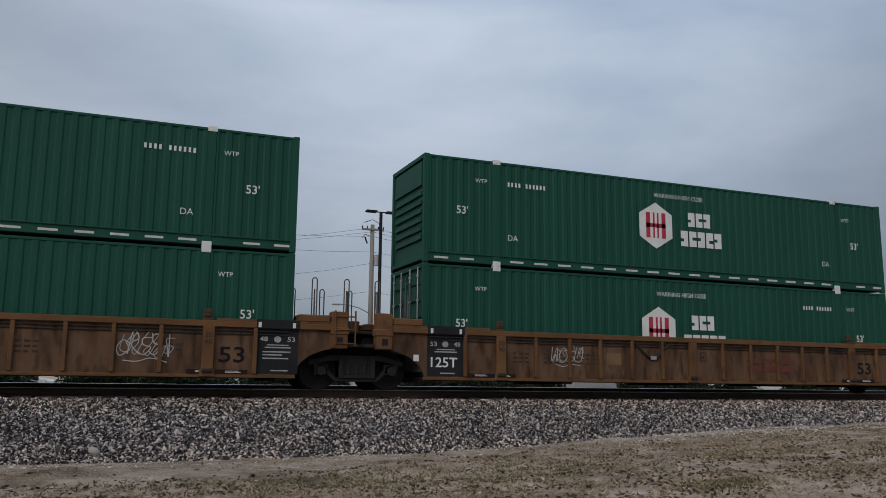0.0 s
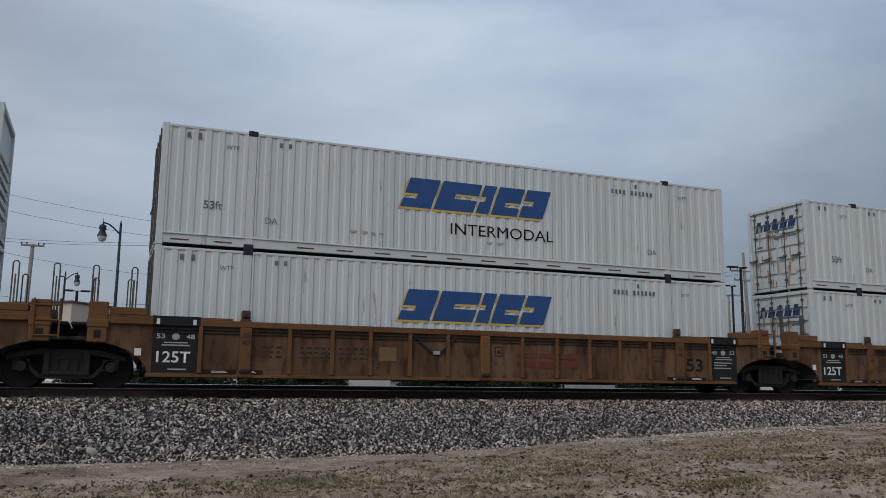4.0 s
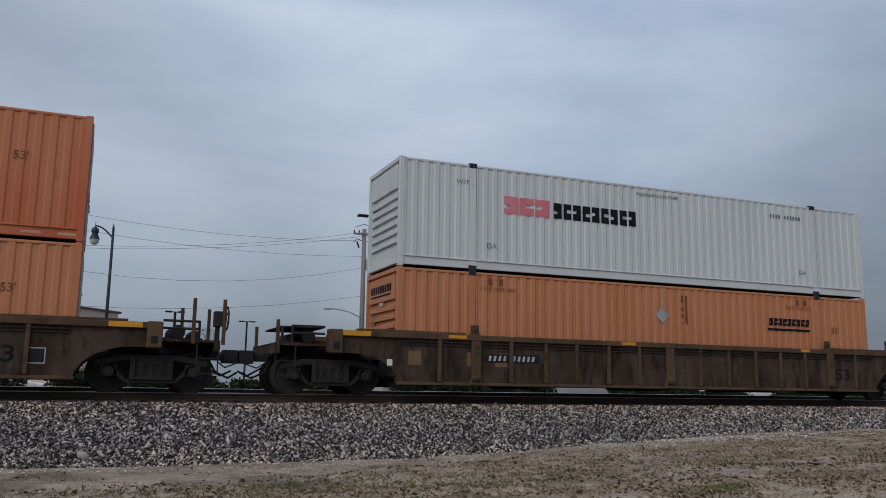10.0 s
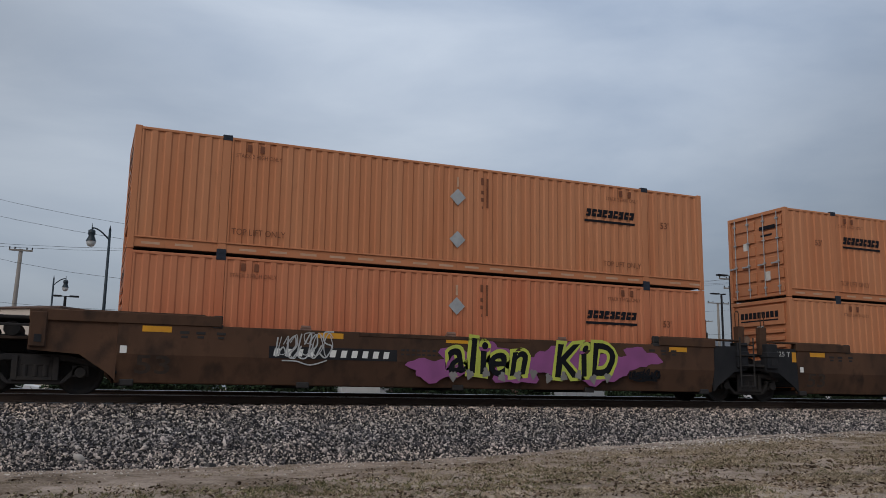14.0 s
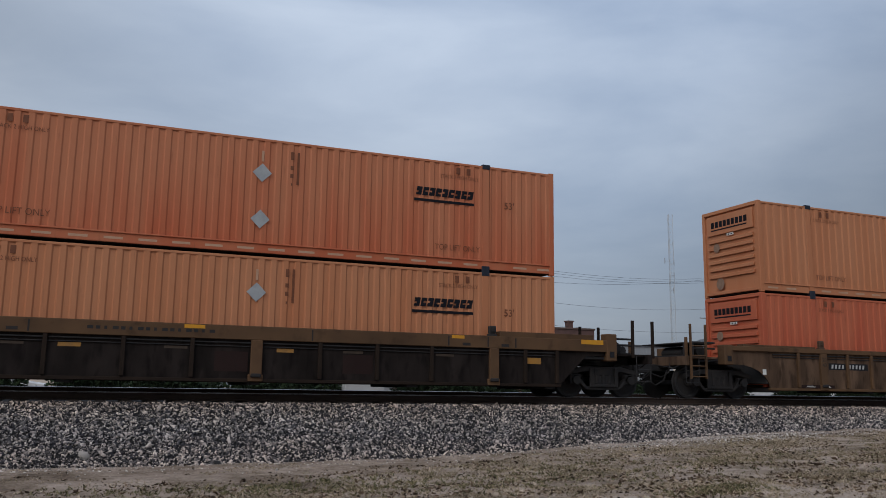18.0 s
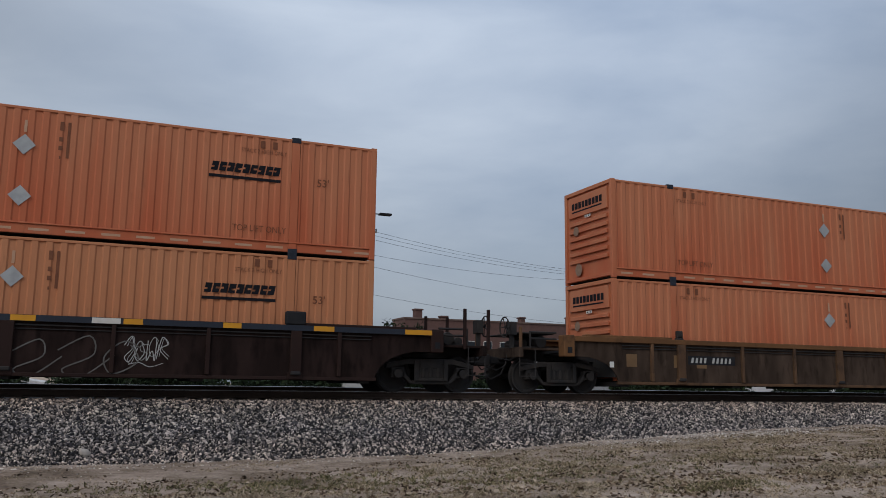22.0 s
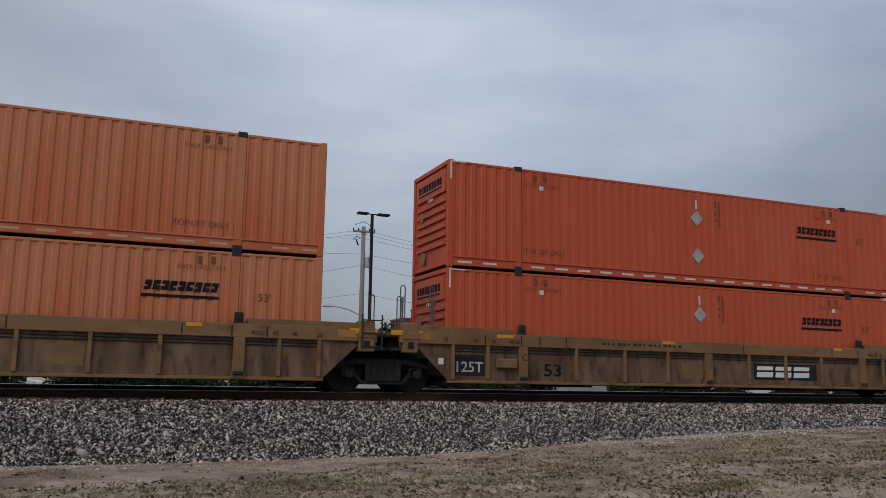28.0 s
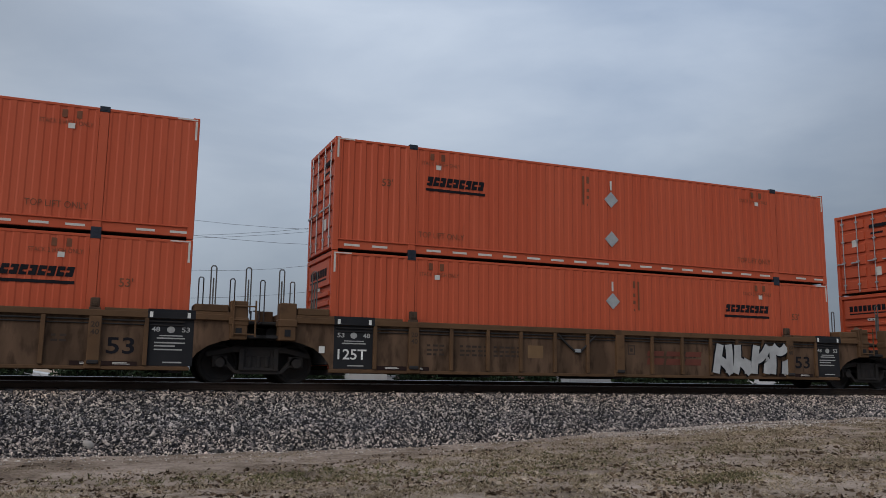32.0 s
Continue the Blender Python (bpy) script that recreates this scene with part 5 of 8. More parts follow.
def dress_end(root, P, livery, doors):
    """Logos, code bars, plates and stains on the end that shows."""
    def piece(name, key, build, mat, label=""):
        tagged(part(name, kept((key, mat), lambda: build().mesh(name, M[mat])), root, label), kind="stuff")

    def stains(seed, n, top, x):
        rng = random.Random(seed)
        s = Shape()
        for i in range(n):
            y, z = rng.uniform(-1.05, 1.0), rng.uniform(0.35, top)
            w, h = rng.uniform(0.03, 0.10), rng.uniform(0.15, 0.7)
            s.add([(x - 0.0004 * i, y, z), (x - 0.0004 * i, y + w, z + 0.05), (x - 0.0004 * i, y + w * 0.6, z - h), (x - 0.0004 * i, y + w * 0.1, z - h * 0.8)], [(0, 1, 2, 3)])
        return s
    x = -0.0 if not doors else 0.02
    if P[:5] == "white" and doors:
        def logo():
            s = Shape()
            for i in range(5):
                across(s, 0.95 - i * 0.36, 0.65 - i * 0.36, 2.10, 2.30, x, 0.3)
                across(s, 0.88 - i * 0.36, 0.70 - i * 0.36, 2.34, 2.46, x, 0.3)
            return s
        piece("end_logo", ("dlogo", x), logo, "navy_mark" if livery in ("blue", "bleached") else "ghost_edge", "row of slanted dark blue blocks on the doors")
        s0 = lambda: across(across(across(across(Shape(), 0.35, -0.75, 2.02, 2.09, x), 0.15, -0.35, 1.78, 1.87, x), -0.42, -0.85, 1.78, 1.87, x), 0.9, 0.66, 1.55, 1.62, x)
        piece("code_bar", ("dcode", x), s0, "grey_mark")
        piece("rust_stain", ("drust", x), lambda: stains(3, 34, 2.3, x + 0.004), "rust_run", "brown rust runs down the doors")
        piece("label_sheet", ("dsheet", x), lambda: across(across(across(Shape(), -0.1, -0.34, 0.62, 0.92, x), -0.55, -0.78, 0.55, 0.85, x), 0.75, 0.5, 0.6, 0.86, x), "tape", "small white data sheets")
    elif livery in ("bleached", "ghost"):
        def column():
            s = Shape()
            for i in range(9):
                if i != 4:
                    across(s, -0.98, -1.08, 2.42 - i * 0.14, 2.52 - i * 0.14, 0.066)
            return across(across(s, 0.35, -0.2, 2.38, 2.5, 0.066), 0.3, -0.15, 2.28, 2.32, 0.066)
        piece("code_bar", "ecolumn", column, "grey_mark")
        piece("rust_stain", "erust", lambda: stains(8, 9, 2.2, 0.068), "rust_run", "brown rust runs down the end wall")
    elif P in ("tan", "orange", "rust", "red"):
        if not doors:
            piece("end_plate", "eplate_white", lambda: across(Shape(), 0.12, -0.2, 1.96, 2.04, -0.002), "tape", "small white riveted plate")
            piece("rivet", "eplate_dots", lambda: across(across(Shape(), 0.06, 0.01, 1.98, 2.02, -0.004), -0.08, -0.13, 1.98, 2.02, -0.004), "black_mark")

            def disc():
                s = Shape()
                for y, z, r in ((0.62, 1.62, 0.15), (0.5, 0.42, 0.19)):
                    s.add([(-0.0005, y + r * math.cos(a), z + r * math.sin(a)) for a in np.linspace(0, 2 * math.pi, 14, endpoint=False)], [tuple(range(13, -1, -1))])
                return s
            piece("glue_spot", "ediscs", disc, "glue_spot", "round grey spots of old glue")
        else:
            piece("code_bar", "odcode", lambda: across(across(Shape(), -0.15, -0.85, 2.28, 2.4, 0.02), -0.2, -0.7, 2.05, 2.12, 0.02), "black_mark")
            piece("label_sheet", "odsheet", lambda: across(across(Shape(), 0.6, 0.35, 1.7, 1.95, 0.02), -0.3, -0.55, 0.6, 0.9, 0.02), "tape", "small white data sheets")


def mark(root, P, livery, turned, lower, placards):
    """Writing, logos, tape and placards on the side that faces the camera."""
    y = FLUSH
    tones = ("tan", "orange", "rust", "red")

    def flip(a, b):
        return (LONG - b, LONG - a) if turned else (a, b)

    def words(text, h, x, z, mat, width=None, label=""):
        me = lettering(text, h, mat, width)
        wide = max(v.co.x for v in me.vertices)
        if turned and x is not None:
            x = LONG - x - wide
        part("lettering", me, root, label, (x, y, z))

    def bars(name, key, build, mat, label=""):
        ob = part(name, kept((key, mat, turned), lambda: build().mesh(name, M[mat])), root, label)
        tagged(ob, kind="stuff" if name in ("code_bar", "stencil_bar", "reflective_tape", "label_sheet", "logo", "logo_edge", "logo_bar", "logo_ring") else "")

    # reflective tape along the bottom rail
    def tape(spaced, w, h, z, k0=0.3):
        s = Shape()
        x = k0
        while x < LONG - 0.5:
            if not (1.7 < x < 2.3 or LONG - 2.6 < x < LONG - 1.9):
                s.rect(x, x + w, z, z + h, -HALF + 0.018)
            x += spaced
        return s
    if not lower and livery != "ring" and livery != "pink" and livery != "slate":
        key = {"red": "tape", "green": "tape", "orange": "tape_old", "tan": "tape_old", "rust": "tape_old"}.get(P, "tape_red")
        if key == "tape_red":
            bars("reflective_tape", "tapes", lambda: tape(0.98, 0.42, 0.034, 0.12), key, "dark red and white tape dashes")
        else:
            bars("reflective_tape", "tapew", lambda: tape(0.73, 0.40, 0.055, 0.12), key, "dashes of white reflective tape")
    if livery == "logo":
        bars("logo", "boxlogo", lambda: blocks(Shape(), 9, *flip(12.06, 13.70), 1.86 if not lower else 1.88, 2.10, y, slant=0.2).rect(
            *flip(12.02, 13.72), 1.72, 1.79, y), "black_mark", "row of black logo blocks over a bar")
        if not lower:
            words("TOP LIFT ONLY", 0.15, 2.28, 0.50, "faint_mark", 1.28)
            words("TOP LIFT ONLY", 0.15, 12.62, 0.48, "faint_mark", 1.28)
        words("STACK 2 HIGH ONLY", 0.10, 2.30, 2.38, "faint_mark", 1.1)
        words("STACK 2 HIGH ONLY", 0.10, 12.75, 2.40, "faint_mark", 1.1)
        words("53'", 0.20, 14.62, 1.72, "faint_mark")
        bars("stencil_bar", "ucol", lambda: Shape().rect(2.55, 2.66, 2.54, 2.72, y).rect(2.86, 2.97, 2.54, 2.72, y).rect(13.2, 13.31, 2.54, 2.72, y).rect(
            13.5, 13.61, 2.54, 2.72, y), "faint_mark")
        bars("stencil_bar", "vcol", lambda: code_bar(Shape(), *flip(8.80, 8.86), 1.75, 0.08, y, n=1).rect(*flip(8.94, 9.0), 1.78, 2.6, y).rect(
            *flip(8.78, 8.86), 1.95, 2.05, y).rect(*flip(8.78, 8.86), 2.15, 2.25, y).rect(*flip(8.78, 8.86), 2.4, 2.6, y), "faint_mark")
        spots = placards if placards is not None else ((8.1, 2.0),) if lower else ((8.1, 2.0), (8.1, 0.86))
        for px, z in spots:
            part("placard", kept(("placard", px, z), lambda: Shape().prism([(px, z - 0.23), (px + 0.23, z), (px, z + 0.23), (px - 0.23, z)], y - 0.012, y).mesh("placard", M["placard"])), root,
                 "diamond shaped silver placard holder")
        for px, z in [(8.1, 2.0)] * (not lower) + [(8.1, 0.86 if not lower else 2.0)]:
            if (px, z) not in spots:
                part("bare_patch", kept(("bare", px, z), lambda: Shape().sheet([(px, z - 0.22), (px + 0.22, z), (px, z + 0.22), (px - 0.22, z)], y).mesh("bare_patch", M["bare_patch"])), root, "darker diamond where a placard was")
        bars("stencil_bar", "strip", lambda: Shape().rect(8.07, 8.13, 2.28, 2.55, y), "tape" if P == "red" else "tape_old")
        if P == "red":
            bars("label_sheet", "whitesq", lambda: Shape().rect(2.72, 2.86, 2.30, 2.42, y - 0.003).rect(13.34, 13.48, 2.30, 2.42, y - 0.003), "tape", "small square white label")
            bars("reflective_tape", "vert", lambda: Shape().rect(0.05, 0.10, 2.35, 2.80, -HALF - 0.003).rect(LONG - 0.1, LONG - 0.05, 2.35, 2.80, -HALF - 0.003).rect(
                0.05, 0.5, 2.815, 2.845, -HALF - 0.003).rect(LONG - 0.5, LONG - 0.05, 2.815, 2.845, -HALF - 0.003), "tape", "white tape at the upper corners")
    if livery == "green":
        k = 0.0 if not lower else 0.15
        bars("logo", ("hex", lower), lambda: Shape().sheet([(7.2 + 0.66 * math.sin(a * math.pi / 3), 1.52 - k + 0.68 * math.cos(a * math.pi / 3)) for a in range(0, -6, -1)], y), "white_mark", "white hexagon")
        s0 = lambda: Shape().rect(6.86, 7.0, 1.15 - k, 1.9 - k, y - 0.002).rect(7.4, 7.54, 1.15 - k, 1.9 - k, y - 0.002).rect(6.86, 7.54, 1.46 - k, 1.58 - k, y - 0.002).rect(
            7.1, 7.16, 1.15 - k, 1.9 - k, y - 0.002).rect(7.24, 7.3, 1.15 - k, 1.9 - k, y - 0.002)
        bars("logo_bar", ("hexbar", lower), s0, "red_mark", "crimson bars on the hexagon")
        bars("logo", ("rows", lower), lambda: blocks(blocks(Shape(), 3, 8.35, 9.2, 1.58 - k, 2.0 - k, y, 0.0), 5, 8.07, 9.6, 0.98 - k, 1.44 - k, y, 0.0), "white_mark", "two rows of white logo blocks")
        words("WARNING HIGH CUBE", 0.13, 7.15, 2.36, "white_mark", 1.75)
        words("53'", 0.22, 0.92, 1.34 if not lower else 1.26, "white_mark")
        words("53'", 0.22, 14.75, 1.34 if not lower else 1.26, "white_mark")
        words("WTP", 0.11, 1.45, 2.22, "white_mark")
        words("WTP", 0.11, 14.4, 2.22, "white_mark")
        if not lower:
            words("DA", 0.15, 2.42, 0.72, "white_mark")
            words("DA", 0.15, 13.5, 0.72, "white_mark")
        bars("code_bar", ("hcode", lower), lambda: code_bar(Shape(), *flip(2.4, 3.6), 2.2, 0.14, y) if not lower else code_bar(Shape(), *flip(12.6, 13.8), 2.2, 0.14, y), "white_mark")
    if livery in ("blue", "bleached", "ghost"):
        face, edge = {"blue": ("blue_mark", "yellow_edge"), "bleached": ("pale_blue_mark", "ghost_edge"), "ghost": ("ghost_mark", "ghost_edge")}[livery]
        if livery == "bleached" and lower:
            face = "ghost_mark"
        bars("logo_edge", "bluelogo_e", lambda: blocks(Shape(), 5, 5.78, 9.98, 1.34, 2.12, y, 0.36, 0.10, 0.17, widths=(1.15, 1.5, 0.55, 1.05, 1.0)), edge, "thin yellow shadow of the logo")
        bars("logo", "bluelogo_f", lambda: blocks(Shape(), 5, 5.84, 10.04, 1.40, 2.18, y - 0.003, 0.36, 0.10, 0.17, widths=(1.15, 1.5, 0.55, 1.05, 1.0)), face, "row of large slanted blue blocks")
        if not lower or livery == "slate":
            words("INTERMODAL", 0.30, 7.25, 0.78, "black_mark", 3.05)
            words("53ft", 0.20, 14.9 if turned else 1.0, 0.90, "ghost_edge" if livery == "ghost" else "grey_mark")
            words("DA", 0.15, 2.45, 0.66, "grey_mark")
            words("DA", 0.15, 13.4, 0.66, "grey_mark")
        words("WTP", 0.10, 1.45, 2.38, "grey_mark")
        words("WTP", 0.10, 14.5, 2.38, "grey_mark")
        bars("stencil_bar", "swvent", lambda: Shape().rect(0.55, 0.63, 2.56, 2.70, y).rect(0.80, 0.88, 2.56, 2.70, y).rect(2.72, 2.80, 2.56, 2.68, y).rect(2.94, 3.02, 2.56, 2.68, y).rect(13.0, 13.08, 2.56, 2.68, y), "grey_mark")
        if not lower:
            bars("stencil_bar", "swscuff", lambda: Shape().rect(4.55, 4.72, 0.62, 0.68, y).rect(4.85, 5.0, 0.62, 0.68, y).rect(5.1, 5.2, 0.6, 0.66, y).rect(5.3, 5.42, 0.6, 0.66, y).rect(8.3, 8.45, 0.6, 0.66, y).rect(8.6, 8.8, 0.6, 0.66, y), "scuff")
        bars("code_bar", "bluecode", lambda: code_bar(Shape(), 12.2, 13.65, 2.36, 0.15, y), "grey_mark")
    if livery == "slate":
        bars("logo", "slatelogo", lambda: blocks(Shape(), 4, 10.66, 12.05, 1.72, 2.06, y, 0.0), "white_mark", "white logo blocks")
        bars("logo", "facets", lambda: Shape().sheet([(12.56, 1.52), (12.76, 1.75), (12.56, 1.83)], y).sheet([(12.8, 1.8), (13.0, 1.92), (12.8, 2.12)], y).sheet(
            [(12.12, 1.92), (12.36, 1.72), (12.4, 2.0)], y).sheet([(12.34, 2.1), (12.56, 2.02), (12.6, 2.3)], y), "white_mark", "four white diamond facets")
        words("TOP LIFT ONLY", 0.17, 2.30, 0.42, "white_mark", 1.15)
        words("TOP LIFT ONLY", 0.17, 12.65, 0.42, "white_mark", 1.15)
        words("WTP", 0.14, 1.5, 2.36, "white_mark")
        words("WTP", 0.14, 14.5, 2.36, "white_mark")
        bars("code_bar", "ucode", lambda: code_bar(Shape(), 12.3, 13.5, 2.34, 0.14, y), "white_mark")
    if livery == "ring":
        def ring():
            s = Shape()
            pts = [(3.75 + 0.72 * math.cos(a), 1.92 + 0.68 * math.sin(a)) for a in np.linspace(1.45, 4.9, 40)]
            s.ribbon(pts, 0.075, y - 0.002)
            for a in np.linspace(-1.2, 1.25, 9):
                c, d = 3.75 + 0.72 * math.cos(a), 1.92 + 0.68 * math.sin(a)
                s.rect(c - 0.03, c + 0.03, d - 0.03, d + 0.03, y - 0.002)
            return s
        bars("logo_ring", "ring", ring, "red_mark", "open red ring of line and dots")
        bars("logo", "ringlogo", lambda: blocks(blocks(Shape(), 3, 3.28, 4.72, 1.72, 2.16, y - 0.002, 0, 0.14, 0.2), 9, 4.75, 7.0, 1.70, 2.04, y - 0.002, 0, 0.2, 0.22), "navy_mark", "dark blue logo blocks")
        words("WARNING HIGH CUBE", 0.10, 7.55, 2.50, "grey_mark", 1.5)
        words("WTP", 0.14, 1.5, 2.30, "grey_mark")
        words("WTP", 0.14, 14.5, 2.30, "grey_mark")
        if not lower:
            words("DA", 0.15, 2.45, 0.66, "grey_mark")
            words("DA", 0.15, 13.4, 0.66, "grey_mark")
        bars("code_bar", "ringcode", lambda: code_bar(Shape(), 12.56, 13.72, 2.3, 0.16, y), "grey_mark")
    if livery == "pink":
        bars("logo", "pinklogo", lambda: blocks(Shape(), 3, 3.0, 4.46, 1.62, 2.1, y, 0.0, 0.1), "pink_mark", "faded pink red logo blocks")
        bars("logo", "pinklogo_b", lambda: blocks(Shape(), 9, 4.55, 7.33, 1.62, 2.06, y, 0.0, 0.2), "black_mark", "black logo blocks")
        words("WARNING HIGH CUBE", 0.10, 7.3, 2.56, "grey_mark", 1.5)
        words("WTP", 0.12, 1.6, 2.30, "grey_mark")
        words("DA", 0.15, 2.5, 0.62, "grey_mark")
        words("DA", 0.15, 13.4, 0.62, "grey_mark")
        bars("code_bar", "pinkcode", lambda: code_bar(Shape(), 12.3, 13.6, 2.36, 0.14, y), "grey_mark")


# ---- well cars ----
def wheel_truck(parent, x, short=False):
    """Two wheelsets in a three-piece cast frame, centred at x."""
    def frame_mesh():
        s = Shape()
        for side in (-1, 1):
            y0, y1 = sorted((side * 0.98, side * 1.14))
            s.prism([(-1.2, 0.58), (-0.62, 0.70), (0.62, 0.70), (1.2, 0.58), (1.2, 0.70), (0.6, 0.84), (-0.6, 0.84), (-1.2, 0.70)], y0, y1)
            s.prism([(-0.5, 0.20), (0.5, 0.20), (0.5, 0.30), (-0.5, 0.30)], y0, y1)
            for d in (-1, 1):
                o = [(d * 0.44, 0.20), (d * 0.56, 0.22), (d * 0.98, 0.60), (d * 0.82, 0.62)]
                s.prism(o if d > 0 else o[::-1], y0, y1)
                s.box(*sorted((d * 0.72, d * 1.06)), y0, y1, 0.36, 0.62)
            a, b = sorted((side * 1.14, side * 1.19))
            s.box(-0.46, -0.34, a, b, 0.28, 0.80)
            s.box(0.34, 0.46, a, b, 0.28, 0.80)
            s.box(-0.34, 0.34, a, b, 0.28, 0.36)
            s.box(-0.36, 0.36, *sorted((side * 1.0, side * 1.13)), 0.30, 0.72)
            for i in (-0.2, 0.0, 0.2):
                s.tube([(i, side * 1.10, 0.36), (i, side * 1.10, 0.62)], 0.07, 8)
            for w in (-0.89, 0.89):
                s.tube([(w, side * 1.0, 0.46), (w, side * 1.22, 0.46)], 0.12, 10)
        s.box(-0.28, 0.28, -1.15, 1.15, 0.60, 0.80)
        return s.mesh("truck_frame", M["truck_iron"], bevel=0.012)
    f = part("truck_frame", kept("truck", frame_mesh), parent, "black cast iron truck frame", (x, 0, 0))

    def wheelset():
        s = Shape()
        for side in (-1, 1):
            n = 28
            prof = ((0.0, 0.10), (0.10, 0.10), (0.13, 0.055), (0.36, 0.05), (0.40, 0.09), (0.457, 0.085), (0.457, -0.02), (0.49, -0.045), (0.46, -0.06), (0.38, -0.05), (0.0, -0.04))
            vs, fs = [], []
            for i in range(n):
                a = 2 * math.pi * i / n
                vs += [(r * math.cos(a), side * (0.73 + w), r * math.sin(a)) for r, w in prof]
            k = len(prof)
            for i in range(n):
                for j in range(k - 1):
                    fs.append((i * k + j, i * k + j + 1, (i + 1) % n * k + j + 1, (i + 1) % n * k + j))
            s.add(vs, fs)
        s.tube([(0, -0.9, 0), (0, 0.9, 0)], 0.08, 10)
        return s.mesh("wheelset", M["iron"])
    for w in (-0.89, 0.89):
        part("wheelset", kept("wheelset", wheelset), f, "steel wheel pair", (w, 0, 0.457))


def arch(x, out, reach):
    """The wheel opening at one end of a side plate, from the bottom sill up and outwards."""
    return [(x + out * a, b) for a, b in ((0.0, 0.30), (0.06, 0.48), (0.2, 0.66), (0.42, 0.82), (0.72, 0.93), (1.0, 0.99), (reach, 1.0))]


REACH = {("rib", "joint"): 1.22, ("rib", "coupler"): 1.66, ("wide", "joint"): 1.35, ("wide", "coupler"): 1.75}


def side_plate(style, side, colour, left, right):
    """The outline of one side, with its two wheel openings, 4 cm thick."""
    y0, y1 = sorted((side * 1.46, side * 1.50))
    p, q = REACH[style, left], REACH[style, right]
    s = Shape()
    if style == "rib":
        s.prism(arch(16.154, 1, q) + [(16.154 + q, 1.46), (-p, 1.46)] + arch(0.0, -1, p)[::-1], y0, y1)
    else:
        s.prism([(0.0, 0.30), (16.154, 0.30), (17.0, 1.1), (16.154 + q, 1.12), (16.154 + q, 1.46), (-p, 1.46), (-p, 1.12), (-0.85, 1.1)], y0, y1)
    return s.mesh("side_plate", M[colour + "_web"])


RIBS = {"rib": (3.1, 4.12, 5.07, 6.09, 7.1, 9.2, 10.23, 11.24, 12.2, 13.18), "wide": (3.7, 5.25, 6.7, 9.63, 11.05, 12.48), "four": (4.3, 6.3, 10.2, 12.2)}
TALL_ENDS = ((6, 0), (8, 0), (8, 1), (10, 1))
SINGLE = (6, 7, 8, 9, 10, 28)
AMBER = (6, 7, 8, 9, 10, 17, 18, 19, 25, 26, 27, 28)
YELLOW = {"rib": ((-1.6, -0.75), (1.3, 1.8), (6.5, 6.95), (13.0, 13.35), (16.8, 17.5)), "wide": ((3.3, 3.7), (9.6, 9.9))}


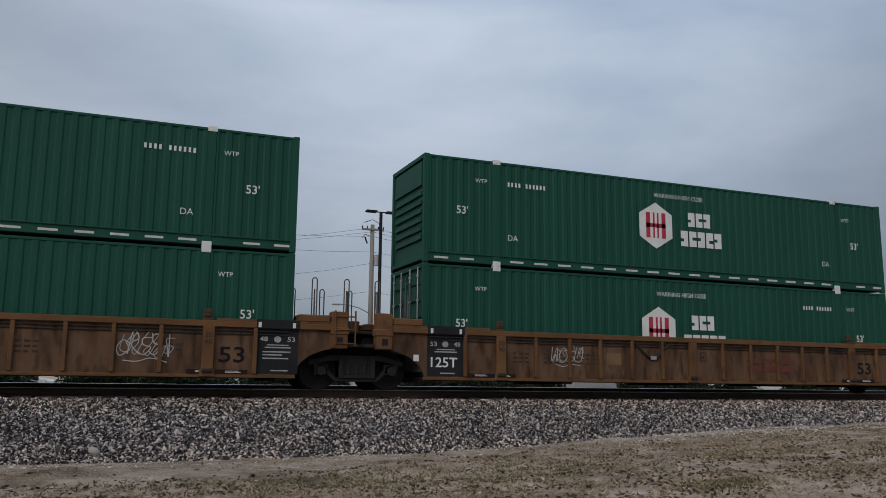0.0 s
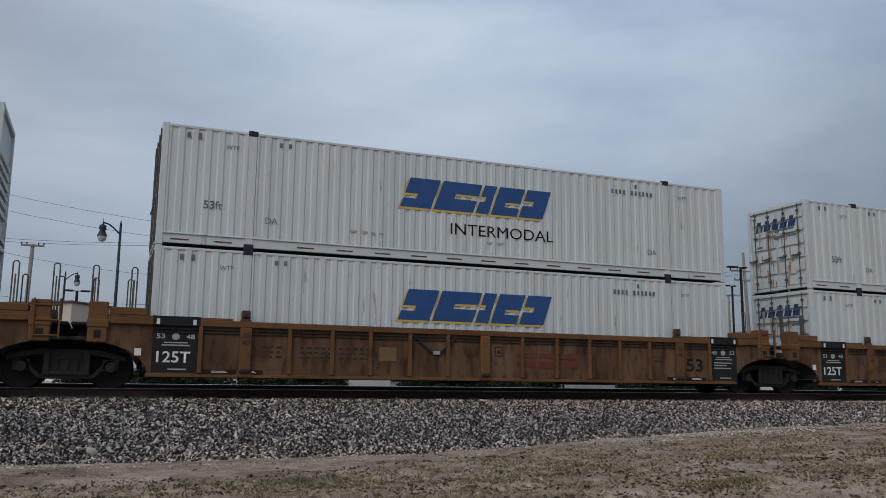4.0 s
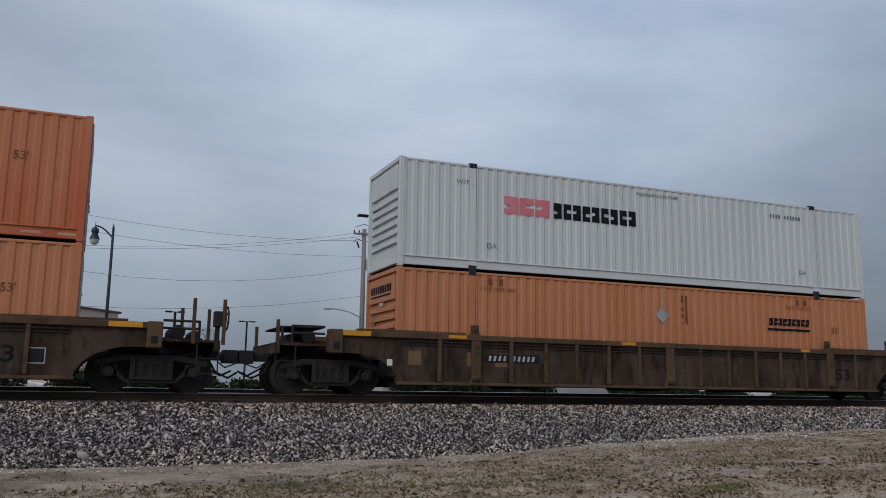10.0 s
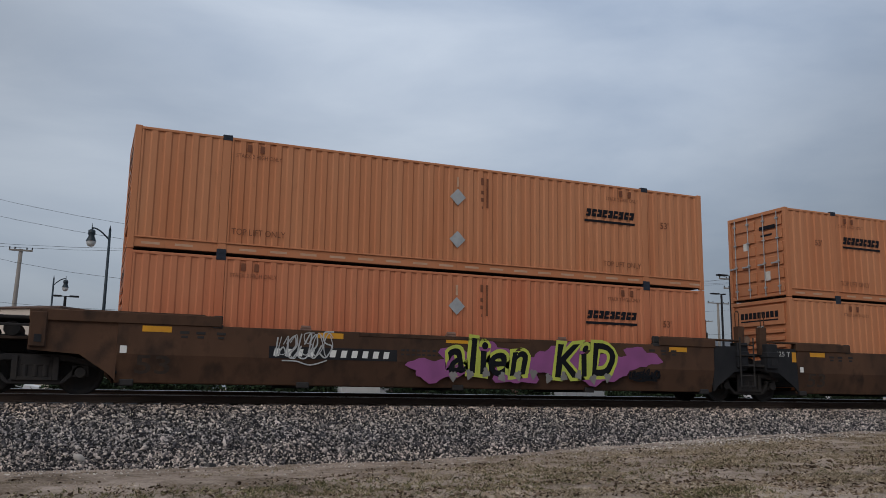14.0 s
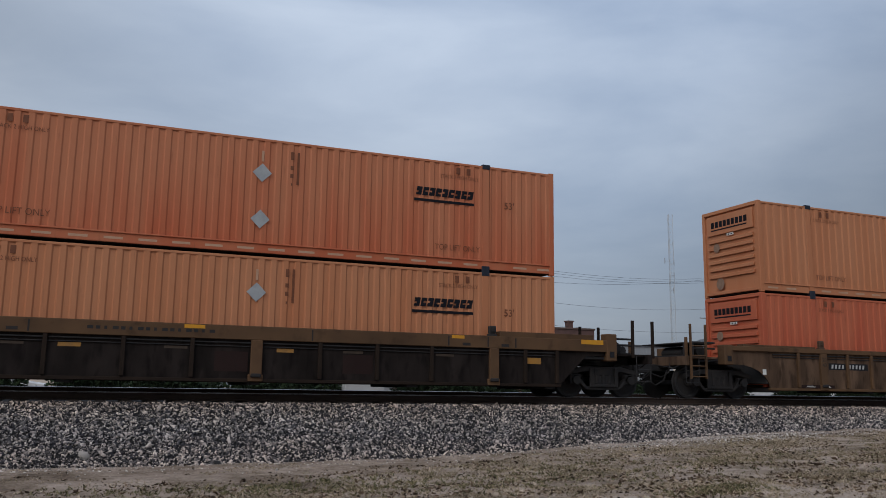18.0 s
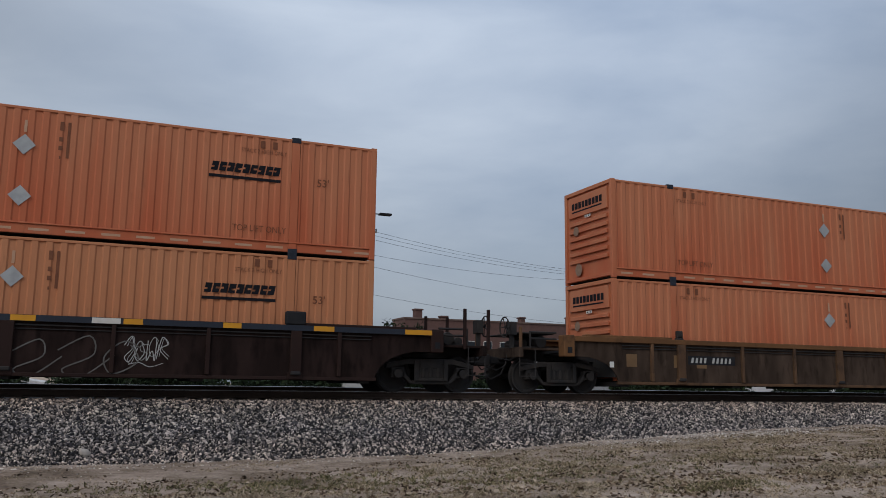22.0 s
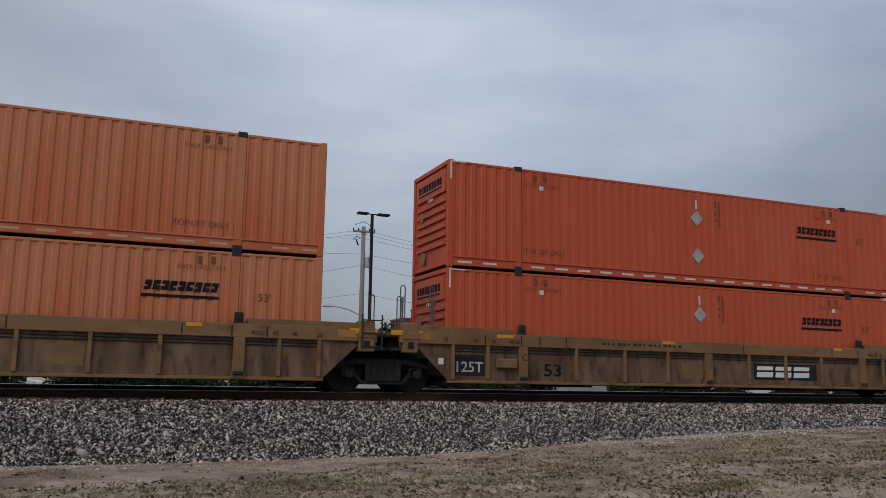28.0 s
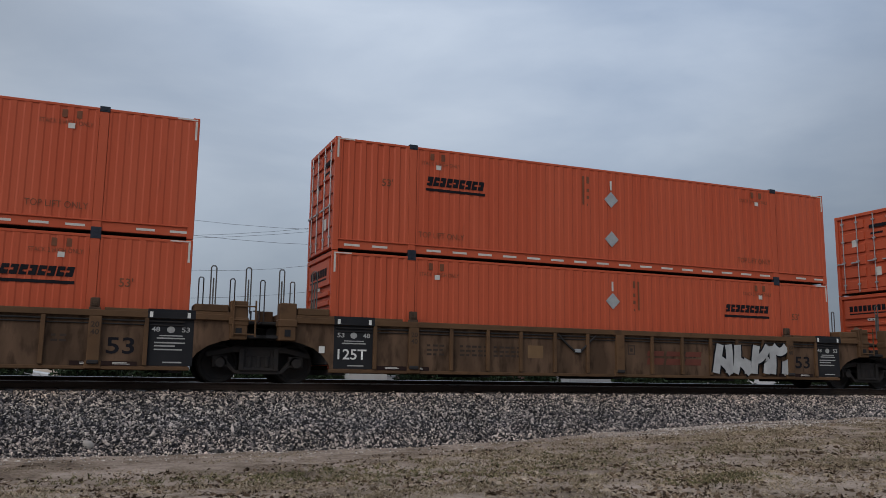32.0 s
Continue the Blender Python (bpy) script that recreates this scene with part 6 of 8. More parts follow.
def well_car(k, at, style, colour, left, right, label, chord=None, end_panels=True, plate="53", yellow=True, brake=False):
    """One platform of a well car: deep side girders round a well, and a deck over the truck at each end ("joint" or "coupler")."""
    car = thing("well_car", label, "freight car", at, group="well cars of the train")
    C, chord = colour, chord or colour
    if style in ("rib", "wide", "four"):
        low = 1.40 if style != "wide" else 1.22
        kind = "rib" if style != "wide" else "wide"
        for side in (-1, 1):
            part("side_plate", kept(("plate", kind, side, C, left, right), lambda: side_plate(kind, side, C, left, right)), car)
            a, b = sorted((side * 1.44, side * 1.58))
            part("top_chord", kept(("chord", kind, side, chord, left, right), lambda: Shape().box(-REACH[kind, left], 16.154 + REACH[kind, right], a, b, low, 1.54).mesh("top_chord", M[chord], bevel=0.012)), car)
            part("bottom_sill", kept(("bsill", side, C), lambda: Shape().box(-0.05, 16.2, *sorted((side * 1.43, side * 1.54)), 0.26, 0.34).mesh("bottom_sill", M[C], bevel=0.01)), car)
        for x in RIBS[style]:
            part("rib", kept(("ribm", style == "wide", C), lambda: Shape().box(-0.045, 0.045, -1.58, -1.50, 0.36, low).mesh("rib", M[C], bevel=0.008)), car, at=(x, 0, 0))
        for x in (2.08, 8.13, 14.2):
            part("main_post", kept(("postm", style == "wide", C, chord), lambda: Shape().box(-0.13, 0.13, -1.60, -1.50, 0.40, low).box(-0.17, 0.17, -1.57, -1.48, 0.28, 0.44).mesh(
                "main_post", M[chord if style == "wide" else C], bevel=0.012)), car, at=(x, 0, 0))
        part("train_pipe", kept(("tpipe", low), lambda: Shape().tube([(0.1, -1.53, low - 0.07), (16.05, -1.53, low - 0.07)], 0.018, 6).mesh("train_pipe", M["iron"])), car, "thin black air pipe under the chord")
        part("train_pipe", kept(("tpipe2", low), lambda: Shape().tube([(0.1, -1.52, low - 0.15), (16.05, -1.52, low - 0.15)], 0.012, 6).mesh("train_pipe", M["iron"])), car, "thin black air pipe under the chord")
        for x in (2.08, 8.13, 14.2):
            part("post_shoe", kept("shoe", lambda: Shape().box(-0.12, 0.12, -1.625, -1.50, 0.37, 0.46).mesh("post_shoe", M["iron"], bevel=0.02)), car, "oily black shoe at the post's foot", (x, 0, 0))
        for x in (1.08, 15.25) if style != "wide" else (0.08, 1.06, 15.12, 16.07):
            part("rib", KEPT[("ribm", style == "wide", C)], car, at=(x, 0, 0))
        deck_z = 1.54
    else:
        top = 1.56 if style == "smooth" else 1.22
        for side in (-1, 1):
            def body():
                q = [(side * 1.38, 0.25), (side * 1.40, 0.28), (side * 1.55, 0.88), (side * 1.55, top), (side * 1.45, top), (side * 1.36, 0.6)]
                return Shape().extrude_x(q if side > 0 else q[::-1], -0.05, 16.2).mesh("side_girder", M[C], bevel=0.012)
            part("side_girder", kept(("girder", style, side, C), body), car)

            def end_plate(x, out):
                e = 1.25 if (left if out < 0 else right) == "joint" else 1.75
                o = [(x, 0.30), (x + out * 0.15, 0.45), (x + out * 0.75, 0.85), (x + out * e, 0.92), (x + out * e, 1.6), (x, 1.6)]
                if style == "low":
                    o = [(a, min(b, 1.42)) for a, b in o]
                return Shape().prism(o if out > 0 else o[::-1], *sorted((side * 1.46, side * 1.52))).mesh("end_plate", M["black" if (left if out < 0 else right) == "joint" else C])
            part("end_plate", kept(("eplate", style, side, C, 0, left), lambda: end_plate(-0.04, -1)), car)
            part("end_plate", kept(("eplate", style, side, C, 1, right), lambda: end_plate(16.19, 1)), car)
            a, b = sorted((side * 1.42, side * 1.58))
            z = 1.78 if style == "smooth" else 1.45
            for i, (x0, x1) in enumerate(((-0.1 if left == "joint" else -1.8, 2.15), (14.25, 16.25 if right == "joint" else 17.9))):
                part("end_chord", kept(("echord", style, side, C, i, left, right), lambda: Shape().box(x0, x1, a, b, top - 0.02 if style == "smooth" else 1.2, z).mesh("end_chord", M[C], bevel=0.015)), car)
        deck_z = 1.76 if style == "smooth" else 1.44
        if style == "smooth":
            for x in (4.1, 7.85, 11.1):
                part("hinge", kept("hinge", lambda: Shape().box(-0.13, 0.13, -1.56, -1.46, 1.55, 1.60).tube([(-0.11, -1.53, 1.62), (0.11, -1.53, 1.62)], 0.045, 8).mesh("hinge", M["hinge"])), car, "dusty pinkish hinge on the edge", (x, 0, 0))
            part("edge_strip", kept(("estrip", C), lambda: Shape().box(5.4, 10.1, -1.562, -1.54, 1.46, 1.545).mesh("edge_strip", M[C], bevel=0.008)), car)
    # decks, guides and running gear
    tall = {"wide": 0.13, "rib": 0.055, "four": 0.055}.get(style, 0.045)
    for i, (joint, x0, x1) in enumerate(((left, -1.05, 1.78), (right, 14.37, 17.2))):
        if joint == "joint":
            x0, x1 = max(x0, -1.3), min(x1, 17.45)
        for side in (-1, 1):
            part("deck_edge", kept(("deck", i, style, chord, side, joint), lambda: Shape().box(x0, x1, *sorted((side * 1.30, side * 1.56)), deck_z - 0.004, deck_z + tall).mesh("deck_edge", M[chord], bevel=0.008)), car)
        if joint == "joint" and style == "rib":
            a, b = (-0.85, -0.08) if i == 0 else (16.24, 17.0)
            for side in (-1, 1):
                part("deck_box", kept(("dbox", i, chord, side), lambda: Shape().box(a, b, *sorted((side * 1.57, side * 0.9)), 1.59, 1.76).mesh("deck_box", M[chord], bevel=0.02)), car)
    for x in (1.95, 14.05):
        part("lock_block", kept(("lock", chord, style), lambda: Shape().box(0, 0.24, -1.56, -1.42, 1.50, 1.60).box(0.02, 0.22, -1.55, -1.44, 1.60, 1.80).box(0.06, 0.18, -1.57, -1.55, 1.64, 1.72).mesh("lock_block", M["galv_rust" if style == "rib" and chord != "car_dark" else "iron"], bevel=0.02)), car, at=(x, 0, 0))

    def under():
        s = Shape()
        s.box(-0.15, 0.15, -1.46, 1.46, 0.20, 0.34)
        return s.mesh("cross_member", M["iron"], bevel=0.02)
    for x in (0.2, 4.1, 8.1, 12.0, 15.9):
        part("cross_member", kept("under", under), car, at=(x, 0, 0))
    for i, (joint, x, out) in enumerate(((left, 0.0, -1), (right, 16.154, 1))):
        def bulkhead():
            a, b = sorted((x - out * 0.0, x + out * 0.12))
            s = Shape().box(a, b, -1.46, 1.46, 0.45, 1.30)
            c, d = sorted((x + out * 0.1, x + out * (1.64 if joint == "joint" else 3.0)))
            s.box(c, d, -0.42, 0.42, 0.88, 1.20)
            c, d = sorted((x + out * 0.7, x + out * 1.75))
            s.box(c, d, -1.46, 1.46, 1.02, 1.10)
            return s.mesh("end_frame", M["iron"], bevel=0.015)
        part("end_frame", kept(("bulk", i, joint, C), bulkhead), car)

        def bolster_post():
            near = joint == "joint"
            a, b = sorted((x + out * (0.88 if near else 1.45), x + out * (1.28 if near else 1.78)))
            high = 1.86 if near and style == "rib" else 1.72 if style in ("wide", "smooth") else 1.56
            s = Shape().box(a, b, *sorted((side * 1.60, side * 1.28)), 0.98, high)
            if near:
                s.box(a - 0.02, b + 0.02, *sorted((side * 1.62, side * 1.26)), 1.30, 1.48)
            return s.mesh("end_post", M["black" if style == "smooth" and near else chord], bevel=0.02)
        for side in (-1, 1):
            p = part("end_post", kept(("epost", i, chord, joint, style, side), bolster_post), car)
        c0 = x + out * (1.08 if joint == "joint" else 1.61)
        part("pocket", kept("pocket", lambda: Shape().box(-0.07, 0.07, -1.612, -1.595, 1.08, 1.24).mesh("pocket", M["black"])), car, "dark jacking pocket", (c0, 0, 0))
        if joint == "coupler":
            wheel_truck(car, x + out * 1.62)

            def platform():
                a, b = sorted((x + out * 1.78, x + out * 3.05))
                s = Shape().box(a, b, -1.30, 1.30, 1.14, 1.20)
                c, d = sorted((x + out * 2.93, x + out * 3.05))
                s.box(c, d, -1.45, 1.45, 0.94, 1.20)
                return s.mesh("end_platform", M[C + "_web" if C + "_web" in M else C], bevel=0.008)
            part("end_platform", kept(("plat", i, C), platform), car)

            def step():
                s = Shape()
                for z in (0.44, 0.78):
                    s.tube([(x + out * 2.55, -1.40, z), (x + out * 3.02, -1.40, z)], 0.014, 5)
                for q in (2.55, 3.02):
                    s.tube([(x + out * q, -1.40, 0.43), (x + out * q, -1.40, 1.16)], 0.016, 5)
                return s.mesh("sill_step", M["iron"])
            part("sill_step", kept(("sstep", i), step), car, "thin steel ladder step")

            def air_gear():
                s = Shape().tube([(x + out * 2.15, -1.0, 1.38), (x + out * 2.15, 0.6, 1.38)], 0.17, 12)
                s.tube([(x + out * 2.55, -0.75, 1.33), (x + out * 2.55, 0.2, 1.33)], 0.12, 10)
                s.box(*sorted((x + out * 1.85, x + out * 2.72)), -0.9, 0.5, 1.2, 1.26)
                if not i:
                    s.box(*sorted((x + out * 1.8, x + out * 2.85)), -1.1, 0.9, 1.58, 1.62)
                    s.box(*sorted((x + out * 2.78, x + out * 2.84)), -1.1, -1.04, 1.2, 1.6)
                return s.mesh("air_gear", M["iron"], bevel=0.012)
            part("air_gear", kept(("airgear", i), air_gear), car, "oily black brake reservoir and valves")

            def stanchions():
                s = Shape()
                for z in (1.45, 1.62):
                    s.tube([(x + out * 1.8, -1.2, z), (x + out * 2.6, -1.2, z)], 0.03, 5)
                s.tube([(x + out * 2.6, -1.2, 1.2), (x + out * 2.6, -1.2, 1.64)], 0.03, 5)
                return s.mesh("hand_rail", M["iron"])
            part("hand_rail", kept(("stan", i, C), stanchions), car)
            for q, h in ((2.45, 2.14), (3.12, 2.14)) if (k, i) in TALL_ENDS or i and k not in SINGLE else ((2.98, 1.74),):
                for y in (-1.38, 1.38):
                    part("stanchion", kept(("stanch", q, y, h, C), lambda: Shape().box(-0.04, 0.04, y - 0.03, y + 0.03, 1.1, h).mesh("stanchion", M[C], bevel=0.006)), car, at=(x + out * q, 0, 0))

            if i == 0 and k in (5, 16):
                def climb():
                    s = Shape()
                    for q in (2.93, 2.39):
                        s.box(*sorted((x - q, x - q + 0.05)), -1.52, -1.46, 0.56, 2.12)
                    for z in (0.62, 0.92, 1.22, 1.50):
                        s.tube([(x - 2.92, -1.5, z), (x - 2.36, -1.5, z)], 0.02, 5)
                    return s.mesh("end_ladder", M[C])
                part("end_ladder", kept(("climb", C), climb), car, "tan steel ladder on the end platform")

            def coupler():
                a, b = sorted((x + out * 2.6, x + out * 3.45))
                s = Shape().box(a, b, -0.12, 0.12, 0.78, 0.98)
                c, d = sorted((x + out * 3.3, x + out * 3.66))
                s.box(c, d, -0.2, 0.2, 0.72, 1.04)
                s.tube([(x + out * 2.9, -0.4, 0.85), (x + out * 3.1, -0.45, 0.5), (x + out * 3.4, -0.45, 0.36), (x + out * 3.62, -0.42, 0.5)], 0.03, 6)
                s.tube([(x + out * 2.7, 0.35, 0.95), (x + out * 3.0, 0.5, 0.62), (x + out * 3.35, 0.5, 0.42), (x + out * 3.6, 0.4, 0.55)], 0.028, 6)
                s.tube([(x + out * 3.0, -1.35, 1.02), (x + out * 3.06, -0.9, 0.86), (x + out * 3.3, -0.2, 0.98)], 0.016, 5)
                s.tube([(x + out * 3.02, -0.7, 1.1), (x + out * 3.1, -0.72, 0.74), (x + out * 3.3, -0.6, 0.6), (x + out * 3.6, -0.5, 0.72)], 0.018, 5)
                return s.mesh("coupler", M["iron"], bevel=0.02)
            part("coupler", kept(("coup", i), coupler), car, "black cast steel coupler and air hose")
            if brake == i + 1:
                def wheel():
                    s = Shape()
                    cx, cy, cz = x + out * 3.24, -0.95, 1.74
                    pts = [(cx, cy + 0.27 * math.cos(a), cz + 0.27 * math.sin(a)) for a in np.linspace(0, 2 * math.pi, 17)]
                    s.tube(pts, 0.02, 5)
                    for a in range(5):
                        w = a * 2 * math.pi / 5
                        s.tube([(cx - out * 0.03, cy, cz), (cx, cy + 0.27 * math.cos(w), cz + 0.27 * math.sin(w))], 0.014, 4)
                    s.tube([(cx, cy, cz), (cx - out * 0.15, cy, cz)], 0.035, 8)
                    return s.mesh("brake_wheel", M["iron"])

                def brake_gear():
                    cx, cy, cz = x + out * 3.24, -0.95, 1.74
                    s = Shape()
                    s.box(*sorted((cx - out * 0.12, cx - out * 0.30)), cy - 0.14, cy + 0.14, cz - 0.2, cz + 0.15)
                    s.box(*sorted((cx - out * 0.16, cx - out * 0.26)), cy - 0.05, cy + 0.05, 1.18, cz - 0.18)
                    return s.mesh("hand_brake", M["iron"], bevel=0.006)
                gear = part("hand_brake", kept(("brakegear", i), brake_gear), car, "dark hand brake gear box on a post")
                part("brake_wheel", kept(("brakewheel", i), wheel), gear, "thin spoked hand brake wheel")
        else:
            if i == 0:
                wheel_truck(car, x - 1.64)

            def joint_gear():
                s = Shape().box(*sorted((x + out * 1.0, x + out * 1.64)), -0.55, 0.55, 0.85, 1.32)
                s.tube([(x + out * 1.3, -0.9, 1.15), (x + out * 1.3, -0.5, 1.15)], 0.17, 12)
                s.box(*sorted((x + out * 0.9, x + out * 1.62)), -1.1, 1.1, 1.36, 1.44)
                return s.mesh("joint_gear", M["iron"], bevel=0.02)
            part("joint_gear", kept(("jgear", i), joint_gear), car, "oily black articulation and air gear")

            if style == "smooth":
                for side in (-1, 1):
                    def guide():
                        a, b = sorted((x + out * 1.10, x + out * 1.34))
                        s = Shape().box(a, b, *sorted((side * 1.22, side * 1.40)), 1.40, 2.22)
                        c = x + out * 1.16
                        return s.tube([(c - 0.07, side * 1.31, 2.2), (c - 0.07, side * 1.31, 2.62), (c - 0.04, side * 1.31, 2.67), (c + 0.04, side * 1.31, 2.67), (c + 0.07, side * 1.31, 2.62), (c + 0.07, side * 1.31, 2.2)], 0.016, 5).mesh("guide_post", M[C], bevel=0.0)
                    part("guide_post", kept(("guide", i, side, C), guide), car, "upright guide post with a bent grab iron")

            def grabs():
                s = Shape()
                for q in (0.45, 1.25):
                    a = x + out * q
                    s.tube([(a, -1.25, 1.6), (a, -1.25, 2.64), (a + 0.03, -1.25, 2.68), (a + 0.09, -1.25, 2.68), (a + 0.12, -1.25, 2.64), (a + 0.12, -1.25, 1.6)], 0.017, 5)
                    s.tube([(a, 1.25, 1.6), (a, 1.25, 2.64), (a + 0.03, 1.25, 2.68), (a + 0.09, 1.25, 2.68), (a + 0.12, 1.25, 2.64), (a + 0.12, 1.25, 1.6)], 0.017, 5)
                    s.box(a + 0.045, a + 0.075, -1.27, -1.23, 1.58, 2.40)
                return s.mesh("grab_iron", M["galv_dark"])
            if style == "rib" and (i == 0 or k % 2) or k in (25, 26):
                part("grab_iron", kept(("grab", i), grabs), car, "tall bent steel grab irons")

            def ladder():
                s = Shape()
                a, b = x + out * 0.95, x + out * 1.45
                for z in (1.10, 1.42, 1.74) if style != "smooth" else (0.45, 0.75, 1.05, 1.35, 1.65):
                    s.tube([(a, -1.63, z), (b, -1.63, z)], 0.018, 5)
                for q in (a, b):
                    s.tube([(q, -1.63, 1.05 if style != "smooth" else 0.42), (q, -1.63, 1.88)], 0.022, 5)
                return s.mesh("ladder", M["iron" if style != "rib" else C])
            if i == 1:
                part("ladder", kept(("ladder", style != "rib", C), ladder), car)
    car_marks(car, style, C, left, right, chord, end_panels, plate, yellow)
    return car


def car_marks(car, style, colour, left, right, chord, end_panels, plate, yellow):
    y = {"rib": -1.504, "wide": -1.504, "four": -1.504, "smooth": -1.554, "low": -1.554}[style]

    def rects(name, key, list_, yy, mat, label=""):
        def build():
            s = Shape()
            for r in list_:
                s.rect(*r, yy)
            return s.mesh(name, M[mat])
        tagged(part(name, kept((key, mat, yy), build), car, label), kind="stuff" if len(list_) > 1 else "")

    if end_panels and style == "rib":
        for x0, text in [(0.06, "125T")] * (left == "joint") + [(15.28, None)] * (right == "joint"):
            band = kept(("band", x0), lambda: Shape().box(x0 - 0.02, x0 + 1.0, -1.583, -1.54, 1.395, 1.543).box(x0 - 0.02, x0 + 1.0, -1.565, -1.30, 1.536, 1.605).mesh("black_band", M["black"], bevel=0.006))
            part("black_band", band, car, "black painted stretch of the chord")
            for q, figures in ((0.08, "53" if text else "48"), (0.72, "48" if text else "53")):
                part("lettering", lettering(figures, 0.11, "grey_light", 0.18), car, "white length figures", (x0 + q, y - 0.003, 1.105))
            part("seal", kept(("seal", x0), lambda: Shape().sheet([(x0 + 0.49 + 0.085 * math.cos(a), 1.155 + 0.075 * math.sin(a)) for a in np.linspace(0, 2 * math.pi, 14, endpoint=False)], y - 0.003).mesh("seal", M["scuff"])), car, "round pale seal")
            rects("black_panel", ("bp", x0), [(x0, x0 + 0.98, 0.36, 1.39)], y, "black", "black painted data panel")
            if text:
                part("lettering", lettering("125T", 0.25, "white_mark", 0.72), car, "white capacity figures", (x0 + 0.1, y - 0.003, 0.58))
            rects("stencil_bar", ("bpb", x0), [(x0 + 0.25, x0 + 0.75, 1.01, 1.035),
                                                (x0 + 0.2, x0 + 0.8, 0.95, 0.98)] + ([] if text else [(x0 + 0.15, x0 + 0.8, 0.85, 0.88), (x0 + 0.15, x0 + 0.6, 0.78, 0.81), (x0 + 0.15, x0 + 0.75, 0.7, 0.73)]) +
                  [(x0 + 0.35, x0 + 0.75, 0.42, 0.45)], y - 0.003, "scuff")
        rects("white_tie", ("ties", left, right), [(x, x + 0.07, 1.42, 1.54) for x in [0.12, 0.9] * (left == "joint") + [15.3, 16.1] * (right == "joint")], -1.5865, "white_mark")
    if style == "wide" and end_panels:
        rects("black_panel", "bpw", [(0.15, 0.99, 0.45, 0.98), (15.2, 16.0, 0.45, 1.0)], y, "black", "black painted data panel")
        part("lettering", lettering("125T", 0.27, "grey_light", 0.74), car, "white capacity figures", (0.2, y - 0.003, 0.54))
    if plate and style != "low":
        x, h, mat = {"rib": (14.45, 0.36, "black_mark"), "wide": (8.5, 0.33, "black_mark"), "four": (12.9, 0.34, "black_mark"), "smooth": (0.35, 0.42, "black_mark")}[style]
        z = {"smooth": 0.9, "wide": 0.47, "four": 0.74}.get(style, 0.60)
        if plate == "early":
            x = 2.72
        if colour == "car_grime":
            mat = "stencil_dark"
        ob = part("lettering", lettering("53", h, mat, h * 1.75 if style == "smooth" else h * 1.6), car, "painted length figures", (x, y - 0.003, z))
        if style == "smooth":  # on the part of the girder that leans inwards
            ob.location, ob.rotation_euler.x = (x, -1.4485, 0.46), math.atan2(0.15, 0.6)
            if left == "joint":
                part("lettering", lettering("125 T", 0.15, "scuff" if colour == "car_grime" else "white_mark", 0.54), car, "white capacity figures", (-0.85, -1.527, 1.36))
                rects("reflector", "ysj", [(-0.25, -0.08, 1.2, 1.5), (16.3, 16.6, 1.3, 1.5), (16.3, 16.6, 0.98, 1.18)], -1.527, "yellow_mark", "amber reflective patches")
    if yellow:
        if style == "smooth":
            rects("reflector", "ys", [(x, x + 0.62, 1.38, 1.51) for x in (0.45, 4.4, 7.7, 11.2, 14.6)], y - 0.002, "yellow_mark", "amber reflective patches")
        elif style == "low":
            rects("reflector", "yl", [(x, x + 0.45, 0.97, 1.06) for x in (-0.03, 2.45, 5.6, 8.95, 12.2)], y - 0.002, "yellow_mark", "amber reflective patches")
        else:
            rects("reflector", "yr", [(a, b, 1.415 if not 0 < a < 16 else 1.44, 1.535 if not 0 < a < 16 else 1.52) for a, b in YELLOW["wide" if style == "wide" else "rib"]], -1.584, "yellow_mark", "amber reflective strips on the chord")
    if style == "rib":
        for x in (2.08, 14.2):
            for figures, z in (("20", 1.16), ("40", 1.0)):
                part("lettering", lettering(figures, 0.12, "stencil_dark", 0.17), car, "worn dark length figures", (x - 0.085, -1.6035, z))
        if end_panels:
            rows = []
            for x0, n in ((2.45, 3), (3.35, 5), (4.3, 5), (10.3, 3), (13.35, 2)):
                for r in range(3 if n > 2 else 2):
                    rows += [(x0 + 0.17 * j, x0 + 0.17 * j + (0.13 if (j + r) % 3 else 0.09), 0.95 - r * 0.11, 1.0 - r * 0.11) for j in range(n)]
            rects("stencil_bar", "webtext", rows, y - 0.001, "stencil_dark")
            rects("routing_box", "rbox", [(8.42, 8.45, 0.88, 1.14), (8.62, 8.65, 0.88, 1.14), (8.45, 8.62, 0.88, 0.91), (8.45, 8.62, 1.11, 1.14), (8.49, 8.58, 0.96, 1.05)], y - 0.001, "stencil_dark", "thin painted square")
    rects("data_plate", "dp", [(0.1, 0.27, 0.58, 0.82), (15.72, 15.88, 0.55, 0.78)] if style == "rib" and not end_panels else [(0.02, 0.16, 0.9, 1.06)] if style != "rib" else [(-0.3, -0.16, 0.72, 0.88)], y - 0.004, "white_mark", "small white tag plate")


def smooth_line(pts):
    """A rounded line through a few points."""
    fine = []
    for i in range(len(pts) - 1):
        p0, p1, p2, p3 = (pts[max(0, min(len(pts) - 1, j))] for j in (i - 1, i, i + 1, i + 2))
        for q in range(5):
            u = q / 5
            fine.append(tuple(0.5 * (2 * b + (c - a) * u + (2 * a - 5 * b + 4 * c - d) * u * u + (3 * b - a - 3 * c + d) * u ** 3) for a, b, c, d in zip(p0, p1, p2, p3)))
    return fine + [pts[-1]]


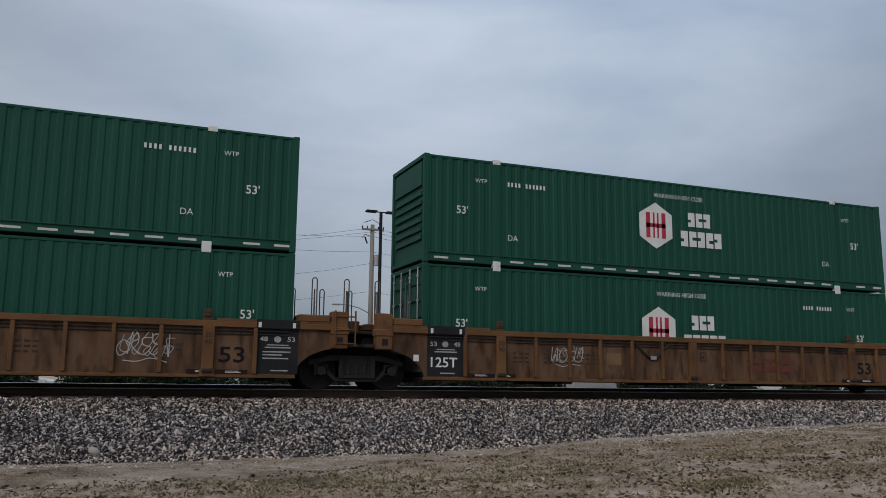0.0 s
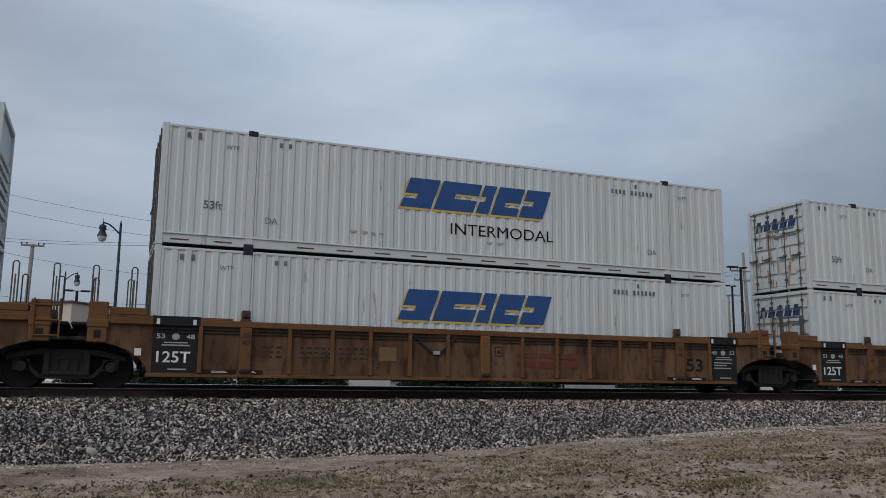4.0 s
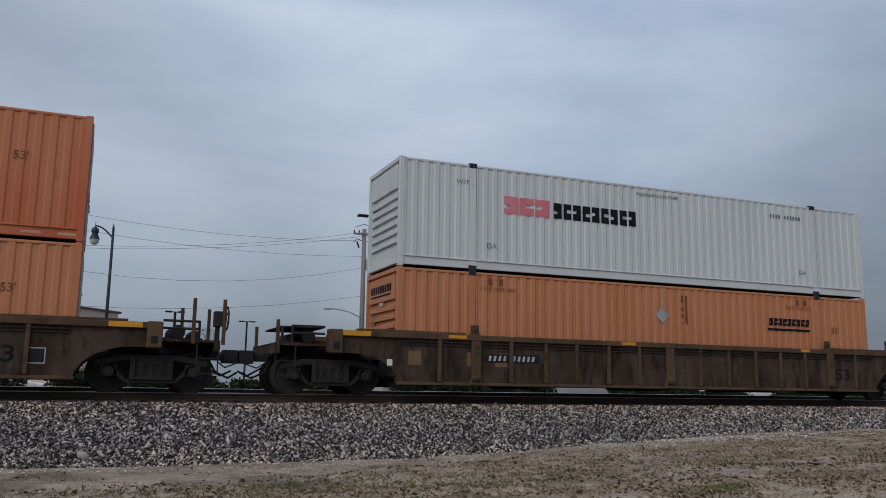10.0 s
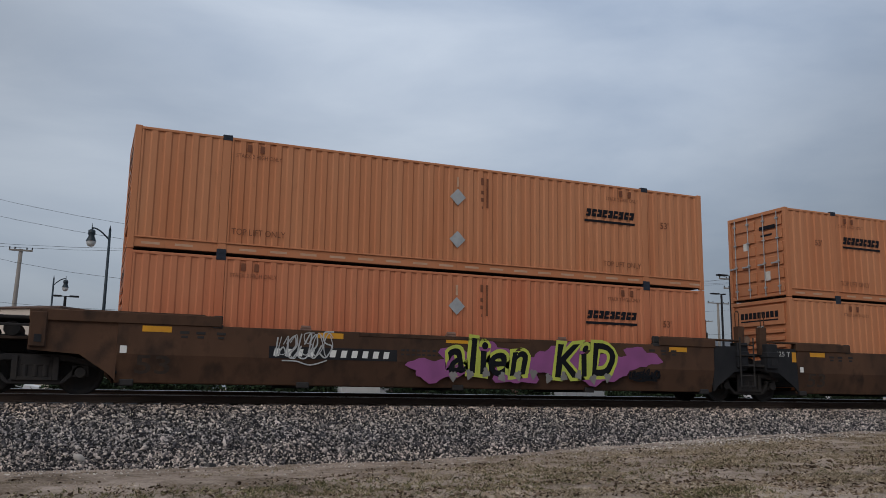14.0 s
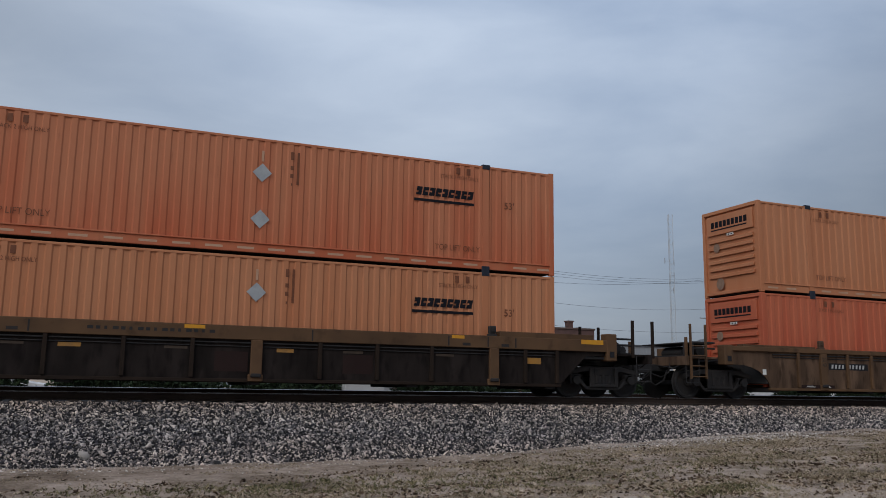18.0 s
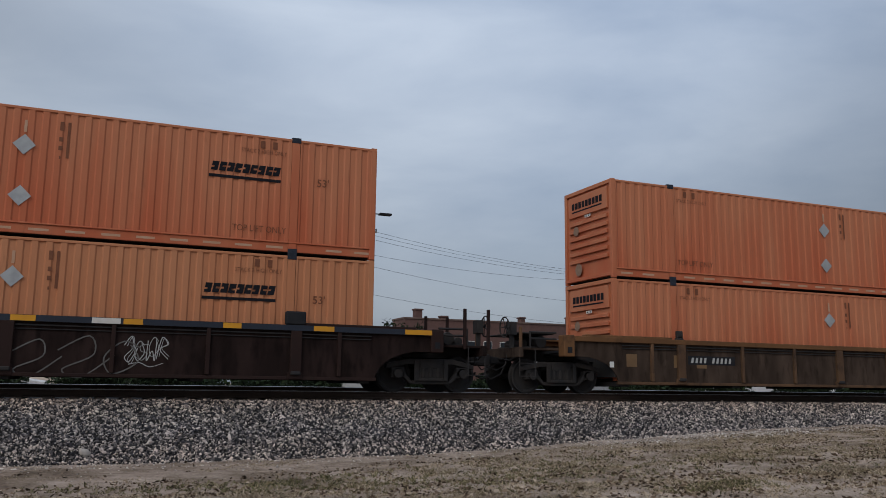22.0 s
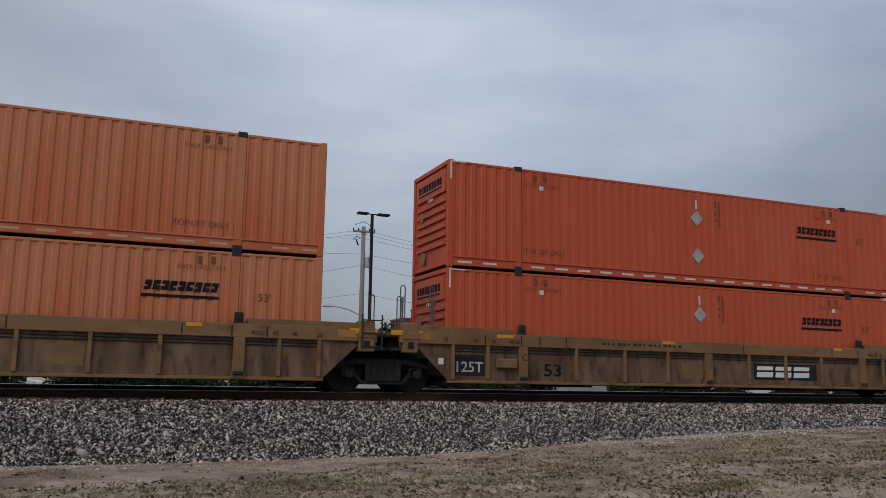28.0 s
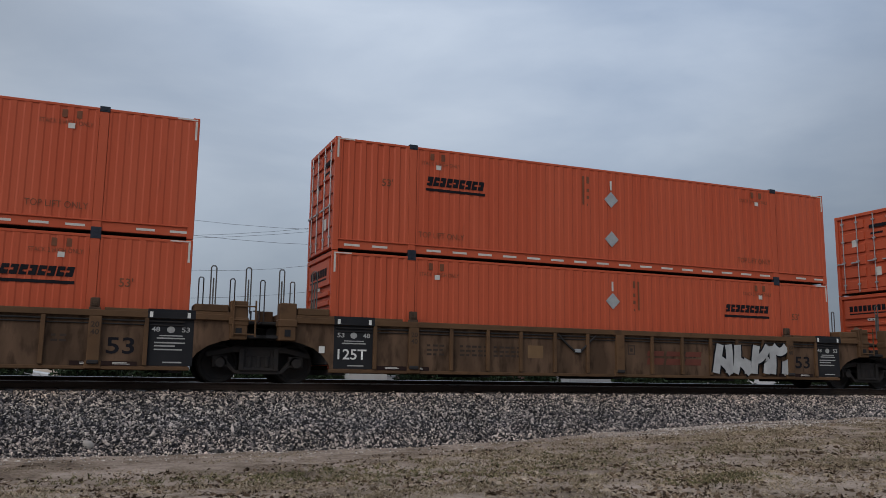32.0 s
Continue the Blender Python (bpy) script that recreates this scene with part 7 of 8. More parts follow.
GLYPHS = (((0.9, 0.8), (0.4, 1.0), (0.05, 0.5), (0.4, 0.0), (0.95, 0.4), (0.6, 0.9)), ((0.1, 1.0), (0.2, 0.0), (0.6, 0.5), (0.95, 0.0), (0.85, 0.95)),
          ((0.9, 0.95), (0.2, 0.9), (0.3, 0.55), (0.9, 0.4), (0.5, 0.0), (0.0, 0.15)), ((0.1, 0.0), (0.3, 1.0), (0.8, 0.7), (0.25, 0.45), (1.0, 0.0)),
          ((0.0, 0.6), (0.5, 1.0), (0.7, 0.5), (0.2, 0.1), (0.6, -0.1), (1.1, 0.5)), ((0.2, 0.9), (0.1, 0.1), (0.8, 0.05), (0.9, 0.95), (0.5, 0.5)))


def graffiti(car, seed, x0, x1, z0, z1, mat, width=0.035, turns=14, y=-1.509, lines=2):
    """A hand-sprayed tag: looping strokes side by side, crossed by a second pass, with a flourish under them."""
    rng = random.Random(seed)
    s = Shape()
    n = max(3, round((x1 - x0) / max(0.22, 0.38 * (z1 - z0))))
    w = (x1 - x0) / n
    layer = 0
    for i in range(n):
        for again in range(lines):
            g = GLYPHS[rng.randrange(len(GLYPHS))]
            h = (z1 - z0) * rng.uniform(0.55, 0.9)
            b = z0 + (z1 - z0) * (0.12 + 0.1 * rng.random()) + 0.25 * again * rng.uniform(-0.1, 0.3)
            a = x0 + i * w + 0.3 * w * again
            k = w * rng.uniform(0.85, 1.25)
            s.ribbon(smooth_line([(a + k * (p + 0.18 * q) + rng.uniform(-0.03, 0.03) * w, b + h * q) for p, q in g]), width * (0.7 if not again else 0.45), y - 0.0006 * layer)
            layer = (layer + 1) % 7
    s.ribbon(smooth_line([(x0 + (x1 - x0) * f, z0 + 0.08 * (z1 - z0) * math.sin(9 * f + seed)) for f in (0.15, 0.4, 0.65, 0.95)]), width * 0.6, y - 0.005)
    tagged(part("graffiti", s.mesh("graffiti", M[mat]), car, mat.replace("_", " paint, ") + " tag"), kind="stuff")


# (upper paint, livery, turned, doors), (lower ...), car style, colour, chord, left end, right end
U = "joint"
V = "coupler"
G = ("green", "green", 0, 0)
B = ("white", "blue", 0, 1)
O, T_, K, N = ("orange", "logo", 0, 0), ("tan", "logo", 0, 0), ("rust", "logo", 0, 0), ("red", "logo", 0, 0)
NT, OT, TT = ("red", "logo", 1, 1), ("orange", "logo", 1, 1), ("tan", "logo", 1, 1)
BROWN, DARK, TAN = "dirty orange brown articulated well car with ribbed steel sides", "soot dark well car with ribbed sides", "dusty tan well car with a broad top chord and posts"
TRAIN = [
    (G, ("green", "green", 0, 1), "rib", "car_orange", None, U, V, BROWN), (("green", "green", 1, 1), ("green", "green", 1, 0), "rib", "car_orange", None, V, U, BROWN),
    (("navy", "slate", 0, 1), ("white_old", "blue", 0, 1), "low", "car_teal", None, V, V, "dark teal low sided well car with white lettering bars"),
    (B, B, "rib", "car_orange", None, U, V, BROWN), (B, B, "rib", "car_orange", None, U, U, BROWN), (B, B, "rib", "car_orange", None, V, U, BROWN),
    (("white_old", "bleached", 0, 0), ("white", "bleached", 0, 1), "rib", "car_brown", None, V, V, "brown single well car with ribbed sides and amber strips"),
    (("white", "ghost", 0, 0), ("white", "ghost", 0, 1), "rib", "car_rust", None, V, V, "rust brown single well car with ribbed sides"),
    (("white_new", "ring", 0, 0), ("white_new", "ring", 0, 0), "rib", "car_rust", None, V, V, "rust brown single well car with graffiti tags"),
    (("white_new", "pink", 0, 0), T_, "rib", "car_rust", None, V, V, "rust brown single well car with ribbed sides"),
    (O, T_, "rib", "car_rust", None, V, V, "rust brown single well car with blue grey graffiti"),
    (K, T_, "smooth", "car_grime", None, U, V, "rust brown smooth sided well car with silver graffiti"), (TT, T_, "smooth", "car_grime", None, U, U, "rust brown smooth sided well car with faded tags"),
    (T_, O, "smooth", "car_grime", None, V, U, "rust brown smooth sided well car with a large colourful graffiti"),
    (T_, T_, "rib", "car_tan", None, U, V, "dusty tan brown well car with white letter graffiti"), (K, O, "rib", "car_tan", None, U, U, "dusty tan brown well car with ribbed sides"),
    (T_, K, "rib", "car_tan", None, V, U, "dusty tan brown well car with ribbed sides"),
    (O, T_, "wide", "car_dark", "car_tan", U, V, DARK + " and tan chord"), (O, O, "wide", "car_dark", "car_tan", U, U, DARK + " and tan chord"), (T_, O, "wide", "car_dark", "car_tan", V, U, DARK + " and tan chord"),
    (O, O, "four", "car_brown", "car_orange", V, V, "brown single well car with few wide ribs"), (O, T_, "four", "car_maroon", None, V, V, "dark maroon well car covered in white graffiti tags"),
    (N, N, "smooth", "car_khaki", None, U, V, "tan smooth sided well car with white tags"), (N, ("red", "logo", 1, 0), "smooth", "car_khaki", None, U, U, "tan smooth sided well car with red block logo"),
    (N, N, "smooth", "car_khaki", None, V, U, "tan smooth sided well car"),
    (N, N, "wide", "car_sand", "car_sand", U, V, TAN), (N, N, "wide", "car_sand", "car_sand", U, U, TAN), (OT, O, "wide", "car_sand", "car_sand", V, U, TAN),
    (N, N, "rib", "car_dark", None, V, V, DARK), (NT, N, "rib", "car_tan", None, U, V, BROWN), (NT, N, "rib", "car_tan", None, U, U, BROWN), (NT, N, "rib", "car_tan", None, V, U, BROWN)]
ROLLING = []
PLACARDS = {(12, 1): ((8.1, 0.86), (8.52, 0.84)), (14, 1): ((8.1, 0.86),), (14, 0): (), (23, 0): ((8.1, 2.0), (8.1, 0.86))}


def build_train():
    for k, (up, low, style, colour, chord, left, right, label) in enumerate(TRAIN):
        x = UNIT_AT[k]
        car = well_car(k, (x, TRACK, RAIL), style, colour, left, right, label, chord, end_panels=k not in SINGLE and k not in (16, 17, 18, 19, 27), plate="early" if k == 26 else k not in (17, 18, 19, 21), yellow=k in AMBER or style in ("smooth", "low"), brake=k in (1, 5, 20) and 1 or (k in (3, 7, 9, 10, 21, 25) and 2))
        ROLLING.append((car, x, 0.0))
        for tier, (paint_key, livery, turned, doors) in ((1, up), (0, low)):
            z = 0.36 + 2.895 * tier
            ROLLING.append((container((x, TRACK, RAIL + z), paint_key, livery, bool(turned), bool(doors), not doors, lower=not tier, odd_bay="red" if k == 17 and tier else None, placards=PLACARDS.get((k, tier))), x, z))
    return [c for c, _, z in ROLLING if z == 0.0]


CARS = build_train()


# ---- writing bars, logos and graffiti on single cars ----
def plate_bars(car, x0, x1, z0, z1, y, n, panel="black", ink="grey_light", slant=0.2, label="black panel with pale number bars"):
    """A painted panel whose figures are plain bars."""
    p = part("number_panel", Shape().rect(x0, x1, z0, z1, y).mesh("number_panel", M[panel]), car, label)
    h = z1 - z0
    s = Shape()
    w = (x1 - x0 - 0.2) / n
    for i in range(n):
        if not (n > 8 and i == 4):
            s.rect(x0 + 0.1 + i * w, x0 + 0.1 + (i + 0.52) * w, z0 + h * 0.2, z1 - h * 0.2, y - 0.003, slant)
    tagged(part("number_bar", s.mesh("number_bar", M[ink]), p), kind="stuff")


def logo_bars(car, x0, x1, z0, z1, y, panel, ink, label):
    """A three-block logo of slanted bars."""
    if panel:
        part("logo_panel", Shape().rect(x0 - 0.12, x1 + 0.22, z0 - 0.08, z1 + 0.08, y).mesh("logo_panel", M[panel]), car)
    s = Shape()
    w = (x1 - x0) / 3
    h = z1 - z0
    for i in range(3):
        a = x0 + i * w
        s.rect(a, a + w * 0.86, z0 + h * 0.64, z1, y - 0.003, 0.25)
        s.rect(a - 0.02, a + w * 0.84, z0, z0 + h * 0.46, y - 0.003, 0.25)
    tagged(part("logo", s.mesh("logo", M[ink]), car, label), kind="stuff")


def blob(rng, cx, cz, rx, rz, n=26):
    k = [1 + 0.22 * math.sin(3 * a + rng) + 0.12 * math.sin(7 * a + 2 * rng) for a in np.linspace(0, 2 * math.pi, n, endpoint=False)]
    return [(cx + rx * q * math.cos(a), cz + rz * q * math.sin(a)) for q, a in zip(k, np.linspace(0, 2 * math.pi, n, endpoint=False))]


def bubble_letters(car, seed, x0, x1, z0, z1, n, fill, edge, y, label, back=None, fat=(0.42, 0.25)):
    """Large sprayed letters as fat strokes with an outline, none of them a real letter."""
    rng = random.Random(seed)
    w = (x1 - x0) / n
    under, over = Shape(), Shape()
    for i in range(n):
        a, b = x0 + i * w, x0 + (i + 0.92) * w
        zs = [z0 + (z1 - z0) * f for f in (0.06, 0.5, 0.94)]
        lines = [[(a + w * 0.1, zs[0]), (a + w * rng.uniform(0.1, 0.35), zs[1]), (a + w * rng.uniform(0.1, 0.4), zs[2])],
                 [(a + w * 0.15, zs[rng.choice((1, 2))]), (a + w * 0.55, zs[1] + rng.uniform(-0.1, 0.15)), (b, zs[rng.choice((0, 2))])],
                 [(b - w * 0.15, zs[0]), (b - w * rng.uniform(0.0, 0.3), zs[1]), (b - w * rng.uniform(0.05, 0.3), zs[rng.choice((1, 2))])]]
        for li, q in enumerate(lines):
            fine = [(q[0][0] * (1 - f) ** 2 + 2 * q[1][0] * f * (1 - f) + q[2][0] * f * f, q[0][1] * (1 - f) ** 2 + 2 * q[1][1] * f * (1 - f) + q[2][1] * f * f) for f in np.linspace(0, 1, 9)]
            under.ribbon(fine, w * fat[0], y - 0.002 - 0.0007 * li - 0.0003 * (i % 2))
            over.ribbon(fine, w * fat[1], y - 0.006 - 0.0007 * li - 0.0003 * (i % 2))
    if back:
        s = Shape()
        for i in range(n):
            s.sheet(blob(seed + i, x0 + (i + 0.5) * w, (z0 + z1) / 2, w * 0.75, (z1 - z0) * 0.5), y - 0.0005 * (i % 3 + 1))
        part("graffiti_ground", s.mesh("graffiti_ground", M[back]), car, "sprayed colour cloud behind graffiti")["kind"] = "stuff"
    tagged(part("graffiti", under.mesh("graffiti", M[edge]), car, label), kind="stuff")
    tagged(part("graffiti", over.mesh("graffiti", M[fill]), car, label), kind="stuff")


def spray_word(car, words, x0, x1, z0, z1, layers, y, label, sway=0.04, slant=0.1):
    """Large sprayed letters: one fat layer over another, from the widest to the narrowest."""
    size = None
    for n, (fat, mat) in enumerate(reversed(layers)):
        cu = bpy.data.curves.new("graffiti", 'FONT')
        cu.body, cu.size, cu.resolution_u, cu.offset, cu.shear, cu.space_character = words, 1.0, 4, fat, slant, 1.12
        ob = bpy.data.objects.new("graffiti", cu)
        scene.collection.objects.link(ob)
        me = bpy.data.meshes.new_from_object(ob.evaluated_get(bpy.context.evaluated_depsgraph_get()))
        bpy.data.objects.remove(ob)
        co = np.array([v.co for v in me.vertices])
        if size is None:
            size = (co.min(0), co.max(0))
        lo, hi = size
        for v in me.vertices:
            u, w = (v.co.x - lo[0]) / (hi[0] - lo[0]), (v.co.y - lo[1]) / (hi[1] - lo[1])
            v.co = (x0 + (x1 - x0) * u + sway * math.sin(7 * w + 9 * u), 0.0, z0 + (z1 - z0) * w + sway * math.sin(16 * u))
        me.materials.clear()
        me.materials.append(M[mat])
        depth = 0.003 * (len(layers) - 1 - n)
        tagged(part("graffiti", me, car, label, (0, y - depth, 0)), kind="stuff")


def loop_cable(car):
    s = Shape().tube([(6.2, -1.53, 1.37), (6.45, -1.54, 1.12), (6.72, -1.54, 0.92), (6.8, -1.54, 0.90), (6.88, -1.54, 0.92), (7.1, -1.54, 1.12), (7.38, -1.53, 1.37)], 0.03, 5)
    part("hanging_hose", s.mesh("hanging_hose", M["iron"]), car, "black hose hanging in a loop")
    part("bracket", Shape().box(6.70, 6.88, -1.57, -1.50, 0.90, 0.99).mesh("bracket", M["galv"]), car)


def patch(car, x0, x1, z0, z1, mat, label, y=-1.5045):
    part("paint_patch", Shape().rect(x0, x1, z0, z1, y).mesh("paint_patch", M[mat]), car, label)


RY, SY = -1.507, -1.558
M["yellow_old"] = material("faded amber film", (0.40, 0.19, 0.03), (0.24, 0.13, 0.045), scale=3, rough=0.6)
M["stain_tan"] = material("faint tan dust", (0.06, 0.042, 0.03), (0.04, 0.028, 0.02), scale=5, rough=0.85)
M["patch_tan"] = material("lighter tan touch-up paint", (0.19, 0.115, 0.055), (0.12, 0.07, 0.035), scale=2, rough=0.8)
M["spray_violet"] = material("violet spray paint", (0.16, 0.05, 0.12), scale=2, rough=0.6)


def mark_cars():
    c = CARS
    tag = graffiti
    for k in (0, 1, 4, 15, 29, 30):
        loop_cable(c[k])
    for k in (0, 1, 3, 4, 5, 14, 15, 16, 29, 30, 31):
        patch(c[k], 5.3, 5.75, 0.72, 1.05, "patch_tan", "lighter tan repaint patch")
        for x in (1.15, 13.75):
            patch(c[k], x, x + 1.35, 0.345, 0.44, "car_maroon", "dark maroon strip with small writing", -1.5452)
            tagged(part("stencil_bar", kept(("lowbar", x), lambda: Shape().rect(x + 0.2, x + 0.55, 0.375, 0.39, -1.548).rect(x + 0.2, x + 0.5, 0.40, 0.415, -1.548).rect(x + 0.85, x + 1.2, 0.375, 0.39, -1.548).rect(
                x + 0.85, x + 1.15, 0.40, 0.415, -1.548).mesh("stencil_bar", M["tape"])), c[k]), kind="stuff")
    for k in (3, 10, 14, 29):
        patch(c[k], 15.2, 15.62, 0.58, 0.92, "scuff", "pale outlined data panel")
        patch(c[k], 15.225, 15.595, 0.605, 0.895, "black", "black data panel", -1.5065)
    for k in (17, 18, 19):
        for a, b, z in ((0.6, 1.05, 1.0), (3.95, 4.4, 0.96), (8.6, 9.0, 0.96), (15.2, 15.6, 0.85)):
            patch(c[k], a, b, z, z + 0.085 if a < 15 else z + 0.16, "yellow_old", "dusty amber reflective patch")
        for a in (2.8, 6.1, 10.2, 12.6):
            patch(c[k], a, a + 0.5, 0.98, 1.04, "stain_tan", "faint dusty tan patch")
    for k in (17, 18, 19, 25, 26, 27):
        s = Shape()
        for x in (0.95, 2.0, 2.55, 3.35, 9.4, 12.9, 14.0, 14.8):
            s.rect(x, x + 0.035, 1.25, 1.5, -1.5845)
        for x in (0.6, 1.6, 2.25, 2.95, 13.3, 14.4) if k < 20 else ():
            s.rect(x, x + 0.22, 1.27, 1.34, -1.5845)
        for i in range(16):
            s.rect(4.5 + i * 0.17, 4.62 + i * 0.17 - 0.03 * (i % 3), 1.35, 1.42, -1.5845)
        tagged(part("stencil_bar", s.mesh("stencil_bar", M["iron"]), c[k]), kind="stuff")
        for x in (7.2, 10.2):
            patch(c[k], x, x + 0.75, 0.5, 0.95, "patch_tan" if k > 20 else "car_maroon", "repainted data panel")
    for k in (6, 7, 8, 9, 10, 20):
        for x in (0.75, 2.35, 3.15):
            patch(c[k], x - 0.5, x - 0.15, 0.75, 1.1, "patch_tan", "lighter tan repaint patch")
    tag(c[0], 1, 3.55, 4.5, 0.7, 1.2, "spray_white", 0.03, 12, lines=2)
    tag(c[1], 2, 12.25, 13.4, 0.62, 1.2, "spray_white", 0.035, 13, lines=2)
    tag(c[3], 3, 7.2, 8.0, 0.62, 1.25, "spray_grey", 0.035, 9)
    tag(c[3], 4, 9.3, 10.1, 0.6, 1.25, "spray_grey", 0.035, 10)
    plate_bars(c[1], 2.45, 4.05, 0.88, 1.08, -1.506, 9)
    plate_bars(c[3], 11.35, 12.95, 0.82, 1.02, -1.506, 9)
    spray_word(c[5], "OLR", 6.3, 9.85, 0.42, 1.52, ((0.14, "spray_white"), (0.10, "spray_black")), -1.605, "huge black graffiti with white edges")
    spray_word(c[5], "HOSER", 11.2, 16.3, 0.42, 1.45, ((0.11, "spray_white"), (0.075, "spray_black")), -1.605, "huge black graffiti with white edges")
    for x0 in (7.4, 11.5, 15.5):
        patch(c[5], x0, x0 + 0.55, 1.44, 1.52, "yellow_old", "faded amber patch", -1.5845)
    patch(c[3], 8.36, 8.8, 1.43, 1.52, "yellow_mark", "amber reflective patch", -1.5845)
    for k, x in ((6, 2.35), (7, 2.3), (8, 2.4), (9, 2.35), (10, 2.35)):
        plate_bars(c[k], x, x + 1.6, 0.86, 1.08, -1.506, 10)
    tag(c[8], 7, 4.15, 4.95, 0.45, 1.25, "spray_white", 0.035, 13)
    patch(c[8], 6.2, 6.95, 0.45, 1.2, "spray_teal", "pale teal sprayed square", -1.505)
    tag(c[8], 8, 6.25, 6.9, 0.6, 1.15, "spray_black", 0.05, 8, y=-1.511)
    logo_bars(c[8], 11.1, 12.6, 0.75, 1.08, -1.505, None, "spray_grey", "faded grey block logo")
    bubble_letters(c[10], 9, 5.3, 9.25, 0.42, 1.38, 5, "spray_teal", "spray_grey", -1.585, "dull teal graffiti across the ribs", fat=(0.26, 0.21))
    spray_word(c[11], "XRd", 3.5, 6.75, 0.46, 1.5, ((0.085, "spray_grey"), (0.06, "spray_silver")), SY, "large silver white graffiti", slant=0.2)
    plate_bars(c[11], 9.95, 12.95, 0.86, 1.16, SY, 11, ink="white_mark")
    tag(c[11], 11, 2.0, 3.1, 0.75, 1.4, "spray_grey", 0.03, 12, y=SY)
    tag(c[11], 12, 12.85, 14.0, 0.62, 1.5, "spray_grey", 0.025, 12, y=SY)
    tag(c[11], 13, 7.0, 9.8, 0.95, 1.35, "spray_black", 0.03, 18, y=SY)
    tag(c[12], 14, 3.95, 5.0, 0.75, 1.35, "spray_grey", 0.04, 9, y=SY)
    tag(c[12], 15, 5.15, 6.05, 0.7, 1.5, "spray_white", 0.055, 9, y=SY)
    logo_bars(c[12], 8.2, 10.3, 0.95, 1.3, SY, "black", "white_mark", "white slanted block logo on black")
    tag(c[12], 16, 12.0, 13.4, 0.6, 1.25, "spray_grey", 0.035, 10, y=SY)
    tag(c[12], 17, 6.6, 7.9, 0.85, 1.25, "spray_black", 0.03, 10, y=SY)
    plate_bars(c[13], 3.25, 6.4, 0.88, 1.16, SY, 11, ink="white_mark")
    tag(c[13], 18, 3.35, 4.7, 0.8, 1.55, "spray_white", 0.05, 10, y=SY - 0.004)
    cloud = Shape()
    for q in range(9):
        cloud.sheet(blob(19 + q, 7.35 + q * 0.78, 0.72 + 0.22 * (q % 3), 0.62, 0.36 if q % 2 else 0.28), SY - 0.0006 * (q % 4 + 1))
    part("graffiti_ground", cloud.mesh("graffiti_ground", M["spray_pink"]), c[13], "sprayed violet cloud behind graffiti")["kind"] = "stuff"
    drops = Shape()
    for q in range(11):
        drops.sheet(blob(q * 1.3, 7.9 + q * 0.46, 0.56 + 0.05 * (q % 3), 0.10, 0.12), SY - 0.0135 - 0.0005 * (q % 2))
    part("graffiti_drips", drops.mesh("graffiti_drips", M["spray_grey"]), c[13], "round silver drips under the letters")["kind"] = "stuff"
    spray_word(c[13], "alien  KiD", 7.75, 12.75, 0.60, 1.5, ((0.10, "spray_lime"), (0.025, "spray_black")), SY - 0.004, "large black graffiti with lime edges on violet")
    tag(c[13], 20, 13.2, 14.2, 0.55, 0.8, "spray_black", 0.08, 6, y=SY - 0.004)
    tag(c[14], 21, 7.2, 7.95, 0.6, 1.2, "spray_grey", 0.03, 10)
    for letter, x in (("S", 8.42), ("I", 9.55), ("G", 10.32)):
        spray_word(c[14], letter, x, x + (0.68 if letter != "I" else 0.26), 0.46, 1.2, ((0.10, "spray_black"), (0.06, "spray_white"), (0.0, "spray_black")), RY, "white sprayed letter with black edge", sway=0.02, slant=0.0)
    plate_bars(c[14], 11.45, 13.1, 0.92, 1.12, -1.506, 10)
    tag(c[14], 25, 11.5, 12.2, 0.55, 0.95, "spray_grey", 0.02, 10)
    plate_bars(c[16], 2.35, 4.0, 0.92, 1.12, -1.506, 10)
    plate_bars(c[20], 2.35, 4.05, 0.85, 1.1, -1.506, 10)
    logo_bars(c[20], 10.45, 11.9, 0.78, 1.1, -1.505, "black", "white_mark", "white slanted block logo on black")
    tag(c[20], 26, 12.0, 12.75, 0.55, 1.15, "spray_grey", 0.035, 9)
    plate_bars(c[21], 2.70, 5.25, 0.72, 1.0, -1.5205, 11, panel="car_maroon", ink="white_mark", slant=0.0, label="white number bars on maroon")
    for j, x in enumerate((2.7, 3.75, 4.8, 5.7, 8.1, 9.0, 9.9)):
        q = smooth_line([(x + (0.8 + 0.12 * (j % 3)) * a + 0.2 * b, 0.34 + (0.7 + 0.1 * (j % 2)) * b) for a, b in GLYPHS[(j * j + 3 * j) % 6]])
        part("graffiti", Shape().ribbon(q, 0.03, -1.5095 - 0.001 * j).mesh("graffiti", M["spray_faint"]), c[21], "large looping silver outline graffiti")
    tag(c[21], 28, 7.0, 7.9, 0.65, 1.2, "spray_grey", 0.03, 10, y=-1.5225)
    tag(c[21], 30, 10.4, 11.3, 0.55, 1.15, "spray_white", 0.025, 10)
    part("lettering", lettering("53", 0.45, "grey_light", 0.78), c[21], "large pale length figures", (0.96, RY, 0.50))
    patch(c[21], 0.55, 0.72, 0.52, 0.72, "grey_light", "small pale square")
    part("chord_band", Shape().box(-1.6, 17.8, -1.587, -1.575, 1.405, 1.535).mesh("chord_band", M["casting"]), c[21], "dark blue black painted chord")
    for mat, spans in (("yellow_mark", ((-1.38, -0.44), (1.79, 2.27), (3.94, 4.38), (6.04, 6.48), (8.17, 8.65), (10.38, 10.78), (12.5, 12.91), (14.6, 15.1), (16.9, 17.7))), ("tape", ((-0.22, 0.35), (9.74, 10.32)))):
        for a, b in spans:
            patch(c[21], a, b, 1.41, 1.53, mat, "amber reflective patch" if mat != "tape" else "white reflective patch", -1.590)
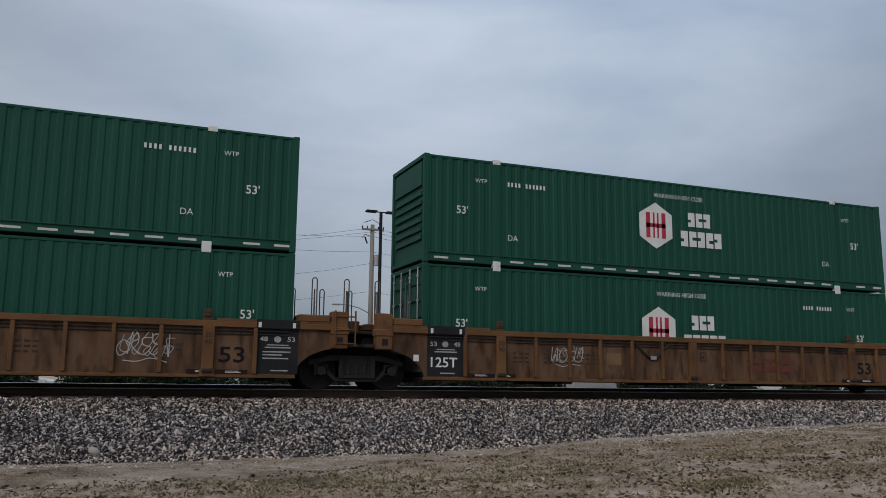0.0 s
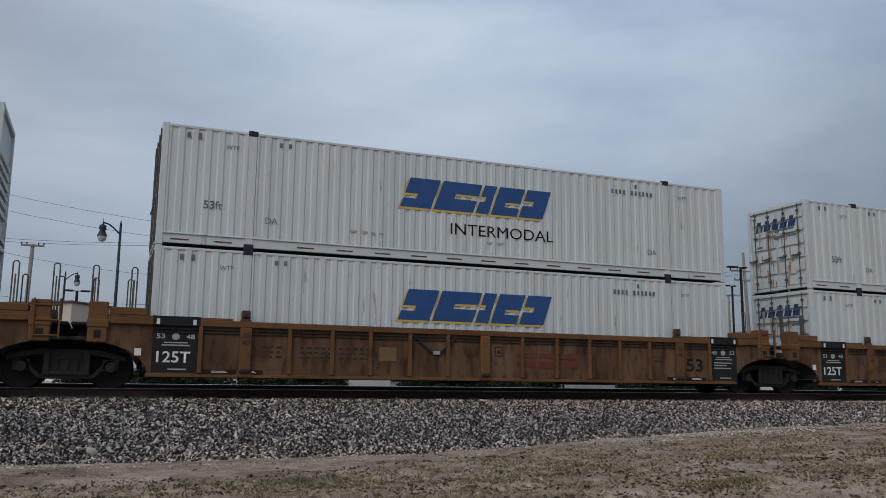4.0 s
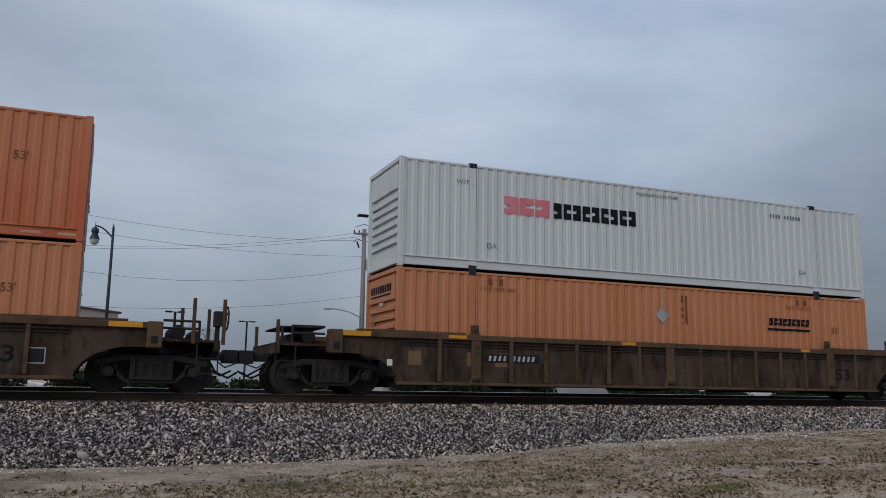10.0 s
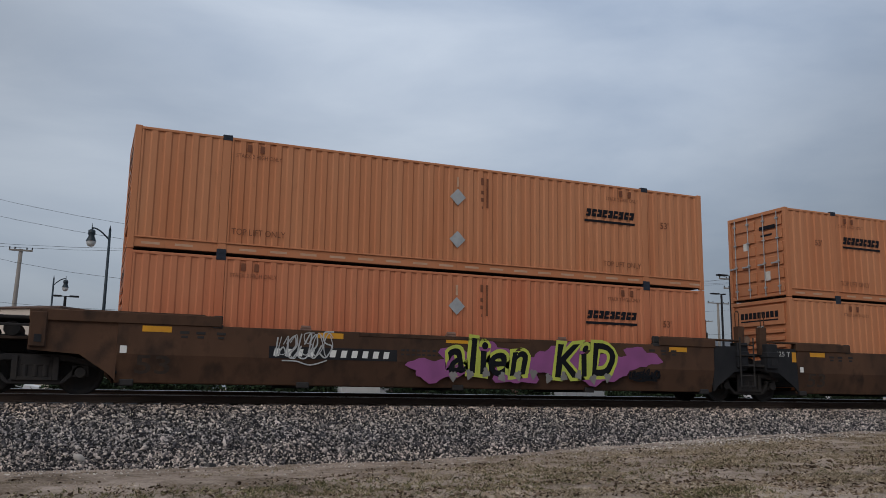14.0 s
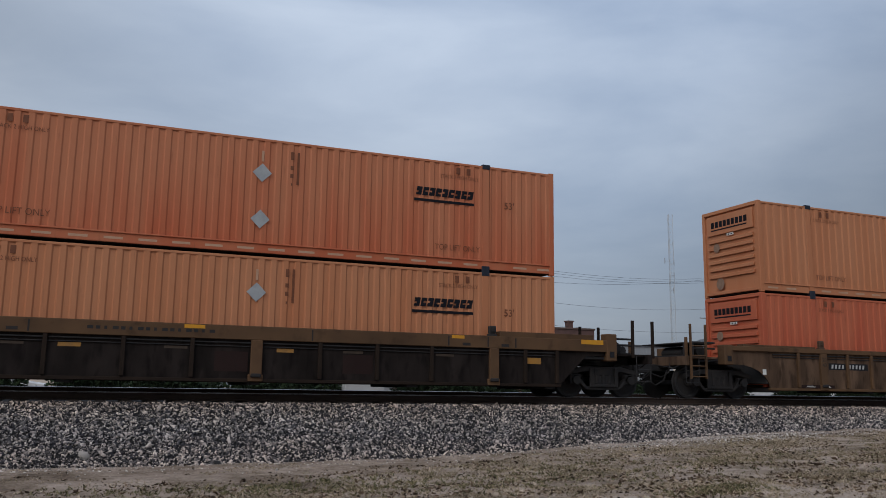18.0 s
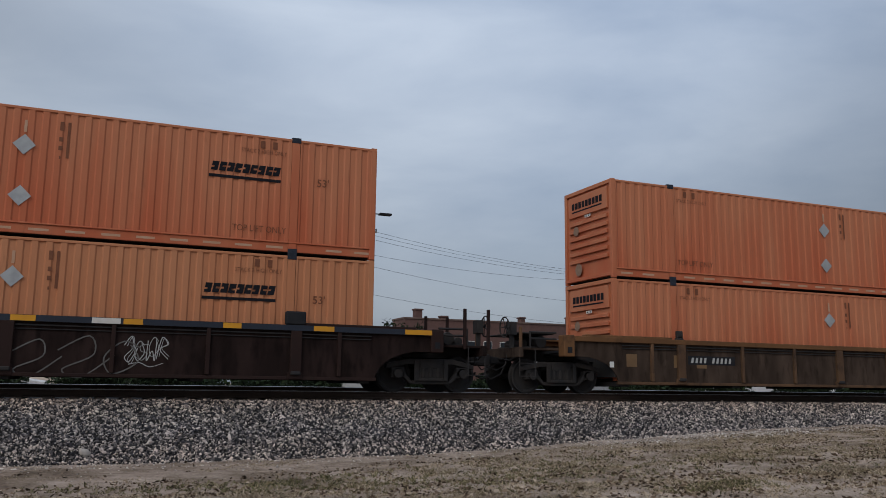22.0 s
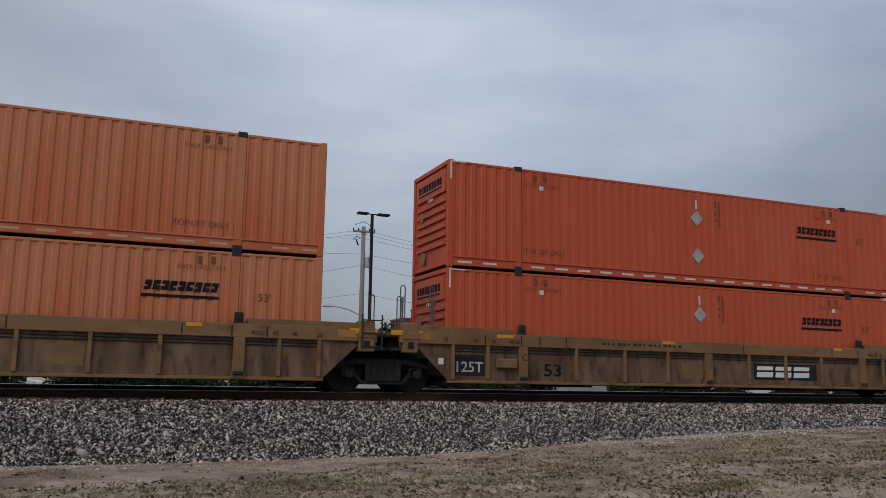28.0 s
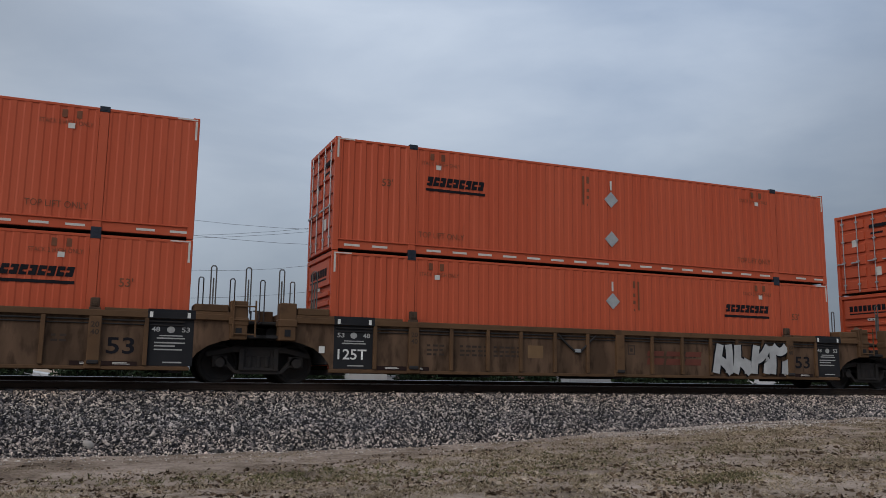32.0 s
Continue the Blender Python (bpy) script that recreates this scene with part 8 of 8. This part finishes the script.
    for x in (1.95, 14.05):
        part("lock_block", Shape().box(x - 0.12, x + 0.36, -1.60, -1.42, 1.54, 1.86).mesh("lock_block", M["black"], bevel=0.03), c[21], "large black container lock")
    tag(c[22], 31, 0.95, 2.1, 0.75, 1.4, "spray_white", 0.035, 12, y=SY)
    tag(c[22], 32, 2.3, 3.4, 0.6, 1.4, "spray_white", 0.035, 13, y=SY)
    tag(c[22], 33, 3.6, 3.95, 0.95, 1.15, "spray_violet", 0.03, 4, y=SY)
    plate_bars(c[22], 9.94, 13.15, 0.93, 1.22, SY, 11, ink="white_mark")
    tag(c[22], 34, 14.9, 15.8, 0.75, 1.5, "spray_white", 0.04, 12, y=SY)
    logo_bars(c[23], 8.75, 10.5, 0.85, 1.3, SY, None, "brown_mark", "faded red block logo")
    tag(c[23], 35, 11.7, 12.5, 0.6, 1.4, "spray_white", 0.03, 6, y=SY)
    tag(c[23], 36, 12.4, 13.3, 0.8, 1.3, "spray_white", 0.035, 12, y=SY - 0.004)
    tag(c[23], 37, 10.9, 11.6, 0.4, 0.65, "spray_white", 0.03, 8, y=-1.49)
    for k in (11, 12, 13, 22, 23, 24):
        s = Shape()
        for i in range(11):
            s.rect(6.5 + i * 0.14, 6.6 + i * 0.14 - 0.03 * (i % 2), 1.14, 1.19, SY).rect(6.5 + i * 0.14, 6.58 + i * 0.14 + 0.02 * (i % 2), 1.04, 1.08, SY)
        for x in (1.25, 1.6, 2.05, 13.9, 14.3, 14.65):
            s.rect(x, x + 0.2, 1.36, 1.42, SY).rect(x + 0.03, x + 0.17, 1.27, 1.32, SY)
        tagged(part("stencil_bar", s.mesh("stencil_bar", M["iron"]), c[k]), kind="stuff")
        s = Shape().rect(8.36, 8.39, 0.98, 1.22, SY).rect(8.58, 8.61, 0.98, 1.22, SY).rect(8.39, 8.58, 0.98, 1.01, SY).rect(8.39, 8.58, 1.19, 1.22, SY)
        part("routing_box", s.mesh("routing_box", M["iron"]), c[k], "thin painted square outline")
    part("lettering", lettering("B", 0.21, "black_mark"), c[22], "black end letter", (9.05, SY, 1.02))
    part("lettering", lettering("C", 0.2, "black_mark"), c[23], "black end letter", (6.84, SY, 1.02))
    part("lettering", lettering("B", 0.17, "black_mark"), c[25], "black end letter", (2.02, -1.604, 0.86))
    part("lettering", lettering("C", 0.17, "black_mark"), c[26], "black end letter", (2.02, -1.604, 0.86))
    for k in (25, 26, 27):
        for figures, x in (("53", -0.2), ("48", 0.62), ("45", 1.15), ("40/20", 1.66), ("40/20", 14.45), ("45", 14.95), ("48", 15.4), ("53", 16.0)):
            part("lettering", lettering(figures, 0.1, "stencil_dark"), c[k], "small dark length figures", (x, -1.5855, 1.29))
    part("lettering", lettering("A", 0.17, "black_mark"), c[27], "black end letter", (2.02, -1.604, 0.86))
    for k in (25, 26, 27):
        for x in (-1.0, 16.5):
            patch(c[k], x, x + 0.45, 1.32, 1.49, "yellow_old", "faded amber patch", -1.5848)
        box = Shape().box(1.3, 2.0 - 0.12, -1.62, -1.50, 0.66, 0.90).mesh("tool_box", M["car_sand"], bevel=0.02)
        part("tool_box", box, c[k], "small tan box on the side")
    plate_bars(c[25], 2.85, 5.6, 0.55, 0.85, -1.505, 11)
    logo_bars(c[26], 9.95, 12.1, 0.58, 0.9, -1.505, "black", "white_mark", "white slanted block logo on black")
    plate_bars(c[27], 2.7, 5.2, 0.52, 0.8, -1.505, 11)
    plate_bars(c[29], 11.3, 12.95, 0.85, 1.05, -1.506, 10)
    tag(c[29], 38, 7.0, 7.8, 0.5, 1.2, "spray_black", 0.05, 9)
    tag(c[29], 39, 8.4, 9.1, 0.5, 1.2, "spray_black", 0.05, 9)
    logo_bars(c[30], 9.05, 11.0, 0.62, 1.0, -1.505, None, "brown_mark", "faded red brown block logo")
    bubble_letters(c[30], 40, 11.3, 14.1, 0.36, 1.3, 4, "spray_white", "spray_black", -1.585, "white throw-up graffiti with dark edge", fat=(0.5, 0.36))
    logo_bars(c[0], 10.1, 12.0, 0.62, 1.0, -1.505, None, "brown_mark", "faded red brown block logo")
    logo_bars(c[4], 9.05, 11.0, 0.62, 1.0, -1.505, None, "brown_mark", "faded red brown block logo")
    # the teal car's white lettering, as bars
    y = -1.556
    for x0, x1, z0, h, n, mat in ((2.84, 4.48, 0.99, 0.22, 9, "white_mark"), (0.95, 2.36, 0.78, 0.13, 12, "grey_light"), (1.35, 2.0, 0.64, 0.07, 11, "scuff"), (8.47, 9.68, 0.68, 0.12, 10, "white_mark"),
                                  (11.45, 14.5, 0.68, 0.2, 18, "white_mark"), (5.3, 6.1, 1.16, 0.04, 14, "scuff"), (5.3, 6.0, 1.10, 0.04, 12, "scuff"), (5.5, 6.4, 0.86, 0.06, 12, "scuff"), (5.5, 6.4, 0.76, 0.06, 13, "scuff")):
        s = code_bar(Shape(), x0, x1, z0, h, y, n, 3 if n == 9 else n // 2)
        tagged(part("lettering_bar", s.mesh("lettering_bar", M[mat]), c[2]), kind="stuff")
    part("lettering", lettering("53", 0.27, "white_mark", 0.5), c[2], "white length figures", (15.1, y, 0.58))
    s = Shape().rect(4.88, 4.91, 1.0, 1.26, y).rect(5.12, 5.15, 1.0, 1.26, y).rect(4.91, 5.12, 1.0, 1.03, y).rect(4.91, 5.12, 1.23, 1.26, y)
    part("routing_box", s.mesh("routing_box", M["white_mark"]), c[2], "thin white square outline")
    for figures, x in (("53", -0.62), ("48", 0.28), ("45", 0.82), ("40", 1.60), ("20", 1.60)):
        part("lettering", lettering(figures, 0.11, "white_mark"), c[2], "small white length figures", (x, -1.59, 1.24 if figures != "20" else 1.10))
    part("emblem", Shape().sheet(blob(1.0, 0.66, 0.84, 0.15, 0.15), y).mesh("emblem", M["galv_dark"]), c[2], "round white emblem")
    s = Shape()
    for i in range(5):
        s.rect(-1.5, -0.85 - 0.1 * (i % 2), 1.28 - i * 0.05, 1.3 - i * 0.05, -1.59).rect(16.5, 17.1, 1.28 - i * 0.05, 1.3 - i * 0.05, -1.59)
    tagged(part("stencil_bar", s.mesh("stencil_bar", M["white_mark"]), c[2]), kind="stuff")
    part("reflector", Shape().rect(-1.7, -1.2, 1.05, 1.3, -1.59).rect(17.2, 17.6, 1.1, 1.3, -1.59).mesh("reflector", M["yellow_mark"]), c[2], "amber reflective patch")


mark_cars()


def motions():
    """The whole train rolls to the right at about 20 metres a second."""
    for ob, x, z in ROLLING:
        walk(ob, [(t, pose(x + s, TRACK, RAIL + z)) for t, s in RUN])


motions()
